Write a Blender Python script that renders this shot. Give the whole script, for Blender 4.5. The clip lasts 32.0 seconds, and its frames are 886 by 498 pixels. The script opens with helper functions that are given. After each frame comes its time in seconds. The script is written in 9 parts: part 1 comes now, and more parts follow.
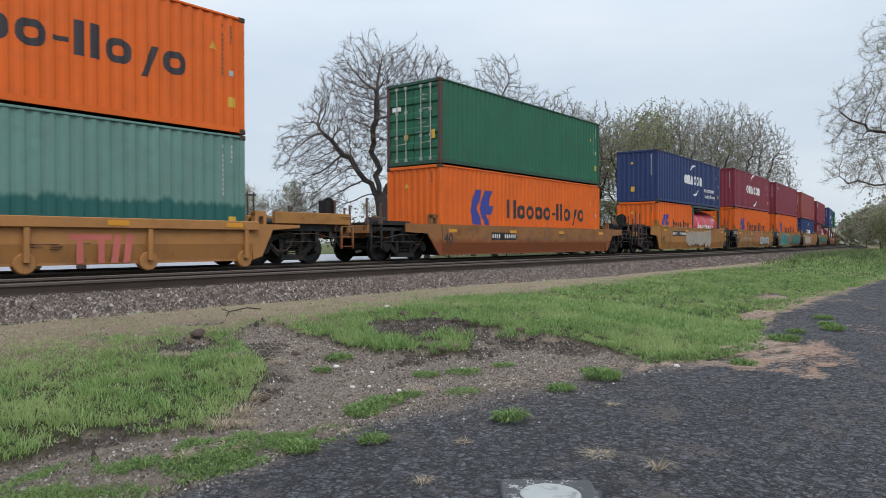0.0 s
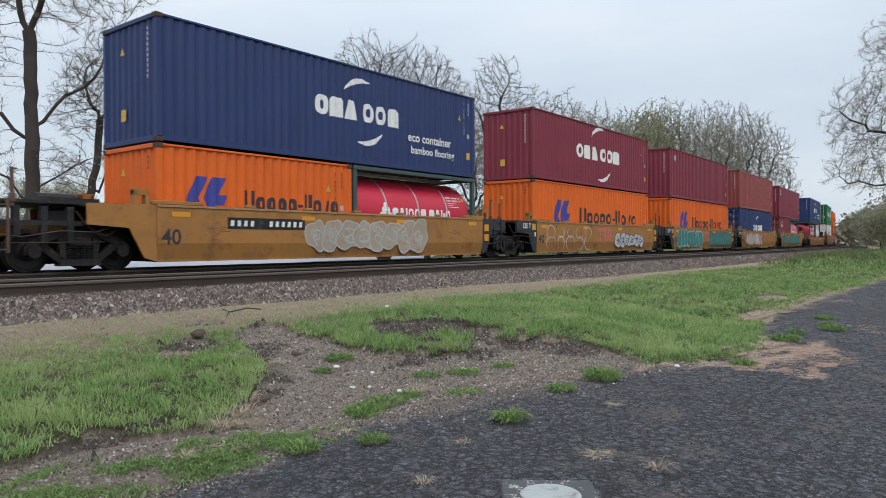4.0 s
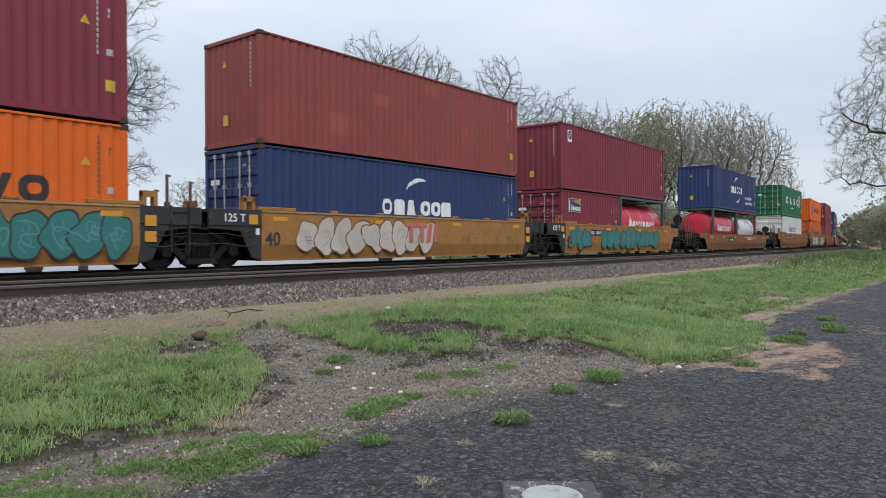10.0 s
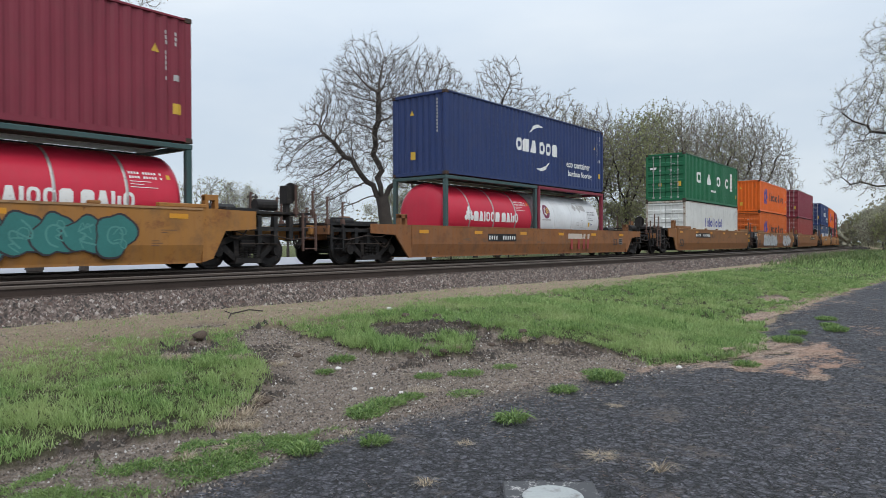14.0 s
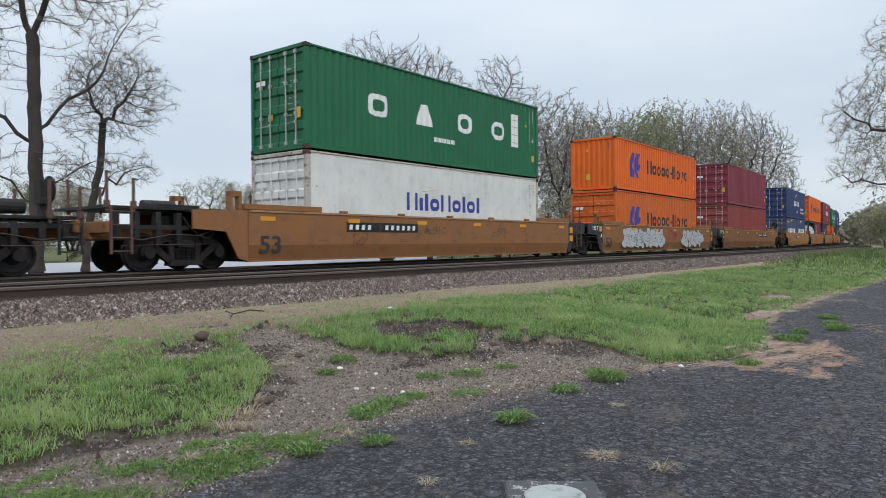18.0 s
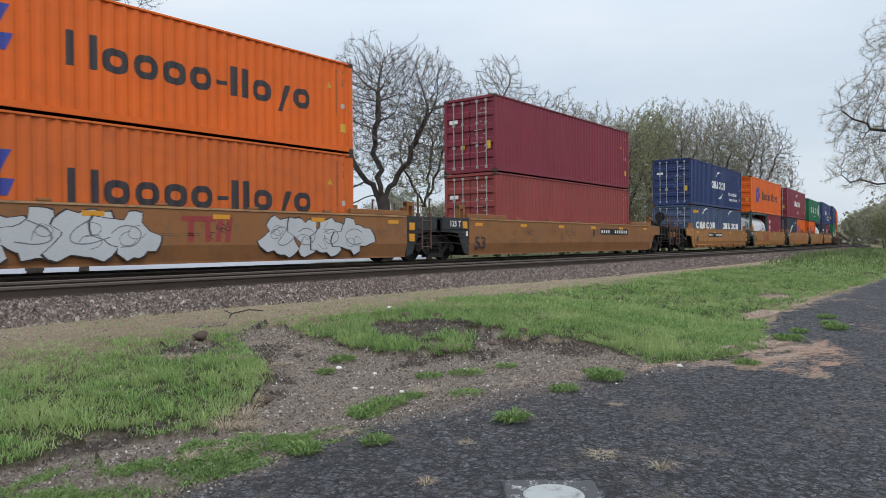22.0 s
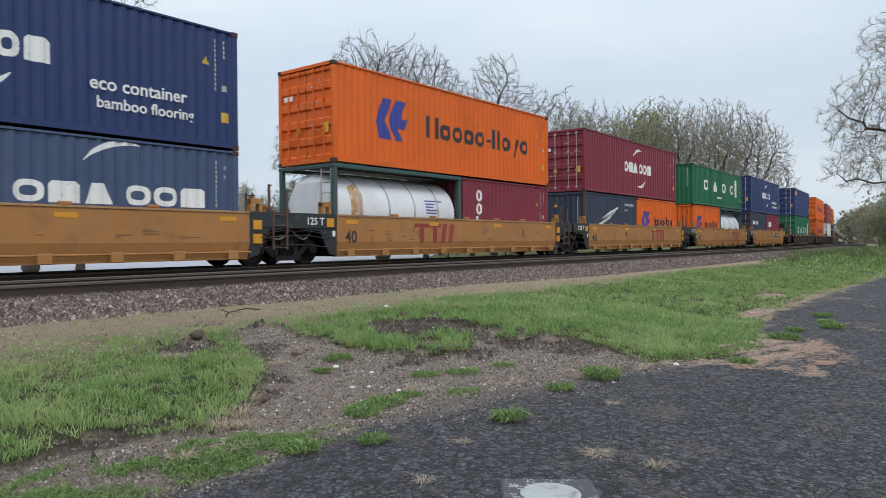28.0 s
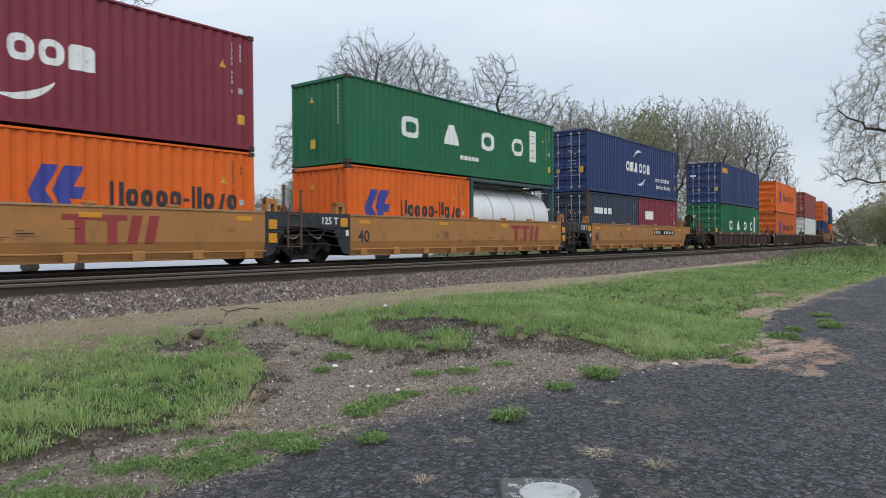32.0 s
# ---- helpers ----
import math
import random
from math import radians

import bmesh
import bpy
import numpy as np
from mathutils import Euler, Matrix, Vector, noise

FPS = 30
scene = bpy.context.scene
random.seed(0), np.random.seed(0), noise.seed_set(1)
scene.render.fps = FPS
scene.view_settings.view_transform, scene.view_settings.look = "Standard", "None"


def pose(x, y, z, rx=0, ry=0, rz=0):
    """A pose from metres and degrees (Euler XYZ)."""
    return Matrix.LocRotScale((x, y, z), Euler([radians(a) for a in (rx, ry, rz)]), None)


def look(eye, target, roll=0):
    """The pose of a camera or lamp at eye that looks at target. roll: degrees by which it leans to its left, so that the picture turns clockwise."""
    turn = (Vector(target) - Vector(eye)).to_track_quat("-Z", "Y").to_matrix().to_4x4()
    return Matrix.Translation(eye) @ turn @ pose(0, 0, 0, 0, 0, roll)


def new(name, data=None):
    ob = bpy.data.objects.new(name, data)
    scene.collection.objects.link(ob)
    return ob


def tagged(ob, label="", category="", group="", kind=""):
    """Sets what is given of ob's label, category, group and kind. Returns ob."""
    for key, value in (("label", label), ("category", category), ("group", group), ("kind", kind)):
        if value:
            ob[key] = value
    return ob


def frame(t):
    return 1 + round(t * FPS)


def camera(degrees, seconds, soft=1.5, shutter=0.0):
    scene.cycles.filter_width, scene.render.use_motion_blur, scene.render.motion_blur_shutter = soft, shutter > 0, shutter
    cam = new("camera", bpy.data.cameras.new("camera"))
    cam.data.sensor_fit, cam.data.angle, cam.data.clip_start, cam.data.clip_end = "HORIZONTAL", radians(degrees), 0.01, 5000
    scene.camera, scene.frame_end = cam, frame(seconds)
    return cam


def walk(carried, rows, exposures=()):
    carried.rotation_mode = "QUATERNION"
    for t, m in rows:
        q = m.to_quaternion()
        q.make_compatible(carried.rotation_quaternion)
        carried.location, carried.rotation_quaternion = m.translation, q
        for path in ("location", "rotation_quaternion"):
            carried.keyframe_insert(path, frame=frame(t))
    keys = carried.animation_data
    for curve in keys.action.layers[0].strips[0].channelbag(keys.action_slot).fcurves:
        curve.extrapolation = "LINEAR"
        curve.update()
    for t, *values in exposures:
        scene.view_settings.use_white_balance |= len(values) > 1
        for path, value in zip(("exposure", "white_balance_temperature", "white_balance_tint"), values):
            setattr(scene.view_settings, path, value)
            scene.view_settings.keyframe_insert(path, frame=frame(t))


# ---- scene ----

# ---------------------------------------------------------------- camera
CAM_Z = 1.25          # eye above the asphalt
RAIL = 0.675          # top of rail
cam = camera(64.35, 32.0, soft=0.65, shutter=0.15)
PATH = [(0.0, 89.494, 0.191, -51.708), (1.0, 89.493, 0.187, -51.710), (2.0, 89.493, 0.185, -51.710), (3.0, 89.497, 0.180, -51.703),
        (4.0, 89.515, 0.190, -51.690), (5.0, 89.545, 0.225, -51.669), (6.0, 89.560, 0.228, -51.659), (7.0, 89.562, 0.208, -51.648),
        (8.0, 89.574, 0.210, -51.638), (9.0, 89.600, 0.240, -51.609), (10.0, 89.614, 0.245, -51.591), (11.0, 89.620, 0.228, -51.584),
        (12.0, 89.629, 0.214, -51.576), (13.0, 89.636, 0.224, -51.562), (14.0, 89.637, 0.273, -51.552), (15.0, 89.634, 0.311, -51.528),
        (16.0, 89.622, 0.359, -51.495), (17.0, 89.610, 0.405, -51.472), (18.0, 89.602, 0.470, -51.459), (19.0, 89.600, 0.533, -51.462),
        (20.0, 89.601, 0.546, -51.478), (21.0, 89.591, 0.500, -51.506), (22.0, 89.573, 0.466, -51.543), (23.0, 89.554, 0.462, -51.583),
        (24.0, 89.540, 0.446, -51.625), (25.0, 89.532, 0.420, -51.663), (26.0, 89.516, 0.420, -51.706), (27.0, 89.490, 0.446, -51.757),
        (28.0, 89.476, 0.452, -51.786), (29.0, 89.463, 0.444, -51.808), (30.0, 89.447, 0.430, -51.829), (31.0, 89.434, 0.410, -51.841),
        (32.0, 89.429, 0.407, -51.842)]
walk(cam, [(t, pose(0, 0, CAM_Z, a, b, c)) for t, a, b, c in PATH])

# ---------------------------------------------------------------- light: an overcast spring day
SUN_EL, SUN_AZ = radians(48), radians(215)
world = bpy.data.worlds.new("overcast_sky")
scene.world = world
world.use_nodes = True
wn, wl = world.node_tree.nodes, world.node_tree.links
wn.clear()
w_out = wn.new("ShaderNodeOutputWorld")
w_bg = wn.new("ShaderNodeBackground")
w_sky = wn.new("ShaderNodeTexSky")
w_sky.sky_type = "NISHITA"
w_sky.sun_disc = False
w_sky.sun_elevation, w_sky.sun_rotation = SUN_EL, SUN_AZ
w_scale = wn.new("ShaderNodeVectorMath")
w_scale.operation = "SCALE"
w_scale.inputs["Scale"].default_value = 0.09
w_mix = wn.new("ShaderNodeMixRGB")
w_mix.inputs["Fac"].default_value = 0.86
w_co = wn.new("ShaderNodeTexCoord")
w_map = wn.new("ShaderNodeMapping")
w_map.inputs["Scale"].default_value = (1.2, 1.2, 4.0)
w_noise = wn.new("ShaderNodeTexNoise")
w_noise.inputs["Scale"].default_value = 2.2
w_noise.inputs["Detail"].default_value = 5
w_ramp = wn.new("ShaderNodeValToRGB")
w_ramp.color_ramp.elements[0].position, w_ramp.color_ramp.elements[1].position = 0.3, 0.72
w_ramp.color_ramp.elements[0].color = (0.672, 0.775, 0.895, 1)
w_ramp.color_ramp.elements[1].color = (0.820, 0.895, 0.968, 1)
wl.new(w_co.outputs["Generated"], w_map.inputs["Vector"])
wl.new(w_map.outputs["Vector"], w_noise.inputs["Vector"])
wl.new(w_noise.outputs["Fac"], w_ramp.inputs["Fac"])
wl.new(w_sky.outputs["Color"], w_scale.inputs[0])
wl.new(w_scale.outputs["Vector"], w_mix.inputs["Color1"])
wl.new(w_ramp.outputs["Color"], w_mix.inputs["Color2"])
# an overcast dome is brighter overhead than at the horizon
w_sep = wn.new("ShaderNodeSeparateXYZ")
w_up = wn.new("ShaderNodeMapRange")
w_up.interpolation_type = "SMOOTHSTEP"
w_up.inputs["From Min"].default_value, w_up.inputs["From Max"].default_value = 0.1, 1.0
w_up.inputs["To Min"].default_value, w_up.inputs["To Max"].default_value = 0.95, 2.0
w_dome = wn.new("ShaderNodeVectorMath")
w_dome.operation = "SCALE"
wl.new(w_co.outputs["Generated"], w_sep.inputs[0])
wl.new(w_sep.outputs["Z"], w_up.inputs["Value"])
wl.new(w_mix.outputs["Color"], w_dome.inputs[0])
wl.new(w_up.outputs["Result"], w_dome.inputs["Scale"])
wl.new(w_dome.outputs["Vector"], w_bg.inputs["Color"])
w_bg.inputs["Strength"].default_value = 1.0
wl.new(w_bg.outputs["Background"], w_out.inputs["Surface"])
sun_data = bpy.data.lights.new("sun", "SUN")
sun_data.energy, sun_data.angle, sun_data.color = 1.2, radians(25), (1.0, 0.97, 0.93)
sun = new("sun", sun_data)
sun.matrix_world = look((0, 0, 0), (-math.sin(SUN_AZ) * math.cos(SUN_EL), -math.cos(SUN_AZ) * math.cos(SUN_EL), -math.sin(SUN_EL)))
scene.view_settings.exposure = 0.0


# ---------------------------------------------------------------- materials
def nodes_of(name):
    m = bpy.data.materials.new(name)
    m.use_nodes = True
    n, l = m.node_tree.nodes, m.node_tree.links
    return m, n, l, n["Principled BSDF"]


def noise_node(n, l, vec, scale, detail=4, rough=0.55):
    t = n.new("ShaderNodeTexNoise")
    t.inputs["Scale"].default_value, t.inputs["Detail"].default_value, t.inputs["Roughness"].default_value = scale, detail, rough
    l.new(vec, t.inputs["Vector"])
    return t.outputs["Fac"]


def ramp_node(n, l, fac, a, b, ca=(0, 0, 0, 1), cb=(1, 1, 1, 1)):
    r = n.new("ShaderNodeValToRGB")
    r.color_ramp.elements[0].position, r.color_ramp.elements[1].position = a, b
    r.color_ramp.elements[0].color, r.color_ramp.elements[1].color = ca, cb
    l.new(fac, r.inputs["Fac"])
    return r.outputs["Color"]


def mix_node(n, l, fac, c1, c2, kind="MIX"):
    m = n.new("ShaderNodeMixRGB")
    m.blend_type = kind
    for socket, value in ((m.inputs["Fac"], fac), (m.inputs["Color1"], c1), (m.inputs["Color2"], c2)):
        if isinstance(value, (int, float)):
            socket.default_value = value
        elif isinstance(value, tuple):
            socket.default_value = (*value[:3], 1)
        else:
            l.new(value, socket)
    return m.outputs["Color"]


def bump_node(n, l, bsdf, height, strength, distance):
    b = n.new("ShaderNodeBump")
    b.inputs["Strength"].default_value, b.inputs["Distance"].default_value = strength, distance
    l.new(height, b.inputs["Height"])
    l.new(b.outputs["Normal"], bsdf.inputs["Normal"])


def tinted(c, k):
    return tuple(min(1, v * k) for v in c[:3])


def surface(name, colour, rough=0.7, metal=0.0, scale=6.0, var=0.25, bump=0.15, dist=0.01, second=None, amount=0.35):
    """A plain worn surface: two scales of tone, a second colour in patches, fine relief."""
    m, n, l, p = nodes_of(name)
    co = n.new("ShaderNodeTexCoord").outputs["Object"]
    big = noise_node(n, l, co, scale * 0.2, 4)
    fine = noise_node(n, l, co, scale * 4, 5)
    c = mix_node(n, l, ramp_node(n, l, big, 0.3, 0.7), tinted(colour, 1 - var), tinted(colour, 1 + var))
    c = mix_node(n, l, 0.5, c, mix_node(n, l, fine, tinted(colour, 1 - var * 1.4), tinted(colour, 1 + var * 1.2)))
    if second:
        c = mix_node(n, l, ramp_node(n, l, noise_node(n, l, co, scale, 6, 0.65), 0.62 - amount * 0.3, 0.72), c, second)
    l.new(c, p.inputs["Base Color"])
    p.inputs["Roughness"].default_value, p.inputs["Metallic"].default_value = rough, metal
    bump_node(n, l, p, fine, bump, dist)
    return m


def paint(name, colour, dirt=0.35, rust=0.2, fade=0.25, rough=0.5, runs=0.0, band=None, scuff=0.0):
    """Weathered steel paint: faded tone, streaks that run down, rust specks and scuffs."""
    m, n, l, p = nodes_of(name)
    tc = n.new("ShaderNodeTexCoord").outputs["Object"]
    info = n.new("ShaderNodeObjectInfo").outputs["Random"]
    sh = n.new("ShaderNodeVectorMath")
    sh.operation = "ADD"
    cmb = n.new("ShaderNodeCombineXYZ")
    mul = n.new("ShaderNodeMath")
    mul.operation = "MULTIPLY"
    mul.inputs[1].default_value = 40
    l.new(info, mul.inputs[0])
    l.new(mul.outputs[0], cmb.inputs[0])
    l.new(tc, sh.inputs[0])
    l.new(cmb.outputs[0], sh.inputs[1])
    co = sh.outputs[0]
    st = n.new("ShaderNodeMapping")
    st.inputs["Scale"].default_value = (5.0, 5.0, 0.35)
    l.new(co, st.inputs["Vector"])
    grey = (0.30 * colour[0] + 0.11, 0.30 * colour[1] + 0.10, 0.30 * colour[2] + 0.09)
    c = mix_node(n, l, ramp_node(n, l, noise_node(n, l, co, 0.7, 4), 0.3, 0.75), tinted(colour, 0.9), tinted(colour, 1.1))
    streak = ramp_node(n, l, noise_node(n, l, st.outputs[0], 1.0, 5, 0.6), 0.42, 0.8)
    f1 = n.new("ShaderNodeMath")
    f1.operation = "MULTIPLY"
    f1.inputs[1].default_value = fade
    l.new(streak, f1.inputs[0])
    c = mix_node(n, l, f1.outputs[0], c, grey)
    grime = ramp_node(n, l, noise_node(n, l, co, 2.3, 7, 0.65), 0.5, 0.85)
    f2 = n.new("ShaderNodeMath")
    f2.operation = "MULTIPLY"
    f2.inputs[1].default_value = dirt
    l.new(grime, f2.inputs[0])
    c = mix_node(n, l, f2.outputs[0], c, (0.075, 0.055, 0.04))
    if runs:
        rs = n.new("ShaderNodeMapping")
        rs.inputs["Scale"].default_value = (1.6, 1.6, 0.12)
        l.new(co, rs.inputs["Vector"])
        run = ramp_node(n, l, noise_node(n, l, rs.outputs[0], 1.6, 6, 0.6), 0.70 - runs * 0.12, 0.80)
        c = mix_node(n, l, run, c, (0.20, 0.085, 0.03))
    if band:
        sep = n.new("ShaderNodeSeparateXYZ")
        l.new(tc, sep.inputs[0])
        wob = n.new("ShaderNodeMath")
        wob.operation = "MULTIPLY_ADD"
        wob.inputs[1].default_value, wob.inputs[2].default_value = 0.45, -0.22
        l.new(noise_node(n, l, st.outputs[0], 0.9, 4, 0.7), wob.inputs[0])
        add = n.new("ShaderNodeMath")
        add.operation = "ADD"
        l.new(sep.outputs["Z"], add.inputs[0])
        l.new(wob.outputs[0], add.inputs[1])
        low = n.new("ShaderNodeMapRange")
        low.inputs["From Min"].default_value, low.inputs["From Max"].default_value = band[0], band[0] + 0.12
        low.inputs["To Min"].default_value, low.inputs["To Max"].default_value = 1.0, 0.0
        l.new(add.outputs[0], low.inputs["Value"])
        c = mix_node(n, l, low.outputs["Result"], c, band[1])
    if scuff:
        sm = n.new("ShaderNodeMapping")
        sm.inputs["Scale"].default_value = (0.8, 1.0, 1.0)
        l.new(co, sm.inputs["Vector"])
        worn = ramp_node(n, l, noise_node(n, l, sm.outputs[0], 1.7, 8, 0.72), 0.60 - 0.08 * scuff, 0.74 - 0.06 * scuff)
        c = mix_node(n, l, worn, c, mix_node(n, l, noise_node(n, l, co, 5, 5, 0.7), (0.055, 0.035, 0.026), (0.30, 0.10, 0.03)))
    spots = ramp_node(n, l, noise_node(n, l, co, 7.0, 8, 0.7), 0.70 - rust * 0.22, 0.76 - rust * 0.15)
    c = mix_node(n, l, spots, c, (0.13, 0.05, 0.02))
    l.new(c, p.inputs["Base Color"])
    p.inputs["Roughness"].default_value = rough
    p.inputs["Specular IOR Level"].default_value = 0.28
    bump_node(n, l, p, noise_node(n, l, co, 14, 4), 0.12, 0.006)
    return m


M = {}
M["orange"] = paint("orange_paint", (0.68, 0.122, 0.012), 0.2, 0.03, 0.10)
M["orange_old"] = paint("old_orange_paint", (0.56, 0.118, 0.020), 0.3, 0.1, 0.2)
M["maroon"] = paint("maroon_paint", (0.200, 0.028, 0.046), 0.18, 0.03, 0.12)
M["rust_red"] = paint("rust_red_paint", (0.26, 0.052, 0.048), 0.3, 0.15, 0.22)
M["navy"] = paint("navy_paint", (0.022, 0.040, 0.125), 0.2, 0.04, 0.12)
M["slate_blue"] = paint("faded_blue_paint", (0.055, 0.085, 0.16), 0.3, 0.08, 0.3)
M["dark_blue"] = paint("dark_slate_paint", (0.032, 0.045, 0.075), 0.25, 0.05, 0.2)
M["green"] = paint("green_paint", (0.012, 0.125, 0.055), 0.22, 0.03, 0.14)
M["dull_green"] = paint("dull_green_paint", (0.020, 0.118, 0.066), 0.3, 0.06, 0.13)
M["teal"] = paint("weathered_teal_paint", (0.13, 0.25, 0.215), 0.3, 0.05, 0.45, band=(1.12, (0.022, 0.105, 0.095)))
M["white"] = paint("dirty_white_paint", (0.66, 0.66, 0.63), 0.3, 0.2, 0.15, runs=0.55)
M["car_yellow"] = paint("well_car_yellow", (0.35, 0.158, 0.040), 0.7, 0.35, 0.35, 0.6, runs=0.55, scuff=0.6)
M["car_tan"] = paint("clean_well_car_yellow", (0.385, 0.176, 0.056), 0.5, 0.1, 0.25, 0.6, runs=0.2)
M["car_brown"] = paint("brown_well_car_paint", (0.255, 0.110, 0.040), 0.55, 0.16, 0.3, 0.6, runs=0.35, scuff=0.25)
M["car_rust"] = paint("rusted_well_car_paint", (0.27, 0.118, 0.040), 0.75, 0.5, 0.35, 0.7, runs=0.6, scuff=1.0, band=(0.60, (0.21, 0.062, 0.022)))
M["car_stained"] = paint("stained_brown_well_car_paint", (0.245, 0.100, 0.036), 0.85, 0.5, 0.4, 0.7, runs=0.85, scuff=0.5)
M["car_dark"] = paint("dark_brown_well_car_paint", (0.085, 0.052, 0.045), 0.6, 0.4, 0.25, 0.7)
M["black_steel"] = surface("black_steel", (0.011, 0.010, 0.010), 0.65, 0.1, 5, 0.4, 0.25, 0.006, (0.06, 0.045, 0.035), 0.3)
M["grey_steel"] = surface("charcoal_end_paint", (0.024, 0.027, 0.030), 0.6, 0.1, 5, 0.3, 0.15, 0.005, (0.09, 0.065, 0.05), 0.2)
M["cast"] = surface("cast_truck_steel", (0.016, 0.013, 0.012), 0.75, 0.2, 6, 0.4, 0.3, 0.006, (0.055, 0.042, 0.034), 0.3)
M["wheel"] = surface("wheel_steel", (0.020, 0.017, 0.016), 0.6, 0.3, 6, 0.4, 0.2, 0.004, (0.085, 0.055, 0.04), 0.3)
M["tread"] = surface("worn_tread_steel", (0.25, 0.24, 0.23), 0.35, 0.9, 6, 0.2, 0.1, 0.002)
M["rod"] = surface("galvanised_rod", (0.42, 0.40, 0.38), 0.45, 0.6, 8, 0.25, 0.1, 0.002, (0.2, 0.11, 0.06), 0.15)
M["wood_floor"] = surface("under_frame", (0.05, 0.04, 0.035), 0.8, 0, 4, 0.3)
M["mark_white"] = surface("white_marking", (0.72, 0.72, 0.70), 0.6, 0, 9, 0.08, 0.05, 0.002, (0.4, 0.38, 0.36), 0.1)
M["mark_blue"] = surface("blue_marking", (0.035, 0.045, 0.26), 0.55, 0, 6, 0.12, 0.05, 0.002)
M["mark_dark"] = surface("dark_marking", (0.028, 0.022, 0.026), 0.6, 0, 6, 0.2, 0.05, 0.002)
M["mark_red"] = surface("red_marking", (0.27, 0.035, 0.03), 0.6, 0, 6, 0.2, 0.05, 0.002)
M["mark_yellow"] = surface("yellow_sticker", (0.58, 0.36, 0.035), 0.5, 0, 8, 0.12, 0.05, 0.002)
M["mark_amber"] = surface("amber_reflector", (0.62, 0.27, 0.015), 0.35, 0, 8, 0.1, 0.05, 0.002)
M["mark_plum"] = surface("plum_emblem_paint", (0.17, 0.03, 0.07), 0.55, 0, 6, 0.15, 0.05, 0.001)
M["mark_pink"] = surface("faded_pink_marking", (0.50, 0.13, 0.10), 0.7, 0, 6, 0.2, 0.05, 0.002)
M["mark_teal"] = surface("teal_spray_paint", (0.028, 0.160, 0.145), 0.6, 0, 5, 0.25, 0.05, 0.002)
M["mark_aqua"] = surface("pale_aqua_spray_paint", (0.19, 0.40, 0.375), 0.6, 0, 5, 0.2, 0.05, 0.002)
M["mark_silver"] = surface("silver_spray_paint", (0.50, 0.51, 0.52), 0.5, 0.2, 5, 0.15, 0.05, 0.002)
M["tank_red"] = paint("red_tank_paint", (0.52, 0.024, 0.052), 0.12, 0.0, 0.10, 0.4)
M["tank_white"] = paint("white_tank_cladding", (0.68, 0.69, 0.70), 0.2, 0.06, 0.1, 0.4)
M["tank_frame"] = paint("tank_frame_paint", (0.045, 0.085, 0.085), 0.3, 0.1, 0.2)
M["rail_steel"] = surface("rusty_rail", (0.055, 0.038, 0.030), 0.7, 0.4, 7, 0.35, 0.2, 0.003)
M["rail_head"] = surface("dull_rail_head", (0.085, 0.064, 0.050), 0.6, 0.0, 7, 0.2, 0.05, 0.001)
M["mark_teal_pale"] = surface("lighter_teal_spray_paint", (0.07, 0.23, 0.205), 0.6, 0, 5, 0.2, 0.05, 0.002)
M["mark_faded"] = surface("faded_white_spray_paint", (0.50, 0.42, 0.36), 0.7, 0, 5, 0.2, 0.05, 0.002)
M["mark_grey"] = surface("faded_silver_spray_paint", (0.33, 0.29, 0.23), 0.7, 0, 4, 0.25, 0.05, 0.002, (0.40, 0.20, 0.06), 0.4)
M["mark_slate"] = surface("grey_spray_line", (0.15, 0.15, 0.16), 0.7, 0, 5, 0.25, 0.05, 0.002)
M["mark_rust"] = surface("rust_stain", (0.40, 0.22, 0.09), 0.8, 0, 5, 0.3, 0.1, 0.002, (0.66, 0.64, 0.60), 0.5)
M["mark_dim"] = surface("worn_white_marking", (0.40, 0.39, 0.38), 0.7, 0, 9, 0.2, 0.05, 0.002)
M["mark_faint"] = surface("faint_marker", (0.14, 0.075, 0.04), 0.7, 0, 6, 0.25, 0.05, 0.002)
M["pale_edge"] = surface("pale_sill_edge", (0.36, 0.205, 0.095), 0.6, 0, 4, 0.3, 0.1, 0.003, (0.16, 0.09, 0.05), 0.4)
M["post_rust"] = surface("rusty_post", (0.10, 0.055, 0.042), 0.8, 0, 8, 0.35, 0.2, 0.004)
M["frame_green"] = paint("dark_frame_paint", (0.022, 0.075, 0.048), 0.35, 0.1, 0.2)
M["white_frame"] = paint("rusting_white_frame", (0.46, 0.42, 0.36), 0.5, 0.7, 0.2, runs=0.9, scuff=0.7)
M["casting"] = surface("worn_corner_casting", (0.055, 0.034, 0.027), 0.75, 0.2, 9, 0.4, 0.2, 0.003, (0.13, 0.06, 0.03), 0.4)
M["rust_patch"] = paint("touched_up_red_paint", (0.31, 0.070, 0.058), 0.25, 0.1, 0.15)
M["tie"] = surface("creosoted_tie", (0.075, 0.058, 0.048), 0.9, 0, 9, 0.4, 0.5, 0.01)


# ---------------------------------------------------------------- mesh helpers
def mesh_of(bm, name, smooth=False):
    me = bpy.data.meshes.new(name)
    bm.to_mesh(me)
    bm.free()
    if smooth:
        me.polygons.foreach_set("use_smooth", [True] * len(me.polygons))
    return me


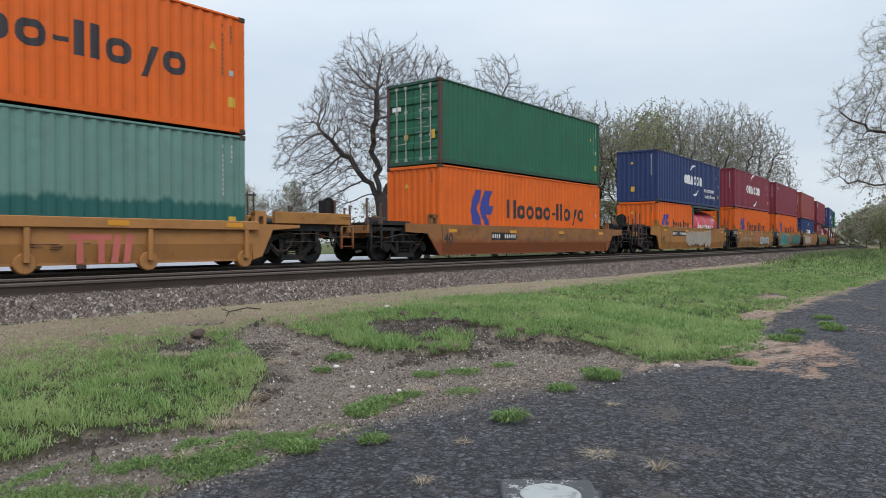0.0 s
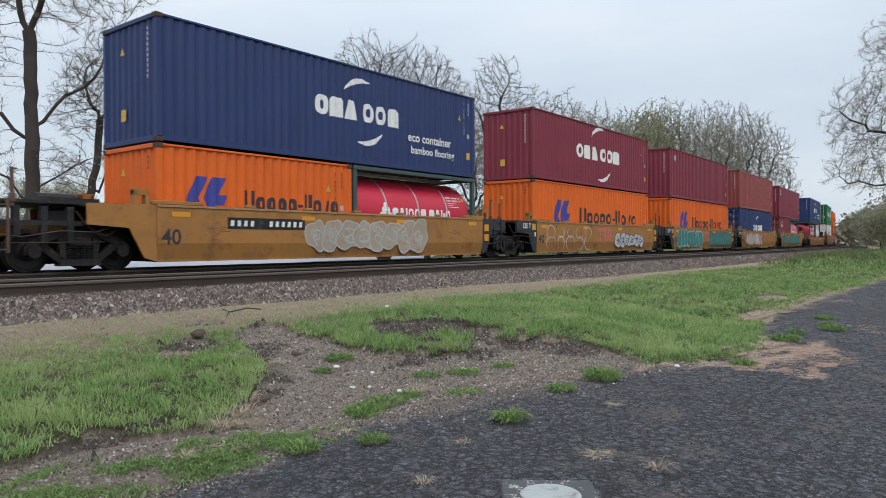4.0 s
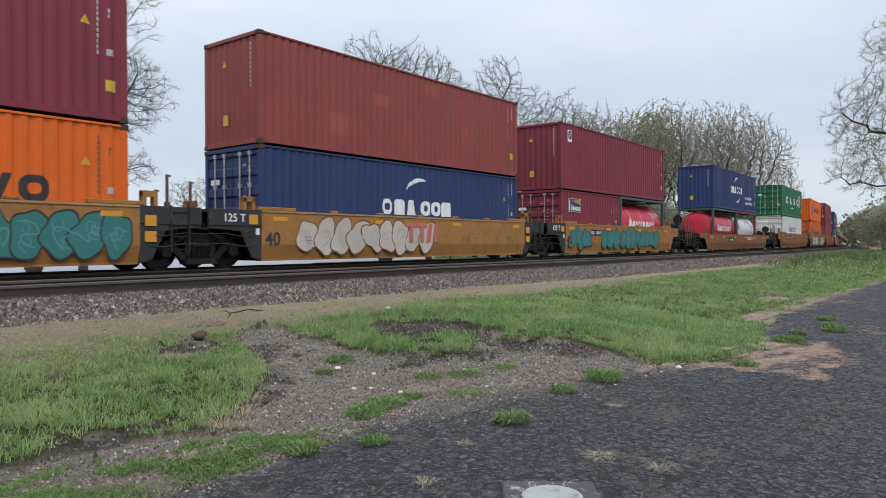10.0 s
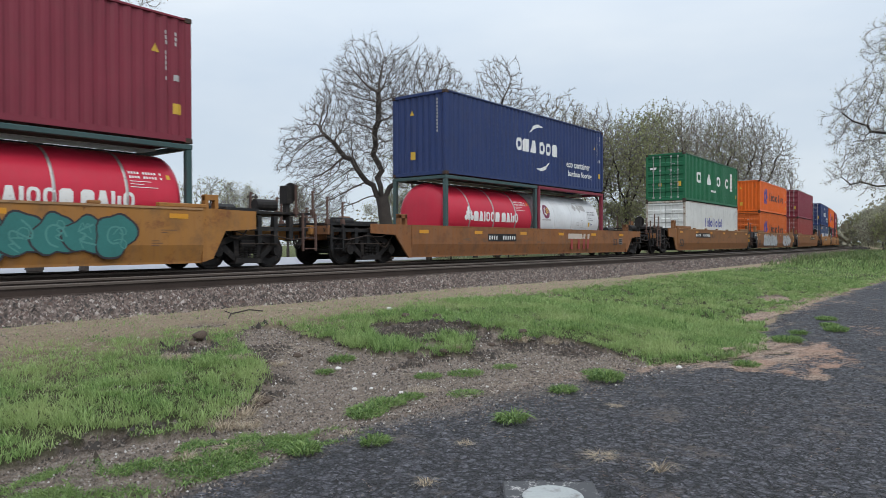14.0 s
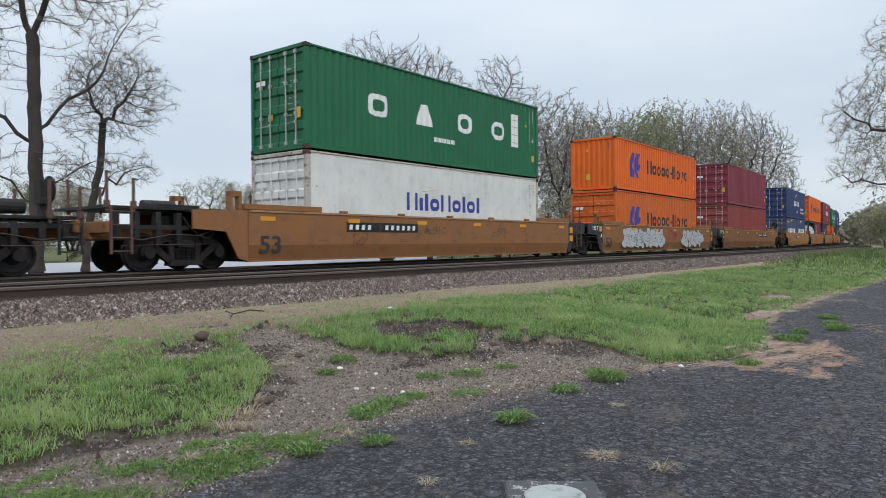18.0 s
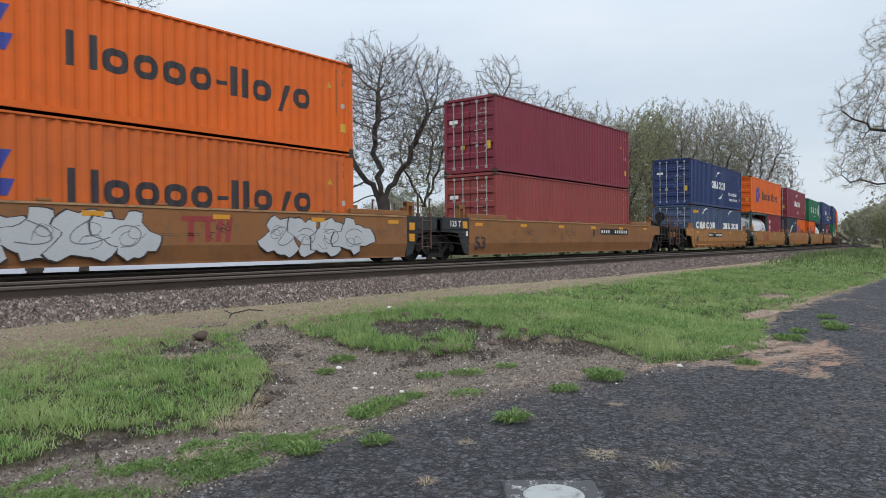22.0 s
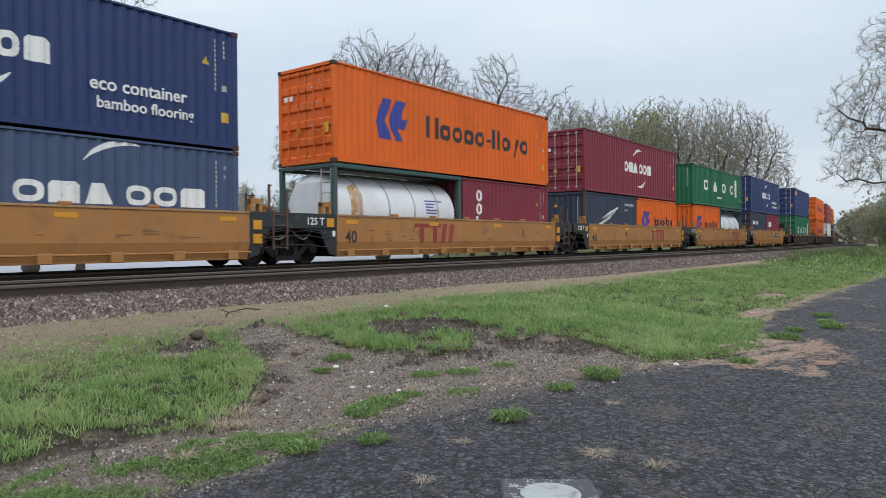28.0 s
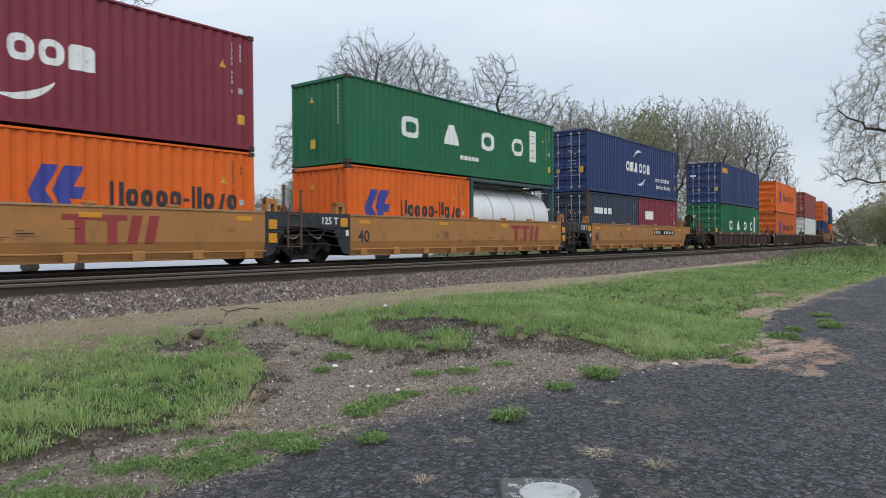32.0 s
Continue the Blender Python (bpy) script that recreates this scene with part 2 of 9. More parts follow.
def part(name, bm, material, parent, label="", at=None, smooth=False):
    """One mesh object under a thing or a part; bm is a bmesh or a mesh that is already there."""
    me = mesh_of(bm, name, smooth) if isinstance(bm, bmesh.types.BMesh) else bm
    if not me.materials:
        me.materials.append(None)
    ob = new(name, me)
    ob.material_slots[0].link = "OBJECT"
    ob.material_slots[0].material = material
    ob.parent = parent
    if at is not None:
        ob.matrix_basis = at
    if label:
        ob["label"] = label
    return ob


def box(bm, x0, x1, y0, y1, z0, z1):
    v = [bm.verts.new(c) for c in ((x0, y0, z0), (x1, y0, z0), (x1, y1, z0), (x0, y1, z0), (x0, y0, z1), (x1, y0, z1), (x1, y1, z1), (x0, y1, z1))]
    for f in ((3, 2, 1, 0), (4, 5, 6, 7), (0, 1, 5, 4), (1, 2, 6, 5), (2, 3, 7, 6), (3, 0, 4, 7)):
        bm.faces.new([v[i] for i in f])
    return bm


def bevelled(bm, w=0.01, seg=1):
    bmesh.ops.bevel(bm, geom=list(bm.edges), offset=w, segments=seg, affect="EDGES", clamp_overlap=True)
    return bm


def prism(bm, pts, y0, y1):
    """The polygon pts (x, z) drawn out from y0 to y1."""
    a = [bm.verts.new((x, y0, z)) for x, z in pts]
    b = [bm.verts.new((x, y1, z)) for x, z in pts]
    bm.faces.new(a)
    bm.faces.new(b[::-1])
    for i in range(len(pts)):
        j = (i + 1) % len(pts)
        bm.faces.new((a[i], b[i], b[j], a[j]))
    return bm


def rod(bm, p0, p1, r, sides=6):
    p0, p1 = Vector(p0), Vector(p1)
    m = Matrix.Translation((p0 + p1) / 2) @ (p1 - p0).to_track_quat("Z", "Y").to_matrix().to_4x4()
    bmesh.ops.create_cone(bm, cap_ends=True, segments=sides, radius1=r, radius2=r, depth=(p1 - p0).length, matrix=m)
    return bm


def lathe(bm, profile, sides=24, axis="Y"):
    """Turn (radius, along) pairs about an axis."""
    rings = []
    for r, a in profile:
        ring = []
        for i in range(sides):
            t = 2 * math.pi * i / sides
            u, w = r * math.cos(t), r * math.sin(t)
            ring.append(bm.verts.new((u, a, w) if axis == "Y" else (a, u, w) if axis == "X" else (u, w, a)))
        rings.append(ring)
    for p, q in zip(rings, rings[1:]):
        for i in range(sides):
            j = (i + 1) % sides
            bm.faces.new((p[i], p[j], q[j], q[i]))
    bm.faces.new(rings[0][::-1])
    bm.faces.new(rings[-1])
    bmesh.ops.recalc_face_normals(bm, faces=bm.faces)
    return bm


def pipe(bm, pts, r, sides=6):
    """One bent pipe through points."""
    rings = []
    for i, p in enumerate(pts):
        d = (pts[min(i + 1, len(pts) - 1)] - pts[max(i - 1, 0)]).normalized()
        q = d.to_track_quat("Z", "Y")
        rings.append([bm.verts.new(p + q @ Vector((r * math.cos(2 * math.pi * k / sides), r * math.sin(2 * math.pi * k / sides), 0))) for k in range(sides)])
    for a, b in zip(rings, rings[1:]):
        for k in range(sides):
            j = (k + 1) % sides
            bm.faces.new((a[k], a[j], b[j], b[k]))
    bm.faces.new(rings[0][::-1])
    bm.faces.new(rings[-1])
    return bm


def empty(name):
    ob = new(name)
    ob.empty_display_size = 0.3
    return ob


# ---------------------------------------------------------------- the line of the tracks
TRACK_Y, BEND_AT, BEND, RAMP = 15.988, 12.49, 0.0011515, 18.44
SPEED, ACC, JERK = 7.46681, 0.0047587, 0.00074845
_s = np.arange(-420, 520, 0.25)
_u = np.maximum(_s - BEND_AT, 0)
_th = BEND * np.where(_u < RAMP, _u ** 2 / (2 * RAMP), _u - RAMP / 2)
_x = np.cumsum(np.cos(_th)) * 0.25
_x -= np.interp(0, _s, _x)
_y = np.cumsum(np.sin(_th)) * 0.25 + TRACK_Y
_y += TRACK_Y - np.interp(0, _s, _y)


def on_track(s, off=0.0):
    """x, y and heading at s metres along the far track; off: metres towards the camera's side."""
    x, y, th = np.interp(s, _s, _x), np.interp(s, _s, _y), np.interp(s, _s, _th)
    return x + math.sin(th) * off, y - math.cos(th) * off, th


def gone(t):
    """How far the train has run at t, counted from 16 s."""
    u = t - 16
    return SPEED * u + ACC * u * u / 2 + JERK * u ** 3 / 6


MOVERS = []           # (thing, place along the train, height above the rail)
WHEELS = []


def at_train(ob, s, z=0.0):
    MOVERS.append((ob, s, z))
    return ob


# ---------------------------------------------------------------- ground, tracks (large structure)
def track_lat(x, y):
    """Distance from the far track's centre line, towards the camera positive."""
    yt = np.interp(x, _x, _y)
    th = np.interp(x, _x, _th)
    return (yt - y) * np.cos(th)


def smoothstep(a, b, v):
    t = np.clip((v - a) / (b - a), 0, 1)
    return t * t * (3 - 2 * t)


NEAR_TRACK = 3.94     # near track's centre, from the far one's
_waves = [(random.uniform(0.3, 3.2), random.uniform(0.3, 3.2), random.uniform(0, 6.3), random.uniform(0, 6.3)) for _ in range(14)]


def rough_noise(x, y):
    v = 0
    for a, b, c, d in _waves:
        v = v + np.sin(x * a + c + 1.7 * np.sin(y * b * 0.6)) * np.sin(y * b + d + 1.3 * np.sin(x * a * 0.5))
    return v / 5.0


EDGE = [(-60, 2.2), (-3, 2.6), (0.6, 3.05), (1.9, 3.24), (2.56, 3.29), (3.2, 3.42), (3.8, 3.43), (4.3, 3.36), (5.0, 3.27), (5.8, 3.15), (6.66, 2.92),
        (7.4, 2.35), (8.6, 2.05), (10.1, 2.55), (12.7, 2.95), (17, 3.05), (26, 2.93), (60, 2.7), (140, 2.5)]


def edge_y(x):
    w = 0.10 * rough_noise(x * 2.3, 1.7) + 0.06 * rough_noise(x * 6.1, 5.2)
    return np.interp(x, [p[0] for p in EDGE], [p[1] for p in EDGE]) + w * smoothstep(6.5, 9.5, x)


def height(x, y):
    """The ground: asphalt level, a low bank, the ballast beds of both tracks, a road beyond."""
    lat = track_lat(x, y)
    e = y - edge_y(x)
    h = 0.22 * smoothstep(0.0, 5.5, e) + 0.07 * smoothstep(0.9, 2.2, e) * (1 - smoothstep(12, 20, x)) + (rough_noise(x, y) * 0.02 + rough_noise(x * 4.3, y * 4.3) * 0.010 + rough_noise(x * 11, y * 11) * 0.006) * smoothstep(0.05, 0.5, e)
    turf = smoothstep(0.6, 0.25, bare_at(x, y)) * smoothstep(0.0, 0.25, e) * (1 - smoothstep(8.0, 11.0, x) * smoothstep(1.2, 0.3, e))
    mound = np.exp(-(((x - 6.55) * 0.55 + (y - 5.5) * 0.84) / 0.34) ** 2 - (((x - 6.55) * 0.84 - (y - 5.5) * 0.55) / 0.75) ** 2) * (1 + 0.5 * rough_noise(x * 9, y * 9))
    h = h + 0.05 * turf * (1 - smoothstep(4.2, 6.0, e)) + 0.12 * mound + 0.02 * rough_noise(x * 8, y * 8 + 3) * dug_and_shade_at(x, y)
    h = h - 0.012 * (e < 0)
    bank = 0.47 * smoothstep(6.55, 5.45, lat) + (1 - smoothstep(6.55, 5.45, lat)) * h
    far = 0.47 * smoothstep(-3.3, -2.2, lat) + (1 - smoothstep(-3.3, -2.2, lat)) * (0.0 + 0.01 * rough_noise(x, y))
    return np.where(lat > 2, bank, far)


def sheet(name, xs, ys, zfun, masks=()):
    X, Y = np.meshgrid(xs, ys, indexing="ij")
    Z = zfun(X, Y)
    v = np.stack([X.ravel(), Y.ravel(), Z.ravel()], 1)
    nx, ny = len(xs), len(ys)
    i = np.arange(nx * ny).reshape(nx, ny)
    f = np.stack([i[:-1, :-1], i[1:, :-1], i[1:, 1:], i[:-1, 1:]], -1).reshape(-1, 4)
    me = bpy.data.meshes.new(name)
    me.from_pydata(v.tolist(), [], f.tolist())
    me.polygons.foreach_set("use_smooth", [True] * len(me.polygons))
    for key, fun in masks:
        a = me.attributes.new(key, "FLOAT", "POINT")
        a.data.foreach_set("value", np.asarray(fun(X, Y), dtype=float).ravel())
    return new(name, me)


def inside(x, y, poly):
    """Whether points lie in a polygon."""
    r = np.zeros(np.shape(x), bool)
    for (x0, y0), (x1, y1) in zip(poly, poly[1:] + poly[:1]):
        c = ((y0 > y) != (y1 > y)) & (x < (x1 - x0) * (y - y0) / (y1 - y0 + 1e-12) + x0)
        r ^= c
    return r


BARE = [(2.86, 4.2), (3.09, 4.27), (3.45, 4.69), (3.82, 4.96), (4.0, 5.26), (4.26, 5.87), (4.6, 6.5), (5.02, 6.92), (5.47, 7.19), (5.46, 6.85), (5.24, 6.18), (5.3, 5.83), (5.12, 5.32), (5.27, 4.83), (5.72, 4.75), (6.06, 4.48), (6.69, 4.79), (6.86, 4.46), (7.3, 4.25), (7.35, 3.93), (7.33, 3.59), (7.2, 3.2), (6.85, 2.8), (6.5, 2.27), (5.73, 2.56), (4.38, 2.84), (3.31, 3.01), (2.56, 2.99), (2.62, 3.37), (2.72, 3.78)]
MOUND = [(5.88, 5.75), (6.22, 6.1), (6.66, 6.2), (6.8, 5.6), (7.02, 5.24), (7.08, 4.86), (6.75, 4.74), (6.41, 4.99), (6.0, 5.15), (6.02, 5.5)]
NICK = [(3.4, 6.1), (3.76, 6.46), (4.19, 6.7), (4.3, 6.45), (3.9, 6.08), (3.5, 5.9)]
STRIP = [(0.2, 4.2), (1.57, 4.27), (1.99, 4.32), (2.35, 4.2), (2.63, 4.12), (2.84, 3.9), (2.65, 3.62), (2.35, 3.82), (2.06, 3.81), (1.8, 3.95), (1.62, 3.9), (0.4, 3.7)]
WEEDS = [(0.6, 3.9), (1.59, 4.06), (2.12, 3.91), (2.49, 3.98), (2.73, 3.73), (2.99, 3.6), (3.49, 3.48), (3.3, 3.24), (2.88, 3.26), (2.25, 3.28), (1.94, 3.3), (1.3, 3.3), (0.7, 3.2)]
LUSH = [(5.6, 7.3), (6.3, 7.3), (6.72, 6.66), (5.95, 5.85), (5.72, 5.24), (5.89, 4.95), (6.36, 5.0), (6.86, 5.0), (6.1, 4.42), (5.72, 4.68), (5.3, 4.9), (5.15, 5.42), (5.4, 6.04), (5.45, 6.62)]
DEBRIS = [(6.85, 2.9), (7.36, 2.6), (9.0, 2.45), (9.8, 2.4), (10.0, 1.85), (8.5, 1.22), (8.07, 1.08), (7.64, 1.4), (6.95, 1.1), (6.9, 1.62), (7.0, 2.17), (6.6, 2.74)]
SPOTS = [(5.98, 4.86, 0.14, 0.22), (6.9, 4.78, 0.28, 0.2), (16.5, 3.9, 0.9, 0.3), (4.8, 7.5, 0.3, 0.2), (2.6, 5.2, 0.16, 0.1), (12.5, 3.2, 1.0, 0.22)]


def bare_at(x, y):
    """Bare soil and gravel, 0 to 1."""
    k = rough_noise(x * 2.7, y * 2.7) * 0.12 + rough_noise(x * 7.3, y * 7.3) * 0.09 + rough_noise(x * 19, y * 19) * 0.05
    b = np.zeros(np.shape(x))
    for poly in (BARE, STRIP, MOUND, NICK):
        for dx, dy in ((0, 0), (0.07, 0), (-0.07, 0), (0, 0.07), (0, -0.07)):
            b = np.maximum(b, 0) + inside(x + k + dx, y + k + dy, poly) * 0.2
    for cx, cy, rx, ry in SPOTS:
        b = np.maximum(b, 1 - smoothstep(0.6, 1.2, np.hypot((x - cx) / rx, (y - cy) / ry) + k))
    return smoothstep(0.2, 0.7, b)


def dug_and_shade_at(x, y):
    """Freshly dug dark soil on the heap; along the turf's cut edges, soil and painted undercut shade."""
    k = rough_noise(x * 3.7 + 1, y * 3.7) * 0.2
    d = inside(x + k, y + k, MOUND) * 1.0
    for cx, cy, rx, ry in ((4.55, 6.0, 0.3, 0.25), (4.3, 5.7, 0.25, 0.15), (3.55, 4.65, 0.22, 0.16), (3.85, 4.95, 0.2, 0.16), (4.0, 6.4, 0.3, 0.2), (5.6, 4.6, 0.6, 0.14), (6.2, 4.38, 0.4, 0.16), (6.95, 4.35, 0.4, 0.3), (7.15, 3.85, 0.3, 0.45), (2.2, 4.3, 0.5, 0.1)):
        d = np.maximum(d, 1 - smoothstep(0.5, 1.2, np.hypot((x - cx) / rx, (y - cy) / ry) + k))
    return d


def dry_at(x, y):
    """The strip of dead grass beside the ballast, 0 to 1."""
    lat = track_lat(x, y)
    k = rough_noise(x * 1.3, y * 1.3) * 0.35
    k = k + 0.35 * rough_noise(x * 4.1, y * 4.1)
    left = 1.2 * (1 - 0.8 * smoothstep(11.0, 24.0, x))
    soft = 0.75 * (1 - smoothstep(4.0, 9.0, x))
    e = y - edge_y(x)
    rim = smoothstep(9.5, 11.5, x) * smoothstep(0.25, 0.0, e + k * 0.9) * (1 - smoothstep(30, 45, x))
    return np.maximum(smoothstep(8.7 + left + soft, 7.2 + left - soft * 0.4, lat + k) * (lat > 2), rim)


def soil_at(x, y):
    """Bare soil, and the soil under the low weeds."""
    return np.maximum(smoothstep(0.0, 0.3, bare_at(x, y)), inside(x, y, [(q[0] * 1.0, q[1] + (0.12 if q[1] > 3.5 else -0.25)) for q in WEEDS]) * 0.9)


GROUND_MASKS = [("bare", soil_at), ("dry", dry_at), ("mound", dug_and_shade_at), ("bed", lambda x, y: smoothstep(6.7, 6.3, track_lat(x, y)) * smoothstep(-3.6, -3.2, track_lat(x, y))),
                ("beyond", lambda x, y: smoothstep(-3.4, -4.4, track_lat(x, y)))]


def ground_material():
    m, n, l, p = nodes_of("ground_soil_and_turf")
    co = n.new("ShaderNodeTexCoord").outputs["Object"]

    def mask(key):
        a = n.new("ShaderNodeAttribute")
        a.attribute_name = key
        return a.outputs["Fac"]
    fine = noise_node(n, l, co, 38, 6, 0.7)
    mid = noise_node(n, l, co, 3.2, 6, 0.6)
    # soil under the turf, darkened to paint the shade between blades
    turf = mix_node(n, l, ramp_node(n, l, mid, 0.35, 0.7), (0.032, 0.040, 0.016), (0.062, 0.075, 0.028))
    turf = mix_node(n, l, ramp_node(n, l, fine, 0.4, 0.7), turf, (0.10, 0.085, 0.05))
    soil = mix_node(n, l, ramp_node(n, l, fine, 0.3, 0.72), (0.090, 0.067, 0.052), (0.39, 0.315, 0.255))
    soil = mix_node(n, l, ramp_node(n, l, mid, 0.4, 0.7), soil, mix_node(n, l, fine, (0.115, 0.088, 0.07), (0.30, 0.24, 0.195)))
    dead = mix_node(n, l, ramp_node(n, l, fine, 0.3, 0.7), (0.20, 0.148, 0.100), (0.42, 0.33, 0.235))
    # bed stone darkened to paint the shade in gaps between the ballast
    stone = mix_node(n, l, ramp_node(n, l, fine, 0.35, 0.7), (0.014, 0.012, 0.011), (0.06, 0.05, 0.045))
    peb = n.new("ShaderNodeTexVoronoi")
    peb.inputs["Scale"].default_value = 70
    l.new(co, peb.inputs["Vector"])
    soil = mix_node(n, l, ramp_node(n, l, peb.outputs["Color"], 0.55, 0.95), soil, (0.25, 0.215, 0.18))
    soil = mix_node(n, l, ramp_node(n, l, noise_node(n, l, co, 9, 8, 0.75), 0.5, 0.66), soil, (0.06, 0.046, 0.037))
    soil = mix_node(n, l, ramp_node(n, l, noise_node(n, l, co, 120, 3, 0.7), 0.52, 0.66), soil, (0.36, 0.30, 0.25))
    # dark heap soil, and the undercut's shade painted along the cut turf
    soil = mix_node(n, l, mask("mound"), soil, mix_node(n, l, ramp_node(n, l, fine, 0.3, 0.7), (0.032, 0.024, 0.019), (0.13, 0.10, 0.08)))
    c = mix_node(n, l, mask("dry"), turf, dead)
    c = mix_node(n, l, mask("bare"), c, soil)
    c = mix_node(n, l, mask("bed"), c, stone)
    c = mix_node(n, l, mask("beyond"), c, mix_node(n, l, ramp_node(n, l, mid, 0.4, 0.7), (0.085, 0.105, 0.04), (0.14, 0.13, 0.06)))
    l.new(c, p.inputs["Base Color"])
    p.inputs["Roughness"].default_value = 0.95
    p.inputs["Specular IOR Level"].default_value = 0.15
    bump_node(n, l, p, mix_node(n, l, 0.45, fine, noise_node(n, l, co, 11, 6, 0.7)), 1.0, 0.09)
    return m


def spread(a, b, step):
    return np.arange(a, b, step)


gx = np.concatenate([[-2500, -900, -400, -200, -100, -60, -30, -15, -8, -4], spread(-2, 1.5, 0.1), spread(1.5, 8.2, 0.04), spread(8.2, 10, 0.06), spread(10, 14, 0.12), spread(14, 30, 0.3), spread(30, 80, 1.0), spread(80, 200, 5), [220, 260, 320, 420, 600, 1000, 2500]])
gy = np.concatenate([[-2500, -900, -300, -100, -40, -15, -5, 0, 1.5], spread(2.2, 7.4, 0.045), spread(7.4, 8.4, 0.07), spread(8.4, 24, 0.2), spread(24, 60, 2.5), spread(60, 130, 6), [140, 180, 260, 420, 900, 2500]])
ground = tagged(sheet("ground", gx, gy, height, GROUND_MASKS), "rough verge of turf, bare gravel and soil beside the railway", "ground", kind="structure")
ground.data.materials.append(ground_material())


def asphalt_material():
    m, n, l, p = nodes_of("old_asphalt")
    co = n.new("ShaderNodeTexCoord").outputs["Object"]
    vor = n.new("ShaderNodeTexVoronoi")
    vor.inputs["Scale"].default_value = 62
    l.new(co, vor.inputs["Vector"])
    crack = n.new("ShaderNodeTexVoronoi")
    crack.feature = "DISTANCE_TO_EDGE"
    crack.inputs["Scale"].default_value = 15
    warp = n.new("ShaderNodeMixRGB")
    warp.inputs["Fac"].default_value = 0.15
    l.new(co, warp.inputs["Color1"])
    wn2 = n.new("ShaderNodeTexNoise")
    wn2.inputs["Scale"].default_value = 8
    wn2.inputs["Detail"].default_value = 6
    l.new(co, wn2.inputs["Vector"])
    l.new(wn2.outputs["Color"], warp.inputs["Color2"])
    l.new(warp.outputs["Color"], crack.inputs["Vector"])
    big = noise_node(n, l, co, 0.8, 5)
    grit = noise_node(n, l, co, 34, 8, 0.8)
    lump = noise_node(n, l, co, 13, 6, 0.65)
    split = n.new("ShaderNodeTexVoronoi")
    split.feature = "DISTANCE_TO_EDGE"
    split.inputs["Scale"].default_value = 27
    l.new(warp.outputs["Color"], split.inputs["Vector"])
    # fissures open where the mat has crumbled; near-black colour paints the shade inside them
    loose = ramp_node(n, l, lump, 0.36, 0.58)
    gap1 = ramp_node(n, l, crack.outputs["Distance"], 0.02, 0.19, (1, 1, 1, 1), (0, 0, 0, 1))
    gap2 = ramp_node(n, l, split.outputs["Distance"], 0.01, 0.20, (1, 1, 1, 1), (0, 0, 0, 1))
    gap2 = mix_node(n, l, loose, (0, 0, 0), gap2)
    gap1 = mix_node(n, l, ramp_node(n, l, noise_node(n, l, co, 6.5, 6, 0.75), 0.28, 0.48), (0, 0, 0), gap1)
    c = mix_node(n, l, ramp_node(n, l, big, 0.3, 0.7), (0.060, 0.060, 0.073), (0.112, 0.110, 0.128))
    c = mix_node(n, l, ramp_node(n, l, vor.outputs["Color"], 0.45, 1.0), c, (0.25, 0.245, 0.268))
    c = mix_node(n, l, gap1, c, (0.008, 0.008, 0.010))
    c = mix_node(n, l, gap2, c, (0.009, 0.009, 0.011))
    c = mix_node(n, l, ramp_node(n, l, grit, 0.62, 0.78), c, (0.21, 0.19, 0.17))
    dust = n.new("ShaderNodeAttribute")
    dust.attribute_name = "dust"
    drift = n.new("ShaderNodeMath")
    drift.operation = "MULTIPLY_ADD"
    drift.inputs[1].default_value = 1.25
    l.new(noise_node(n, l, co, 2.6, 8, 0.75), drift.inputs[0])
    less = n.new("ShaderNodeMath")
    less.operation = "SUBTRACT"
    less.inputs[1].default_value = 1.0
    l.new(dust.outputs["Fac"], less.inputs[0])
    l.new(less.outputs[0], drift.inputs[2])
    c = mix_node(n, l, ramp_node(n, l, drift.outputs[0], 0.32, 0.72), c, mix_node(n, l, ramp_node(n, l, grit, 0.35, 0.7), (0.085, 0.068, 0.056), (0.33, 0.275, 0.23)))
    c = mix_node(n, l, ramp_node(n, l, noise_node(n, l, co, 1.7, 9, 0.82), 0.54, 0.66), c, (0.15, 0.118, 0.10))
    l.new(c, p.inputs["Base Color"])
    p.inputs["Roughness"].default_value = 0.75
    hgt = mix_node(n, l, 0.35, ramp_node(n, l, vor.outputs["Distance"], 0.0, 0.6, (1, 1, 1, 1), (0, 0, 0, 1)), grit)
    hgt = mix_node(n, l, 0.4, hgt, ramp_node(n, l, crack.outputs["Distance"], 0.0, 0.2))
    hgt = mix_node(n, l, 0.3, hgt, ramp_node(n, l, split.outputs["Distance"], 0.0, 0.25))
    hgt = mix_node(n, l, 0.25, hgt, lump)
    bump_node(n, l, p, hgt, 1.0, 0.10)
    return m


M["asphalt"] = asphalt_material()


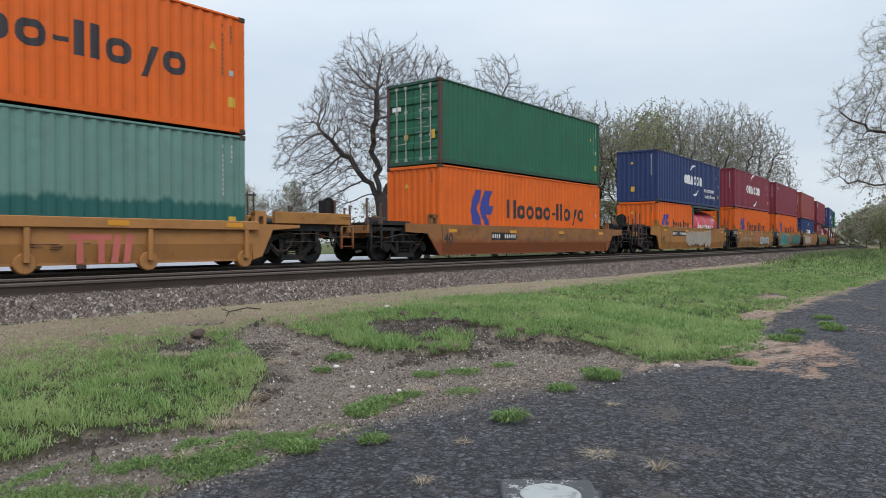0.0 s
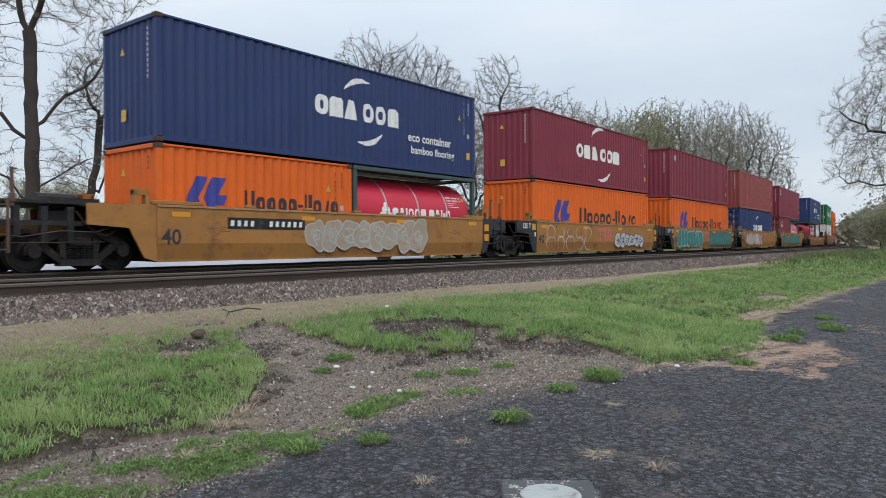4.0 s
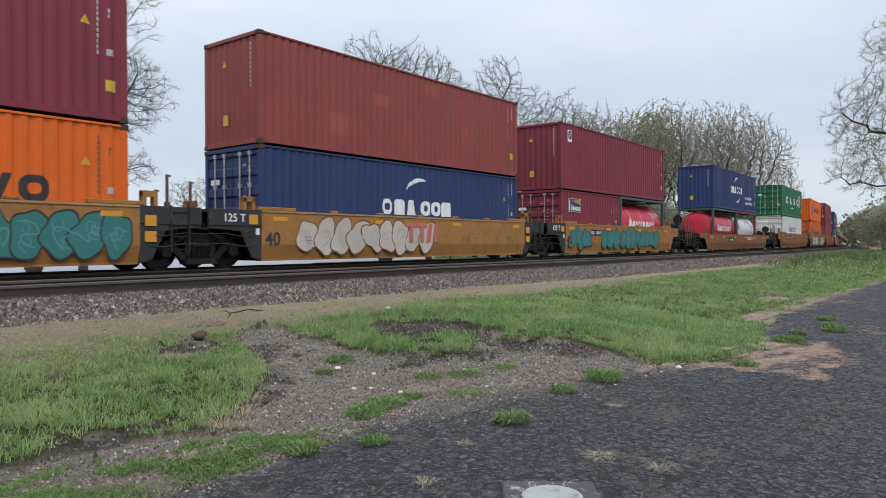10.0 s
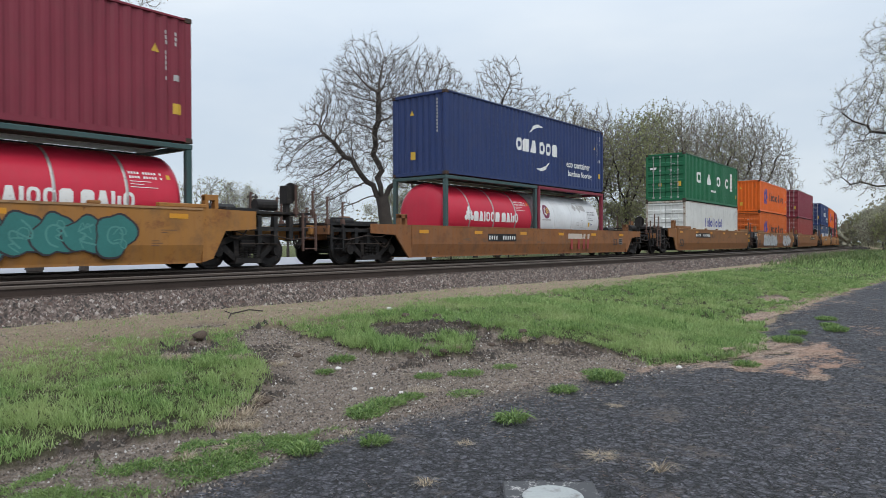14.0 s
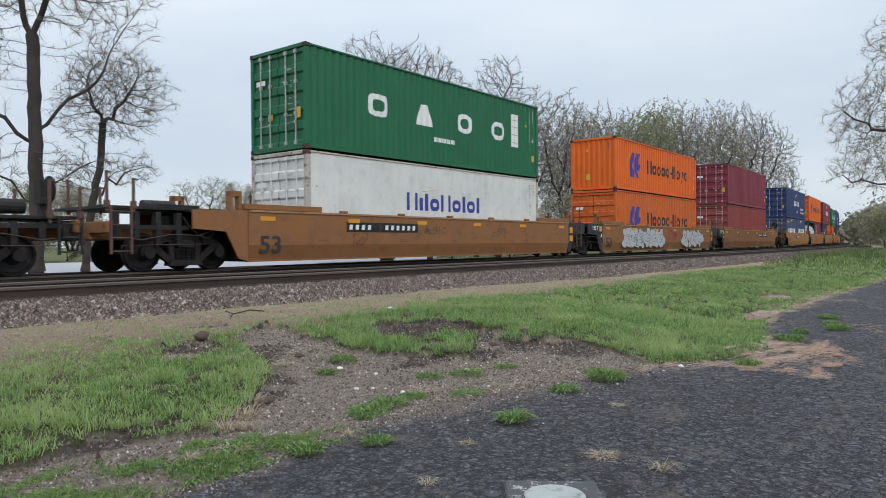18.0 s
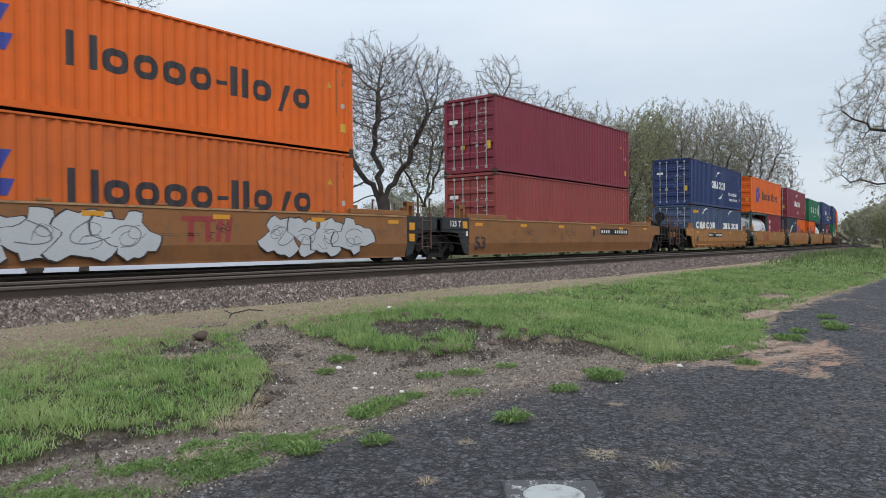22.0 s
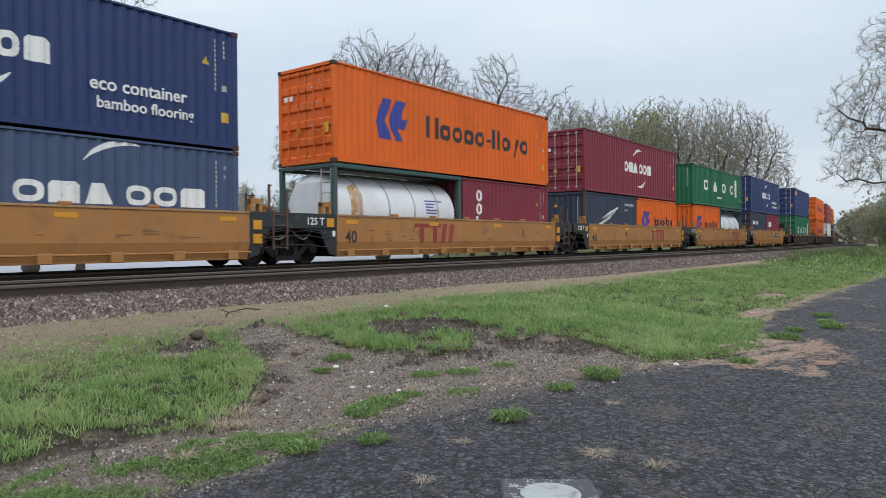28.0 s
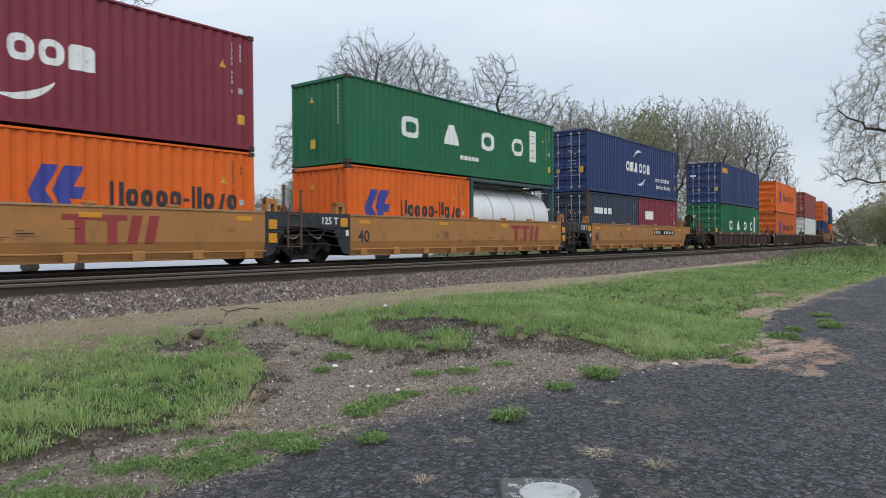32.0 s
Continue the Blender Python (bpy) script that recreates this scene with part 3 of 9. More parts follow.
def asphalt_sheet():
    bm = bmesh.new()
    top = []
    xs = np.concatenate([spread(-60, -2, 4), spread(-2, 14, 0.07), spread(14, 30, 0.2), spread(30, 141, 5)])
    for x in xs:
        j = 0.05 * rough_noise(x * 5.1, 3.3) + 0.05 * rough_noise(x * 13.0, 8.1)
        top.append((x, float(edge_y(x) + j)))
    rows = []
    for x, y in top:
        rows.append([bm.verts.new((x, yy, zz)) for yy, zz in ((y + 0.03, -0.03), (y, 0.004), (y - 0.06, 0.012), (y - 0.25, 0.013), (y - 0.5, 0.014), (y - 0.8, 0.014), (y - 1.2, 0.014), (-9, 0.014), (-9.1, -0.05))])
    for a, b in zip(rows, rows[1:]):
        for k in range(len(a) - 1):
            bm.faces.new((a[k], a[k + 1], b[k + 1], b[k]))
    me = mesh_of(bm, "road")
    grime = me.attributes.new("dust", "FLOAT", "POINT")
    for k, v in enumerate(me.vertices):
        wide = 0.35 + 0.75 * float(smoothstep(3.2, 4.2, v.co.x) * (1 - smoothstep(7.0, 8.5, v.co.x)))
        grime.data[k].value = max(0.0, 1.05 - max(0.0, float(edge_y(v.co.x)) - v.co.y) / wide)
    ob = new("road", me)
    ob.data.materials.append(M["asphalt"])
    return tagged(ob, "cracked dark grey asphalt drive with a crumbling edge", "asphalt", kind="structure")


road = asphalt_sheet()


def far_road():
    bm = bmesh.new()
    lo = [bm.verts.new((x, y, 0.03)) for x, y in ((-160, 30), (29, 30), (32, 37), (45, 37.5), (58, 46), (64, 58), (-160, 58))]
    hi = [bm.verts.new((v.co.x, v.co.y, -0.3)) for v in lo]
    bm.faces.new(lo)
    for k in range(7):
        bm.faces.new((lo[k], hi[k], hi[(k + 1) % 7], lo[(k + 1) % 7]))
    ob = new("road", mesh_of(bm, "far_road"))
    ob.data.materials.append(surface("pale_concrete_road", (0.34, 0.34, 0.365), 0.9, 0, 2, 0.08, 0.1, 0.01))
    return tagged(ob, "pale grey paved yard beyond the railway", "paved yard", kind="structure")


far_road()


def rail_bm(off, s0, s1, base=True):
    """A flat-bottomed rail along the line: foot and web, or the head."""
    bm = bmesh.new()
    prof = [(-0.07, -0.186), (-0.07, -0.172), (-0.012, -0.155), (-0.012, -0.04), (0.012, -0.04), (0.012, -0.155), (0.07, -0.172), (0.07, -0.186)] if base else \
        [(-0.037, -0.045), (-0.037, -0.012), (-0.028, 0.0), (0.028, 0.0), (0.037, -0.012), (0.037, -0.045)]
    last = None
    for s in np.arange(s0, s1 + 0.1, 3.0):
        ring = []
        for a, z in prof:
            x, y, _ = on_track(s, off - a)
            ring.append(bm.verts.new((x, y, RAIL + z)))
        if last:
            for i in range(len(prof)):
                j = (i + 1) % len(prof)
                bm.faces.new((last[i], ring[i], ring[j], last[j]))
        last = ring
    bmesh.ops.recalc_face_normals(bm, faces=bm.faces)
    return bm


for off, label in ((0.0, "ballasted railway track under the container train"), (NEAR_TRACK, "empty railway track in front of the container train")):
    track = tagged(empty("railway_track"), label, "railway track", group="double track", kind="structure")
    for side in (-0.755, 0.755):
        r = part("rail", rail_bm(off + side, -40, 330), M["rail_steel"], track, "rusty steel rail")
        part("rail_head", rail_bm(off + side, -40, 330, False), M["rail_head"], r, "worn bright rail head")
    tie_bm = bevelled(box(bmesh.new(), -0.115, 0.115, -1.3, 1.3, -0.17, 0), 0.012)
    tie_me = mesh_of(tie_bm, "tie")
    for i in range(70):
        x, y, th = on_track(-2 + i * 0.52, off)
        part("tie", tie_me, M["tie"], track, at=Matrix.Translation((x, y, RAIL - 0.188)) @ Matrix.Rotation(th, 4, "Z"))
    plate_me = mesh_of(bevelled(box(bmesh.new(), -0.1, 0.1, -0.17, 0.17, 0, 0.014), 0.004), "tie_plate")
    if off:
        for i in range(70):
            x, y, th = on_track(-2 + i * 0.52, off + 0.755)
            part("tie_plate", plate_me, M["rail_steel"], track, at=Matrix.Translation((x, y, RAIL - 0.1865)) @ Matrix.Rotation(th, 4, "Z"))


# ---------------------------------------------------------------- flat markings on steel
def clip_x(poly, x0, x1):
    """The part of a polygon between two upright lines."""
    for keep, x in ((1, x0), (-1, x1)):
        out = []
        for (ax, az), (bx, bz) in zip(poly, poly[1:] + poly[:1]):
            da, db = keep * (ax - x), keep * (bx - x)
            if da >= 0:
                out.append((ax, az))
            if (da >= 0) != (db >= 0):
                t = da / (da - db)
                out.append((ax + t * (bx - ax), az + t * (bz - az)))
        poly = out
        if len(poly) < 3:
            return []
    return poly


def decal(bm, poly, face_y, breaks=None, depth=None, lift=0.004):
    """A painted shape on an upright face that looks to -y; it follows the corrugation where one is given."""
    if breaks is None:
        a = [bm.verts.new((x, face_y - lift, z)) for x, z in poly]
        bm.faces.new(a)
        return
    lo, hi = min(p[0] for p in poly), max(p[0] for p in poly)
    for i in range(len(breaks) - 1):
        if breaks[i + 1] <= lo or breaks[i] >= hi:
            continue
        q = clip_x(poly, breaks[i], breaks[i + 1])
        if len(q) < 3:
            continue
        d0, d1, w = depth[i], depth[i + 1], breaks[i + 1] - breaks[i]
        bm.faces.new([bm.verts.new((x, face_y - lift + d0 + (d1 - d0) * (x - breaks[i]) / w, z)) for x, z in q])


def rect(x0, x1, z0, z1):
    return [(x0, z0), (x1, z0), (x1, z1), (x0, z1)]


def rounded(x0, x1, z0, z1, r):
    pts = []
    for cx, cz, a0 in ((x1 - r, z0 + r, -90), (x1 - r, z1 - r, 0), (x0 + r, z1 - r, 90), (x0 + r, z0 + r, 180)):
        for k in range(4):
            a = radians(a0 + 30 * k)
            pts.append((cx + r * math.cos(a), cz + r * math.sin(a)))
    return pts


def ellipse(cx, cz, rx, rz, n=18, lean=0.0):
    return [(cx + rx * math.cos(2 * math.pi * i / n) + lean * math.sin(2 * math.pi * i / n) * rz, cz + rz * math.sin(2 * math.pi * i / n)) for i in range(n)]


def arc_band(cx, cz, r, a0, a1, w, n=14, squash=1.0):
    """A crescent: a band along an arc that thins to its ends, as convex quads."""
    out = []
    for i in range(n):
        quad = []
        for k, sgn in ((i, 1), (i + 1, 1), (i + 1, -1), (i, -1)):
            a = radians(a0 + (a1 - a0) * k / n)
            ww = w * (0.15 + math.sin(math.pi * k / n)) * 0.5
            quad.append((cx + (r + sgn * ww) * math.cos(a), cz + (r + sgn * ww) * math.sin(a) * squash))
        out.append(quad)
    return out


def letter_blocks(widths, x0, z0, h, total, gap=0.12, tall=(), deep=(), x_height=0.72):
    """Plain upright blocks in the rhythm of a word: widths in letters, tall and deep ones by their place."""
    unit = total / (sum(widths) + gap * (len(widths) - 1))
    out, x = [], x0
    for i, w in enumerate(widths):
        top = h if i in tall else h * x_height
        bot = -h * 0.24 if i in deep else 0
        if w > 0:
            out.append(rect(x, x + w * unit, z0 + bot, z0 + top))
        x += (abs(w) + gap) * unit
    return out


def ring_shape(x0, x1, z0, z1, s, n=16, square=0.75):
    """A rounded ring as convex quads."""
    cx, cz, rx, rz = (x0 + x1) / 2, (z0 + z1) / 2, (x1 - x0) / 2, (z1 - z0) / 2

    def at(k, q):
        a = 2 * math.pi * (k + 0.5) / n
        c, d = math.cos(a), math.sin(a)
        return (cx + (rx - q) * math.copysign(abs(c) ** square, c), cz + (rz - q) * math.copysign(abs(d) ** square, d))
    return [[at(k, 0), at(k + 1, 0), at(k + 1, s), at(k, s)] for k in range(n)]


def shape_word(spec, x0, z0, h, total, material, label, stroke=0.2, gap=0.13, x_height=0.74):
    """A wordmark as plain shapes, one mark each: o ring, I tall bar, i short bar, H twin bars, - dash, V wedge, M block, space."""
    width = {"o": 0.66, "O": 0.74, "I": 0.24, "i": 0.24, "H": 0.72, "-": 0.36, "V": 0.76, "v": 0.6, "M": 0.8, " ": 0.16, "U": 0.74}
    unit = total / (sum(width[c] for c in spec) + gap * (len(spec) - 1))
    s = stroke * h
    out, x = [], x0
    for c in spec:
        a, b = x, x + width[c] * unit
        polys = {"o": lambda: ring_shape(a, b, z0, z0 + h * x_height, s), "O": lambda: ring_shape(a, b, z0, z0 + h, s), "U": lambda: ring_shape(a, b, z0, z0 + h, s, 16, 0.5),
                 "I": lambda: [rect(a, b, z0, z0 + h)], "i": lambda: [rect(a, b, z0, z0 + h * x_height)],
                 "H": lambda: [rect(a, a + s * 0.95, z0, z0 + h), rect(b - s * 0.95, b, z0, z0 + h)],
                 "-": lambda: [rect(a, b, z0 + h * 0.3, z0 + h * 0.44)],
                 "V": lambda: [[(a, z0), (b, z0), (a + (b - a) * 0.72, z0 + h), (a + (b - a) * 0.28, z0 + h)]],
                 "v": lambda: [[(a + (b - a) * 0.2, z0 - h * 0.24), (a + (b - a) * 0.5, z0 - h * 0.24), (b, z0 + h * x_height), (b - s, z0 + h * x_height)]],
                 "M": lambda: [[(a, z0), (b, z0), (b, z0 + h * 0.84), (b - h * 0.16, z0 + h), (a + h * 0.16, z0 + h), (a, z0 + h * 0.84)]], " ": lambda: []}[c]()
        if polys:
            out.append(("letter_shape", material, polys, label))
        x = b + gap * unit
    return out


# ---------------------------------------------------------------- containers
W2 = 1.219
MESH = {}


def corrugation(length, deep=0.036):
    """Break lines and depths of a corrugated side between its posts."""
    a, b = 0.11, length - 0.11
    n = max(1, round((b - a) / 0.278))
    step = (b - a) / n
    xs, ds = [0.0, a], [0.0, 0.0]
    for i in range(n):
        for k, d in ((0.13, 0.0), (0.37, deep), (0.63, deep), (0.87, 0.0)):
            xs.append(a + (i + k) * step)
            ds.append(d)
    xs += [b, length]
    ds += [0.0, 0.0]
    return xs, ds


def sheet_bm(pts, z0, z1):
    """An upright sheet through plan points."""
    bm = bmesh.new()
    lo = [bm.verts.new((x, y, z0)) for x, y in pts]
    hi = [bm.verts.new((x, y, z1)) for x, y in pts]
    for i in range(len(pts) - 1):
        bm.faces.new((lo[i], lo[i + 1], hi[i + 1], hi[i]))
    return bm


def container_meshes(length, h, deep=0.036):
    key = (length, h, deep)
    if key in MESH:
        return MESH[key]
    d = {}
    xs, ds = corrugation(length, deep)
    inner = [(x, -W2 + 0.022 + e) for x, e in zip(xs, ds) if 0.05 < x < length - 0.05]
    d["side_near"] = mesh_of(sheet_bm(inner, 0.15, h - 0.055), "side_panel")
    d["side_far"] = mesh_of(sheet_bm([(x, -y) for x, y in inner][::-1], 0.15, h - 0.055), "side_panel")
    ey, ee = corrugation(2 * W2)
    endp = [(0.03 + e * 1.15, y - W2) for y, e in zip(ey, ee) if 0.05 < y < 2 * W2 - 0.05]
    d["end"] = mesh_of(sheet_bm(endp[::-1], 0.15, h - 0.09), "end_panel")
    bm = bmesh.new()
    n = int(length / 0.55)
    prev = None
    for i in range(n + 1):
        x = 0.05 + (length - 0.1) * i / n
        z = h - 0.045 + (0.010 if i % 2 else 0)
        row = [bm.verts.new((x, -W2 + 0.03, z)), bm.verts.new((x, W2 - 0.03, z))]
        if prev:
            bm.faces.new((prev[0], row[0], row[1], prev[1]))
        prev = row
    d["roof"] = mesh_of(bm, "roof_panel")
    d["post"] = mesh_of(bevelled(box(bmesh.new(), 0, 0.16, -0.06, 0.06, 0.12, h - 0.12), 0.012), "corner_post")
    d["casting"] = mesh_of(casting_bm(), "corner_casting")
    d["top_rail"] = mesh_of(bevelled(box(bmesh.new(), 0.16, length - 0.16, -0.03, 0.03, h - 0.07, h - 0.016), 0.008), "top_rail")
    bm = bmesh.new()
    prism(bm, [(0.0, 0.034), (0.07, 0.034), (0.07, 0.048), (0.014, 0.048), (0.014, 0.165), (0.0, 0.165)], 0.16, length - 0.16)
    for v in bm.verts:
        v.co = (v.co.y, v.co.x, v.co.z)
    bmesh.ops.recalc_face_normals(bm, faces=bm.faces)
    d["bottom_rail"] = mesh_of(bm, "bottom_rail")
    d["end_rail"] = mesh_of(bevelled(box(bmesh.new(), 0.0, 0.12, -W2 + 0.12, W2 - 0.12, 0.012, 0.14), 0.01), "end_rail")
    d["head_rail"] = mesh_of(bevelled(box(bmesh.new(), 0.0, 0.1, -W2 + 0.12, W2 - 0.12, -0.11, -0.004), 0.01), "header")
    d["floor"] = mesh_of(box(bmesh.new(), 0.1, length - 0.1, -W2 + 0.05, W2 - 0.05, 0.1, 0.15), "floor_panel")
    bm = bmesh.new()
    hh = h - 0.27
    prof = [(0.0, 0.0)]
    for i in range(5):
        z = hh * (i + 0.5) / 5
        prof += [(z - hh * 0.065, 0.0), (z - hh * 0.045, 0.045), (z + hh * 0.045, 0.045), (z + hh * 0.065, 0.0)]
    prof.append((hh, 0.0))
    a = [bm.verts.new((e, 0.0, z)) for z, e in prof]
    b = [bm.verts.new((e, 1.08, z)) for z, e in prof]
    for i in range(len(prof) - 1):
        bm.faces.new((a[i], a[i + 1], b[i + 1], b[i]))
    d["door"] = mesh_of(bm, "door")
    bm = bmesh.new()
    rod(bm, (-0.03, 0, 0.0), (-0.03, 0, hh), 0.02, 6)
    for z in (0.06, 0.33 * hh, 0.66 * hh, hh - 0.06):
        box(bm, -0.055, 0.004, -0.05, 0.05, z - 0.05, z + 0.05)
    d["rod"] = mesh_of(bm, "lock_rod")
    bm = bmesh.new()
    rod(bm, (-0.06, 0, 0), (-0.06, 0.36, -0.03), 0.014, 5)
    box(bm, -0.075, -0.03, -0.03, 0.03, -0.04, 0.04)
    d["handle"] = mesh_of(bm, "door_handle")
    MESH[key] = d
    return d


def casting_bm():
    bm = box(bmesh.new(), 0, 0.178, -0.162, 0, 0, 0.118)
    bevelled(bm, 0.01)
    for v in ((0.045, 0.125, -0.166, -0.158, 0.03, 0.085), (-0.004, 0.004, -0.11, -0.05, 0.03, 0.085)):
        box(bm, *v)
    return bm


def container(s, z, colour, length=12.192, h=2.896, end="front", label="", marks=(), plate=True, deep=0.036):
    """A shipping container whose -x end stands at s along the train."""
    c = at_train(empty("shipping_container"), s, z)
    tagged(c, label, "shipping container", group="containers on the train")
    d, m = container_meshes(length, h, deep), M[colour]
    frame_m = M["frame_green"] if colour == "dull_green" else M["white_frame"] if colour == "white" else m
    rod_m = m if colour in ("orange", "orange_old", "white") else M["rod"]
    part("side_panel", d["side_near"], m, c)
    part("side_panel", d["side_far"], m, c)
    part("roof_panel", d["roof"], m, c)
    part("floor_panel", d["floor"], M["wood_floor"], c)
    for x, turn in ((0.0, 0), (length, 180)):
        t = Matrix.Translation((x, 0, 0)) @ Matrix.Rotation(radians(turn), 4, "Z")
        part("end_rail", d["end_rail"], frame_m, c, at=t)
        part("header", d["head_rail"], frame_m, c, at=t @ Matrix.Translation((0, 0, h)))
        for sy in (-1, 1):
            part("corner_post", d["post"], M["car_dark"] if colour in ("dull_green", "dark_blue") and x == 0 else frame_m, c, at=t @ Matrix.Translation((0.008, sy * (W2 - 0.066), 0)))
            flip = Matrix.Diagonal((1, -sy, 1, 1))
            for zz in (0.0, h - 0.118):
                part("corner_casting", d["casting"], M["casting"], c, at=t @ Matrix.Translation((-0.004, sy * (W2 + 0.004) + sy * 0, zz)) @ (Matrix.Translation((0, 0.166, 0)) if sy < 0 else Matrix.Translation((0, 0, 0))))
        if (end == "door") == (x == 0.0):
            for sy in (-1, 1):
                door = part("door", d["door"], m, c, at=t @ Matrix.Translation((0.035, 0.012 if sy > 0 else -1.092, 0.135)))
                for q in (0.3, 0.72):
                    part("lock_rod", d["rod"], rod_m, door, "upright lock rod", at=Matrix.Translation((0, q, 0)))
                part("door_handle", d["handle"], rod_m, door, "door handle", at=Matrix.Translation((0, 0.3, (h - 0.27) * 0.24)))
        else:
            part("end_panel", d["end"], m, c, at=t)
    for sy in (-1, 1):
        part("top_rail", d["top_rail"], frame_m, c, at=Matrix.Translation((0, sy * (W2 - 0.032), 0)))
        part("bottom_rail", d["bottom_rail"], frame_m, c, at=Matrix.Translation((0, -W2 + 0.004, 0)) if sy < 0 else Matrix.Translation((length, W2 - 0.004, 0)) @ Matrix.Rotation(math.pi, 4, "Z"))
    xs, ds = corrugation(length, deep)
    face = -W2 + 0.022
    for name, mat_key, polys, lab in marks:
        groups = [[q] for q in polys] if name in ("logo", "lettering") and len(polys) < 7 else [polys]
        for group in groups:
            bm = bmesh.new()
            for poly in group:
                decal(bm, poly, face, xs, ds, 0.009 if name == "small_print" else 0.007 if mat_key == "mark_blue" and name == "badge" else 0.010 if mat_key == "mark_yellow" else 0.004)
            bmesh.ops.remove_doubles(bm, verts=bm.verts, dist=0.0006)
            ob = part(name, bm, M[mat_key], c, lab)
            if name == "small_print" and len(group) > 1:
                tagged(ob, kind="stuff")
    if plate:
        # rows of small unreadable characters and stickers at the far end of the near side
        bm = bmesh.new()
        rng = random.Random(int(abs(s) * 100) + 7)
        for x, n0, n1 in ((length - 0.42, 1, 5), (length - 0.66, 1, 12)):
            for k in range(n0, n1):
                if rng.random() < 0.86:
                    zz = h - 0.25 - k * 0.115
                    decal(bm, rect(x, x + rng.uniform(0.03, 0.055), zz, zz + 0.085), face, xs, ds, 0.005)
        tagged(part("lettering", bm, M["mark_faint" if colour.startswith(("orange", "white")) else "mark_dim"], c, "column of small painted characters"), kind="stuff")
        bm = bmesh.new()
        decal(bm, rect(length - 0.47, length - 0.26, h * 0.22, h * 0.22 + 0.24), face, xs, ds, 0.006)
        part("sticker", bm, M["mark_yellow"], c, "yellow warning sticker")
        if colour.startswith(("orange", "maroon", "navy", "green", "dull")):
            bm = bmesh.new()
            decal(bm, [(length - 1.0, h * 0.68), (length - 0.78, h * 0.68), (length - 0.89, h * 0.68 + 0.2)], face, xs, ds, 0.006)
            part("sticker", bm, M["mark_yellow"], c, "yellow warning triangle")
            bm = bmesh.new()
            decal(bm, rect(length - 0.45, length - 0.3, h * 0.48, h * 0.48 + 0.14), face, xs, ds, 0.006)
            part("sticker", bm, M["mark_dim"], c, "small pale sticker")
    bm = bmesh.new()
    if end == "door":
        rng = random.Random(int(abs(s) * 100) + 3)
        for k in range(9):
            zz = h * (0.82 - 0.055 * k - (0.05 if k > 1 else 0))
            for y in (-0.82, -0.60, -0.36):
                if rng.random() < 0.62:
                    for j in range(rng.randint(1, 4)):
                        w = rng.uniform(0.02, 0.042)
                        yj, up = y + 0.052 * j, 0.032 if k > 1 else 0.06
                        bm.faces.new([bm.verts.new((0.026, yy, q)) for yy, q in ((yj, zz), (yj + w, zz), (yj + w, zz + up), (yj, zz + up))][::-1])
        tagged(part("lettering", bm, M["mark_dim"], c, "rows of small painted characters on the door"), kind="stuff")
        for y, zz, a, b in ((-0.98, h * 0.3, 0.22, 0.3), (0.22, h * 0.31, 0.2, 0.18)):
            bm = bmesh.new()
            bm.faces.new([bm.verts.new((0.022, yy, q)) for yy, q in ((y, zz), (y + a, zz), (y + a, zz + b), (y, zz + b))][::-1])
            part("sticker", bm, M["mark_yellow"], c, "yellow warning sticker")
        bm = bmesh.new()
        bm.faces.new([bm.verts.new((0.022, yy, q)) for yy, q in ((0.55, h * 0.67), (0.95, h * 0.67), (0.95, h * 0.72), (0.55, h * 0.72))][::-1])
        part("sticker", bm, M["mark_white"], c, "white sticker")
    else:
        for k in range(3 if colour.startswith("orange") else 10):
            zz = h - 0.35 - k * 0.12
            bm.faces.new([bm.verts.new((0.024, yy, q)) for yy, q in ((-0.86, zz), (-0.80, zz), (-0.80, zz + 0.08), (-0.86, zz + 0.08))][::-1])
        tagged(part("lettering", bm, M["mark_faint" if colour.startswith(("orange", "white")) else "mark_dim"], c, "column of small painted characters"), kind="stuff")
        for y, zz, a, b in ((0.15, h * 0.2, 0.22, 0.28), (0.2, h * 0.74, 0.2, 0.18)):
            bm = bmesh.new()
            bm.faces.new([bm.verts.new((0.022, yy, q)) for yy, q in (((y, zz), (y + a, zz), (y + a, zz + b), (y, zz + b)) if zz < h / 2 else ((y, zz), (y + a, zz), (y + a / 2, zz + b)))][::-1])
            part("sticker", bm, M["mark_yellow"], c, "yellow warning sticker")
    return c


def big_word(length, z0, h, x0, total, colour="mark_dark"):
    """The line's long wordmark, as plain rings and bars."""
    return shape_word("Hoooo-IIovo", x0, z0, h, total, colour, "large dark painted wordmark shape", 0.215)


def chevron_logo(x0, z0, h):
    """Two leaning blue bars with pointed wings."""
    k = h
    a = [(x0 + 0.26 * k, z0 + k), (x0 + 0.60 * k, z0 + k), (x0 + 0.34 * k, z0 + 0.46 * k), (x0 + 0.60 * k, z0), (x0 + 0.16 * k, z0), (x0, z0 + 0.40 * k)]
    b = [(x0 + 0.72 * k, z0 + k), (x0 + 1.12 * k, z0 + k), (x0 + 0.92 * k, z0 + 0.56 * k), (x0 + 1.16 * k, z0 + 0.56 * k), (x0 + 1.06 * k, z0 + 0.3 * k), (x0 + 0.80 * k, z0 + 0.3 * k), (x0 + 0.98 * k, z0), (x0 + 0.72 * k, z0), (x0 + 0.46 * k, z0 + 0.46 * k)]
    # split into convex pieces
    a1 = [a[0], a[1], a[2], a[5]]
    a2 = [a[5], a[2], a[3], a[4]]
    b1 = [b[0], b[1], b[2], b[8]]
    b2 = [b[8], b[2], b[3], b[4], b[5]]
    b3 = [b[8], b[5], b[6], b[7]]
    return [("logo", "mark_blue", [a1, a2, b1, b2, b3], "blue leaning twin-bar emblem")]


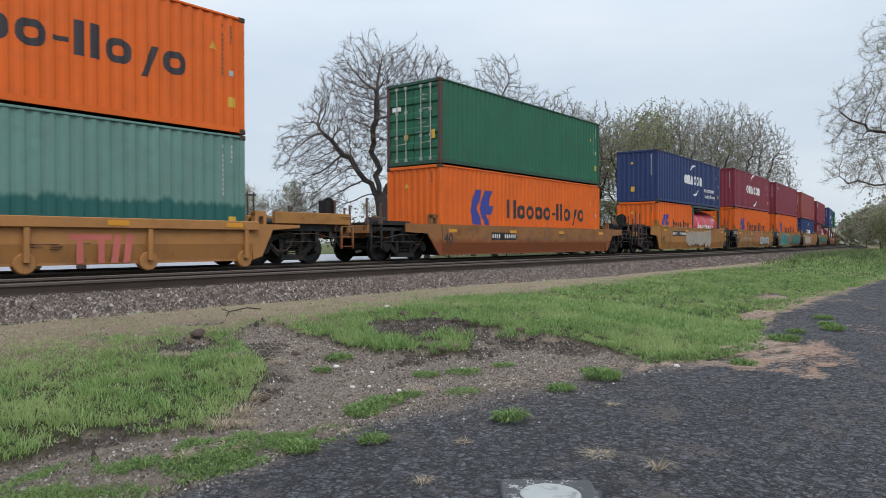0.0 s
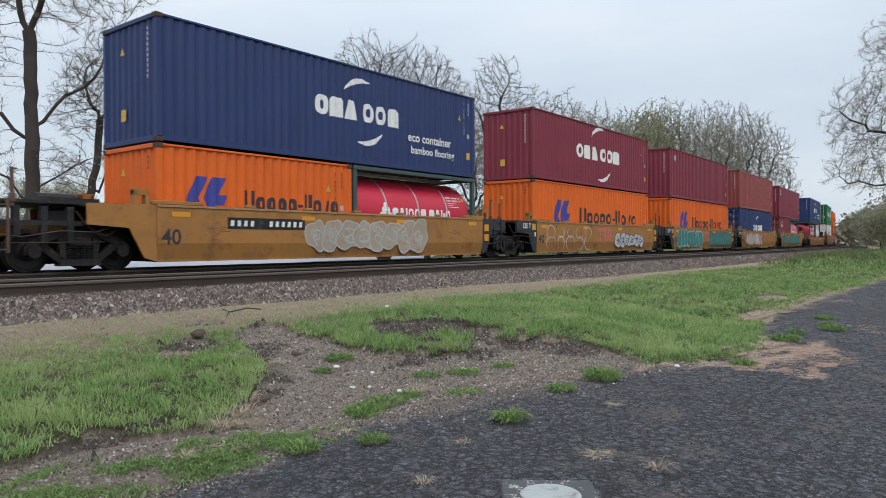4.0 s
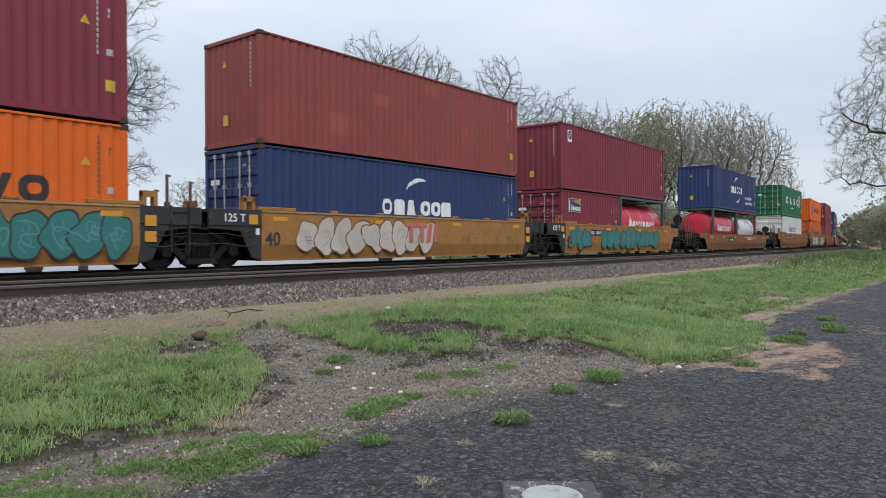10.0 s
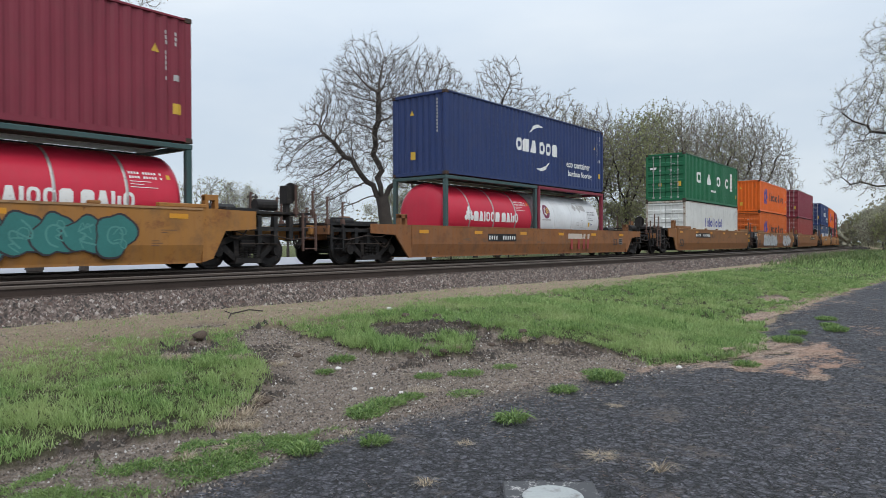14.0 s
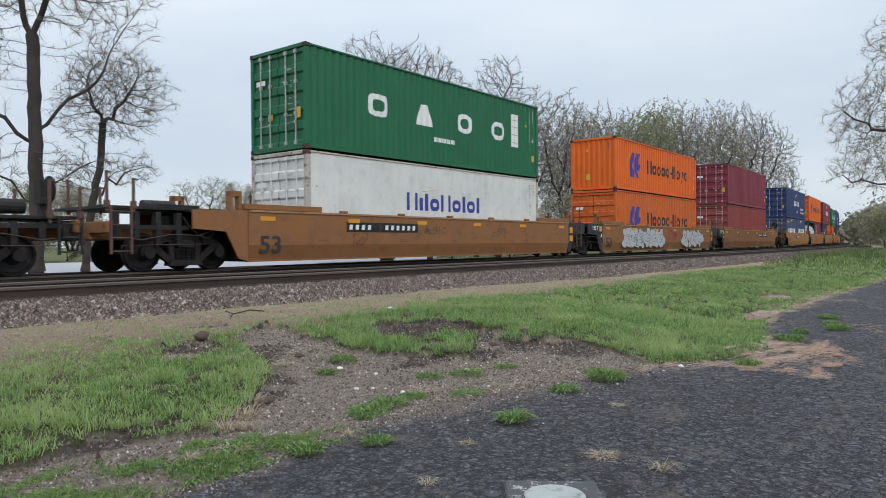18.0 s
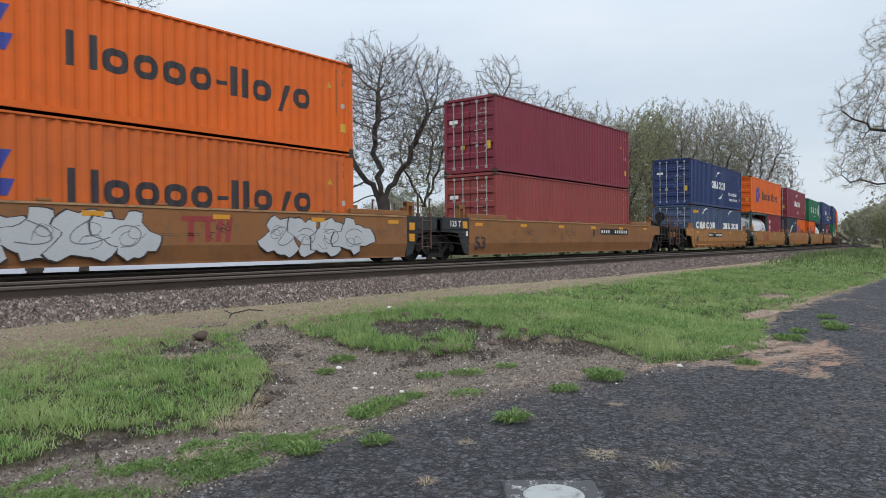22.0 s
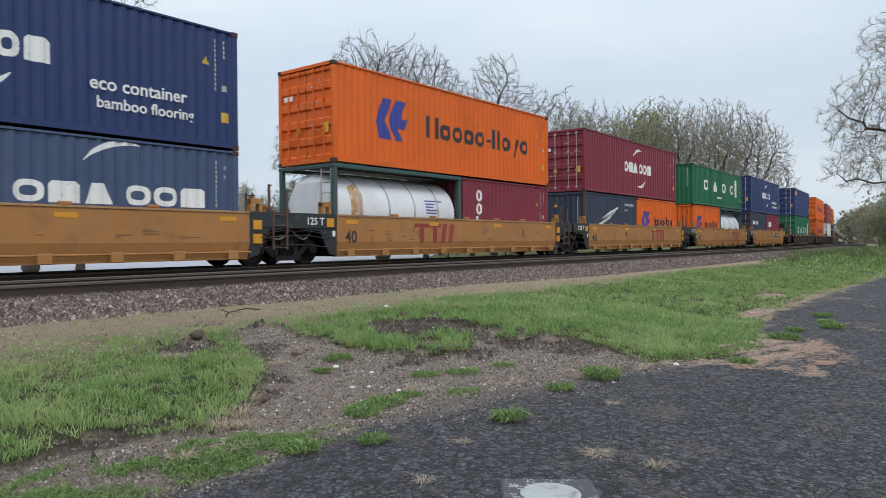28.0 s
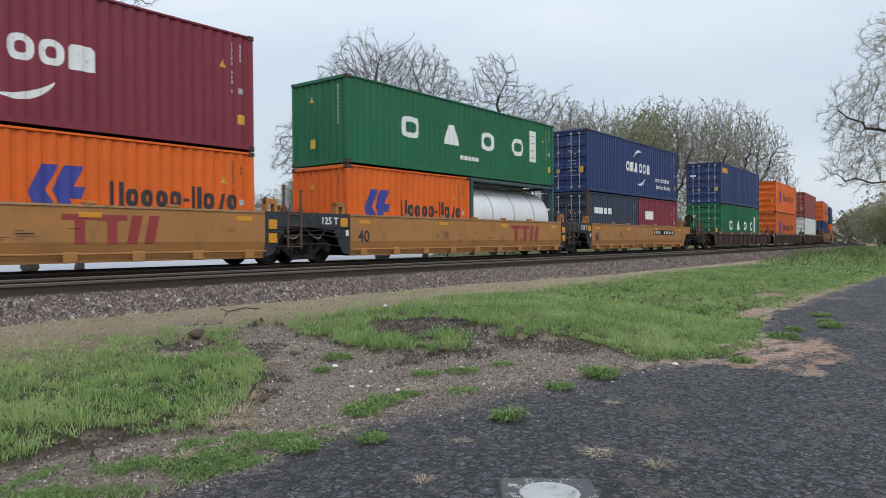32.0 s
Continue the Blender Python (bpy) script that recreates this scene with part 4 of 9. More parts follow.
def orange_marks(length=12.192, h=2.896):
    if length > 7:
        return chevron_logo(1.75, 0.88 + (h - 2.896) * 0.5, 1.26) + big_word(length, 1.16 + (h - 2.896) * 0.4, 0.72, 4.19, 6.40)
    return chevron_logo(0.75, 0.95, 0.95) + big_word(length, 1.12, 0.52, 2.35, 3.2)


def swoosh_marks(x0, z0, h, total, arcs=True, eco=False):
    """Two groups of three white block letters with a crescent above and one below."""
    out = shape_word("OMV OOM", x0, z0, h, total, "mark_white", "white painted wordmark shape", 0.27, 0.11)
    if arcs:
        cx = x0 + total * 0.5
        out.append(("crescent", "mark_white", arc_band(cx + total * 0.05, z0 + h * 0.5, total * 0.29, 76, 142, h * 0.27, 12, 0.92), "white painted crescent"))
        out.append(("crescent", "mark_white", arc_band(cx + total * 0.05, z0 + h * 0.5, total * 0.29, -104, -38, h * 0.27, 12, 0.92), "white painted crescent"))
    return out


def text_mesh(words, size):
    """A flat mesh of words in the built-in font, in the x-z plane, its lower left at the origin, facing -y."""
    key = ("text", words, size)
    if key not in MESH:
        cu = bpy.data.curves.new("words", "FONT")
        cu.body, cu.size, cu.resolution_u, cu.extrude, cu.offset = words, size, 3, 0.001, size * 0.018
        tmp = new("words", cu)
        me = bpy.data.meshes.new_from_object(tmp.evaluated_get(bpy.context.evaluated_depsgraph_get()))
        bpy.data.objects.remove(tmp)
        me.transform(Matrix.Rotation(radians(90), 4, "X"))
        me.materials.clear()
        MESH[key] = me
    return MESH[key]


def words(parent, body, size, x, y, z, material, label="painted characters", stretch=1.0):
    return tagged(part("lettering", text_mesh(body, size), material, parent, label, at=Matrix.Translation((x, y, z)) @ Matrix.Diagonal((stretch, 1, 1, 1))), kind="stuff")


# ---------------------------------------------------------------- tank containers
def tank_container(s, z, colour, label, bands=3, stripe=None):
    """A 6.06 m tank in an open frame, its -x end at s along the train."""
    L, h, r = 6.058, 2.591, 1.13
    c = at_train(empty("tank_container"), s, z)
    tagged(c, label, "tank container", group="containers on the train")
    if "tank" not in MESH:
        prof = []
        for i in range(9):
            a = radians(90 * i / 8)
            prof.append((max(0.02, r * math.sin(a) ** 0.62), 0.04 + 0.33 * (1 - math.cos(a))))
        prof = prof + [(q[0], L - q[1]) for q in prof[::-1]]
        MESH["tank"] = mesh_of(lathe(bmesh.new(), prof, 36, "X"), "shell", True)
        MESH["band"] = mesh_of(lathe(bmesh.new(), [(r + 0.002, -0.035), (r + 0.012, -0.03), (r + 0.012, 0.03), (r + 0.002, 0.035)], 36, "X"), "band", True)
        MESH["t_post"] = mesh_of(bevelled(box(bmesh.new(), 0, 0.15, -0.075, 0.075, 0.118, h - 0.118), 0.02), "corner_post")
        MESH["t_rail"] = mesh_of(bevelled(box(bmesh.new(), 0.15, L - 0.15, -0.06, 0.06, -0.06, 0.06), 0.015), "side_rail")
        MESH["t_cross"] = mesh_of(bevelled(box(bmesh.new(), 0.01, 0.13, -W2 + 0.15, W2 - 0.15, -0.06, 0.06), 0.015), "cross_rail")
        bm = bmesh.new()
        rod(bm, (0.07, 0, 0), (0.07, 0.62, 0.62), 0.05, 6)
        MESH["t_brace"] = mesh_of(bm, "corner_brace")
        bm = bmesh.new()
        box(bm, 0.02, 0.3, -0.55, 0.55, 0.35, 2.1)
        bevelled(bm, 0.05, 2)
        MESH["t_box"] = mesh_of(bm, "end_cover")
        MESH["t_saddle"] = mesh_of(bevelled(box(bmesh.new(), 0.2, 0.5, -0.7, 0.7, 0.1, 0.35), 0.02), "saddle")
        bm = bmesh.new()
        for y in (-0.2, 0.2):
            rod(bm, (0, y, 0.1), (0, y, 2.45), 0.02, 5)
        for k in range(8):
            rod(bm, (0, -0.2, 0.25 + 0.3 * k), (0, 0.2, 0.25 + 0.3 * k), 0.015, 5)
        MESH["t_ladder"] = mesh_of(bm, "ladder")
        bm = bmesh.new()
        box(bm, 0.4, L - 0.4, -0.32, 0.32, h - 0.1, h - 0.07)
        MESH["t_walk"] = mesh_of(bm, "walkway")
        MESH["t_cast"] = mesh_of(casting_bm(), "corner_casting")
    f = M["maroon"] if stripe == "red" else M["tank_frame"]
    shell = part("shell", MESH["tank"], M[colour], c, at=Matrix.Translation((0, 0, 0.13 + r)))
    for i in range(bands):
        part("band", MESH["band"], M[colour] if stripe == "red" else M["rod"], shell, "steel strap", at=Matrix.Translation((L * (i + 1) / (bands + 1), 0, 0)))
    for x, turn in ((0, 0), (L, 180)):
        t = Matrix.Translation((x, 0, 0)) @ Matrix.Rotation(radians(turn), 4, "Z")
        for sy in (-1, 1):
            part("corner_post", MESH["t_post"], f, c, at=t @ Matrix.Translation((0, sy * (W2 - 0.078), 0)))
            for zz in (0.0, h - 0.118):
                part("corner_casting", MESH["t_cast"], f, c, at=t @ Matrix.Translation((-0.004, sy * (W2 + 0.004) + (0.162 if sy < 0 else 0), zz)))
            part("corner_brace", MESH["t_brace"], f, c, at=t @ Matrix.Translation((0, sy * (W2 - 0.15), 0.15)) @ Matrix.Rotation(0 if sy < 0 else math.pi, 4, "X") @ Matrix.Diagonal((1, 1, 1 if sy < 0 else -1, 1)))
        part("cross_rail", MESH["t_cross"], f, c, at=t @ Matrix.Translation((0, 0, 0.06)))
        part("cross_rail", MESH["t_cross"], f, c, at=t @ Matrix.Translation((0, 0, h - 0.06)))
        part("saddle", MESH["t_saddle"], f, c, at=t)
    for sy in (-1, 1):
        part("side_rail", MESH["t_rail"], f, c, at=Matrix.Translation((0, sy * (W2 - 0.06), h - 0.06)))
        part("side_rail", MESH["t_rail"], f, c, at=Matrix.Translation((0, sy * (W2 - 0.06), 0.07)))
    part("walkway", MESH["t_walk"], M["rod"], c, "grated walkway")
    if stripe == "white":
        part("end_cover", MESH["t_box"], M["tank_white"], c, "white end cover")
        part("ladder", MESH["t_ladder"], M["rod"], c, "steel ladder", at=Matrix.Translation((0.03, -0.85, 0)))

    def on_shell(poly, name, material, lab):
        # wrap a flat shape round the shell's near side
        bm = bmesh.new()
        lo, hi = min(q[1] for q in poly), max(q[1] for q in poly)
        n = max(1, int((hi - lo) / 0.08))
        sw = [(zz, xx) for xx, zz in poly]
        for i in range(n):
            a, b = lo + (hi - lo) * i / n, lo + (hi - lo) * (i + 1) / n
            q = clip_x(sw, a, b)
            if len(q) > 2:
                bm.faces.new([bm.verts.new((xx, -math.sqrt(max(0.01, (r + 0.008) ** 2 - zz * zz)), zz)) for zz, xx in q])
        return bm, name, material, lab
    marks = []
    if colour == "tank_red":
        marks += shape_word("MVIOOM MVIiO", 1.75, -0.2, 0.36, 2.95, "mark_white", "white wordmark shape", 0.2)
        marks.append(("logo", "mark_white", [ellipse(cx, cz - 0.28, 0.1, 0.1, 10) for cx, cz in ((1.28, 0.2), (1.46, 0.2), (1.64, 0.2), (1.37, 0.36), (1.55, 0.36), (1.46, 0.5))], "white emblem of stacked discs"))
        marks.append(("small_print", "mark_white", [rect(4.64 + 0.066 * k, 4.68 + 0.066 * k, z, z + 0.055) for z in (0.58, 0.48) for k in range(12) if k not in (4, 10)], "two rows of small white characters"))
        marks.append(("small_print", "mark_white", [rect(4.64, 4.64 + q, 0.405 - 0.065 * k, 0.42 - 0.065 * k) for k, q in enumerate((0.5, 0.3, 0.62))], "thin lines of small white print"))
        marks.append(("sticker", "mark_yellow", [rect(5.52, 5.61, 0.5, 0.6)], "small yellow sticker"))
    elif stripe == "white":
        marks.append(("small_print", "mark_blue", [rect(4.2, 4.2 + (0.9, 0.5, 0.4, 0.6, 0.55)[k], 0.4 - 0.1 * k, 0.44 - 0.1 * k) for k in range(5)], "lines of small dark print"))
        if stripe == "white":
            marks.append(("stain", "mark_rust", [[(0.75, -0.35), (1.2, -0.3), (1.28, 0.55), (1.1, 0.8), (0.78, 0.7)]], "rusty stain on the cladding"))
            marks.append(("placard", "mark_dim", [rect(0.98, 1.12, -0.2, 0.55)], "narrow weathered placard"))
    elif stripe == "red":
        marks.append(("logo", "mark_plum", [ellipse(0.82, 0.31, 0.29, 0.29, 24)], "round plum emblem"))
        marks.append(("small_print", "mark_dim", [rect(0.44 + 0.09 * k, 0.51 + 0.09 * k, -0.06, 0.0) for k in range(8)], "row of small grey print"))
        marks.append(("ghost", "mark_dim", [[(3.3, 0.57), (3.5, 0.74), (3.68, 0.57), (3.5, 0.41)], [(3.7, 0.55), (3.9, 0.74), (4.07, 0.55), (3.9, 0.36)], [(4.03, 0.7), (4.46, 0.68), (4.5, 0.44), (4.1, 0.44)], [(3.55, 0.76), (4.0, 0.76), (4.0, 0.8), (3.55, 0.8)]], "grey marks of torn-off placards"))
        marks.append(("small_print", "mark_slate", [rect(4.6 + 0.07 * k, 4.635 + 0.07 * k, z, z + 0.06) for z in (0.38, 0.27) for k in range(11) if k != 4], "two rows of dark characters"))
        marks.append(("small_print", "mark_slate", [rect(4.62, 4.62 + q, 0.185 - 0.075 * k, 0.2 - 0.075 * k) for k, q in enumerate((0.24, 0.5, 0.52))], "thin lines of dark print"))
        marks.append(("sticker", "mark_yellow", [rect(4.63, 4.77, -0.25, -0.07)], "yellow sticker"))
        marks.append(("small_print", "mark_blue", [rect(4.84, 4.84 + q, -0.1 - 0.06 * k, -0.085 - 0.06 * k) for k, q in enumerate((0.12, 0.22, 0.24))], "thin lines of blue print"))
        marks.append(("hatch_outline", "mark_dim", [rect(3.94, 3.955, -0.32, 0.03), rect(4.09, 4.105, -0.32, 0.03), rect(3.955, 4.09, 0.015, 0.03), rect(3.955, 4.09, -0.32, -0.305)], "thin grey outline of a plate"))
        marks.append(("small_print", "mark_dim", [rect(3.48, 3.74, z, z + 0.015) for z in (-0.1, -0.16, -0.22)], "faint lines of print"))

    for key, mk, polys, lab in marks:
        bm = bmesh.new()
        for poly in polys:
            piece, _, _, _ = on_shell(poly, key, mk, "")
            bm.from_mesh(mesh_of(piece, key))
        ob = part(key, bm, M[mk], shell, lab)
        if mk == "mark_plum":
            for tone, strokes in (("mark_white", [[(0.74, 0.49), (0.8, 0.47), (0.71, 0.38), (0.66, 0.4)], [(0.66, 0.4), (0.71, 0.38), (0.71, 0.25), (0.66, 0.22)], [(0.66, 0.22), (0.71, 0.25), (0.82, 0.19), (0.82, 0.13)]]), ("mark_yellow", [[(0.8, 0.29 + q), (1.02, 0.37 + q), (1.02, 0.41 + q), (0.8, 0.33 + q)] for q in (-0.08, 0.0, 0.08)])):
                over = bmesh.new()
                for poly in strokes:
                    over.from_mesh(mesh_of(on_shell(poly, "stroke", tone, "")[0], "stroke"))
                bmesh.ops.translate(over, verts=over.verts, vec=(0, -0.005, 0))
                part("emblem_stroke", over, M[tone], shell)
        if key == "small_print":
            ob["kind"] = "stuff"
    return c


# ---------------------------------------------------------------- well cars
def truck_meshes():
    if "truck" in MESH:
        return
    r = 0.43
    bm = bmesh.new()
    for sgn in (-1, 1):
        prof = [(0.10, sgn * 0.62), (0.11, sgn * 0.70), (0.20, sgn * 0.715), (0.34, sgn * 0.70), (0.36, sgn * 0.685), (r + 0.025, sgn * 0.685), (r + 0.025, sgn * 0.715), (r, sgn * 0.725), (r - 0.008, sgn * 0.80), (0.37, sgn * 0.81), (0.34, sgn * 0.775), (0.20, sgn * 0.755), (0.13, sgn * 0.80), (0.085, sgn * 0.81), (0.08, sgn * 0.96), (0.10, sgn * 0.965), (0.10, sgn * 1.06), (0.06, sgn * 1.08)]
        lathe(bm, prof, 28)
    rod(bm, (0, -0.7, 0), (0, 0.7, 0), 0.085, 12)
    for sgn in (-1, 1):
        for k in range(3):
            a = 2 * math.pi * k / 3
            rod(bm, (0.05 * math.cos(a), sgn * 1.07, 0.05 * math.sin(a)), (0.05 * math.cos(a), sgn * 1.10, 0.05 * math.sin(a)), 0.016, 6)
    MESH["wheelset"] = mesh_of(bm, "wheelset")
    # cast side frame: top chord, two legs, spring seat, journal boxes
    bm = bmesh.new()
    y0, y1 = -0.075, 0.075
    z = -r
    prism(bm, [(-1.06, 0.36), (-0.80, 0.36), (-0.72, 0.58), (-0.36, 0.72), (0.36, 0.72), (0.72, 0.58), (0.80, 0.36), (1.06, 0.36), (1.06, 0.52), (0.92, 0.66), (0.52, 0.83), (-0.52, 0.83), (-0.92, 0.66), (-1.06, 0.52)], y0, y1)
    prism(bm, [(-0.80, 0.50), (-0.66, 0.60), (-0.26, 0.23), (-0.34, 0.14)], y0, y1)
    prism(bm, [(0.80, 0.50), (0.34, 0.14), (0.26, 0.23), (0.66, 0.60)], y0, y1)
    prism(bm, [(-0.42, 0.13), (0.42, 0.13), (0.38, 0.26), (-0.38, 0.26)], -0.14, 0.14)
    for sx in (-1, 1):
        prism(bm, [(sx * 0.27, 0.24), (sx * 0.38, 0.24), (sx * 0.42, 0.74), (sx * 0.27, 0.74)][::sx], y0, y1)
        rod(bm, (sx * 0.89, -0.14, r), (sx * 0.89, 0.1, r), 0.13, 12)
    bmesh.ops.recalc_face_normals(bm, faces=bm.faces)
    MESH["side_frame"] = mesh_of(bm, "side_frame")
    bm = bmesh.new()
    for x in (-0.19, -0.06, 0.07, 0.2):
        for yy in (-0.06, 0.07):
            for k in range(6):
                rod(bm, (x, yy, 0.27 + k * 0.045), (x, yy, 0.292 + k * 0.045), 0.062, 8)
    MESH["spring"] = mesh_of(bm, "spring_nest")
    MESH["truck"] = mesh_of(bevelled(box(bmesh.new(), -0.24, 0.24, -1.12, 1.12, 0.52, 0.72), 0.03), "truck")


def truck(car, x):
    truck_meshes()
    t = part("truck", MESH["truck"], M["cast"], car, "black cast-steel truck", at=Matrix.Translation((x, 0, 0)))
    for sx in (-0.89, 0.89):
        w = part("wheelset", MESH["wheelset"], M["wheel"], t, "steel wheelset")
        w.matrix_parent_inverse = Matrix.Translation((sx, 0, 0.43))
        WHEELS.append(w)
    for sy in (-1, 1):
        part("side_frame", MESH["side_frame"], M["cast"], t, at=Matrix.Translation((0, sy * 1.0, 0)))
        part("spring_nest", MESH["spring"], M["cast"], t, "coil springs", at=Matrix.Translation((0, sy * 1.0, 0)))


SILL_Y = 1.45


def sill_bm(x0, x1, zb, zt, flange=True):
    """A side sill: a plate with a flat top cap, a crease at two fifths and a turned-in foot."""
    bm = bmesh.new()
    prof = [(0.085, zb + 0.05), (0.085, zb), (0.22, zb), (0.22, zb + 0.02), (0.12, zb + 0.03), (0.03, zb + 0.42), (0.03, zt - 0.05), (0.16, zt - 0.05), (0.16, zt), (-0.004, zt), (-0.004, zt - 0.035), (0.0, zt - 0.045), (0.0, zb + 0.42)]
    a = [bm.verts.new((x0, -SILL_Y + y, z)) for y, z in prof]
    b = [bm.verts.new((x1, -SILL_Y + y, z)) for y, z in prof]
    for i in range(len(prof)):
        j = (i + 1) % len(prof)
        bm.faces.new((a[i], b[i], b[j], a[j]))
    bm.faces.new(a)
    bm.faces.new(b)
    bmesh.ops.recalc_face_normals(bm, faces=bm.faces)
    return bm


def mirrored(me):
    """A copy of a mesh mirrored in y, its faces turned the right way."""
    b2 = bmesh.new()
    b2.from_mesh(me)
    for v in b2.verts:
        v.co.y = -v.co.y
    bmesh.ops.reverse_faces(b2, faces=b2.faces)
    return mesh_of(b2, me.name)


def well_car(x0, x1, zb, zt, paint_key, ends, label, style="plate", number="40", weight=True):
    """One well of a car. x0, x1: the well's ends along the train; ends: what stands at each: 'art' (a shared truck here),
    'joint' (the next well carries the truck) or 'end' (a truck of its own and a coupler)."""
    mid = (x0 + x1) / 2
    car = at_train(empty("well_car"), mid, 0)
    tagged(car, label, "well car", group="well cars of the train")
    a, b = x0 - mid, x1 - mid
    m = M[paint_key]
    dark = m if style in ("single", "ribbed", "dark") else M["grey_steel"]
    near = mesh_of(sill_bm(a, b, zb, zt), "side_sill")
    sill = part("side_sill", near, m, car)
    part("side_sill", mirrored(near), m, car)
    beam = mesh_of(bevelled(box(bmesh.new(), -0.15, 0.15, -SILL_Y + 0.24, SILL_Y - 0.24, zb, zb + 0.12), 0.01), "cross_member")
    for k in range(5):
        part("cross_member", beam, dark, car, at=Matrix.Translation((a + 0.4 + (b - a - 0.8) * k / 4, 0, 0)))
    if style in ("ribbed", "dark"):
        n = 7 if style == "ribbed" else 12
        rib_me = mesh_of(bevelled(box(bmesh.new(), -0.055, 0.055, -SILL_Y - 0.09, -SILL_Y - 0.002, zb + 0.06, zt - 0.16), 0.012), "rib")
        for k in range(n):
            part("rib", rib_me, m, sill, at=Matrix.Translation((a + 0.25 + (b - a - 0.5) * k / (n - 1), 0, 0)))
        cap = bevelled(box(bmesh.new(), a - 0.1, b + 0.1, -SILL_Y - 0.10, -SILL_Y - 0.002, zt - 0.16, zt + 0.06), 0.015)
        part("top_flange", cap, m, sill)
        if style == "ribbed":
            pad_me = mesh_of(lathe(bmesh.new(), [(0.02, -SILL_Y + 0.005), (0.19, -SILL_Y + 0.005), (0.21, -SILL_Y + 0.02), (0.21, -SILL_Y + 0.2), (0.02, -SILL_Y + 0.21)], 16), "foot_pad")
            for k in range(n):
                part("foot_pad", pad_me, m, sill, at=Matrix.Translation((a + 0.25 + (b - a - 0.5) * k / (n - 1), 0, zb + 0.05)))
    if style == "cord":
        bm = bmesh.new()
        rod(bm, (a, -SILL_Y - 0.03, zb + 0.18), (b, -SILL_Y - 0.03, zb + 0.18), 0.022, 6)
        part("pipe", bm, m, sill)
        blk = mesh_of(bevelled(box(bmesh.new(), -0.14, 0.14, -SILL_Y - 0.06, -SILL_Y - 0.002, zb + 0.0, zb + 0.22), 0.015), "bracket")
        for k in range(9):
            part("bracket", blk, m, sill, at=Matrix.Translation((a + 0.5 + (b - a - 1.0) * k / 8, 0, 0)))
    for x, sgn, kind in ((a, -1, ends[0]), (b, 1, ends[1])):
        tx = x + sgn * 1.5
        side = m if kind == "end" else dark
        # stub that rises over the truck
        pts = [(x, zt), (x, zb + 0.02), (x + sgn * 0.28, zb + 0.1), (x + sgn * 0.62, 0.92), (tx, 0.98), (tx, min(zt, 1.42))]
        if kind == "end" and style in ("single",):
            pts = [(x, zt), (x, zb), (x + sgn * 0.12, zb), (x + sgn * 0.75, 0.88), (tx + sgn * 0.3, 0.92), (tx + sgn * 0.3, zt)]
        bm = bmesh.new()
        prism(bm, pts if sgn > 0 else pts[::-1], -SILL_Y + 0.03, -SILL_Y + 0.09)
        bmesh.ops.recalc_face_normals(bm, faces=bm.faces)
        cheek = mesh_of(bm, "end_cheek")
        part("end_cheek", cheek, side, car, "dark end plate over the truck" if side is not m else "")
        part("end_cheek", mirrored(cheek), side, car, "dark end plate over the truck" if side is not m else "")
        bm = bmesh.new()
        box(bm, min(x, tx) - 0.05, max(x, tx) + 0.05, -SILL_Y + 0.1, SILL_Y - 0.1, zt - 0.09, zt - 0.04)
        part("end_deck", bm, M["black_steel"], car, "dark end deck")
        lo, hi = sorted((x + sgn * 0.03, x + sgn * 0.1))
        part("bulkhead", box(bmesh.new(), lo, hi, -1.34, 1.34, zb + 0.04, zt - 0.1), M["black_steel"], car, "dark well end plate")
        if side is not m:
            # upper box of the end plate with its reflectors
            lo, hi = sorted((x + sgn * 0.004, tx))
            part("end_box", bevelled(box(bmesh.new(), lo, hi, -SILL_Y + 0.004, -SILL_Y + 0.03, zt - 0.4, zt - 0.005), 0.004), dark, car, "charcoal painted end box")
            bm = bmesh.new()
            for zz in (0.5, 0.62, 0.86):
                pipe(bm, [Vector((x + sgn * 0.1, -1.4, zt - zz)), Vector((x + sgn * 0.5, -1.47, zt - zz - 0.05)), Vector((x + sgn * 1.1, -1.44, zt - zz + 0.03)), Vector((tx + sgn * 0.2, -1.35, zt - zz))], 0.012)
            part("brake_pipe", bm, M["rail_steel"], car, "thin rusty brake pipes")
            for q in ((0.12, 0.45), (0.12, 0.8)) if sgn > 0 else ((0.12, 0.36),):
                part("reflector", box(bmesh.new(), min(x + sgn * q[0], x + sgn * (q[0] + 0.26)), max(x + sgn * q[0], x + sgn * (q[0] + 0.26)), -SILL_Y - 0.002, -SILL_Y + 0.025, zt - q[1], zt - q[1] + 0.24), M["mark_amber"], car, "amber reflector patch")
        hose = bmesh.new()
        h0 = Vector((x + sgn * 0.5, -1.2, zt - 0.2))
        ring = [h0 + Vector((sgn * 1.1 * k / 8, 0.06 * math.sin(k), -0.5 * math.sin(math.pi * k / 8))) for k in range(9)]
        pipe(hose, ring, 0.022)
        part("air_hose", hose, M["rail_steel"] if style != "cord" else M["rod"], car, "looping brake hose")
        bm = bmesh.new()
        for k in range(5):
            q = x + sgn * (0.25 + 0.25 * k)
            box(bm, q - 0.06, q + 0.06, -1.15, 1.15, zt - 0.04, zt + 0.0)
        part("deck_grating", bm, M["black_steel"], car, "dark grated end walkway")
        bm = bmesh.new()
        box(bm, min(x, tx), max(x, tx), -0.45, 0.45, 0.74, zt - 0.1)
        bevelled(bm, 0.05)
        part("stub_sill", bm, M["black_steel"], car, "dark centre sill")
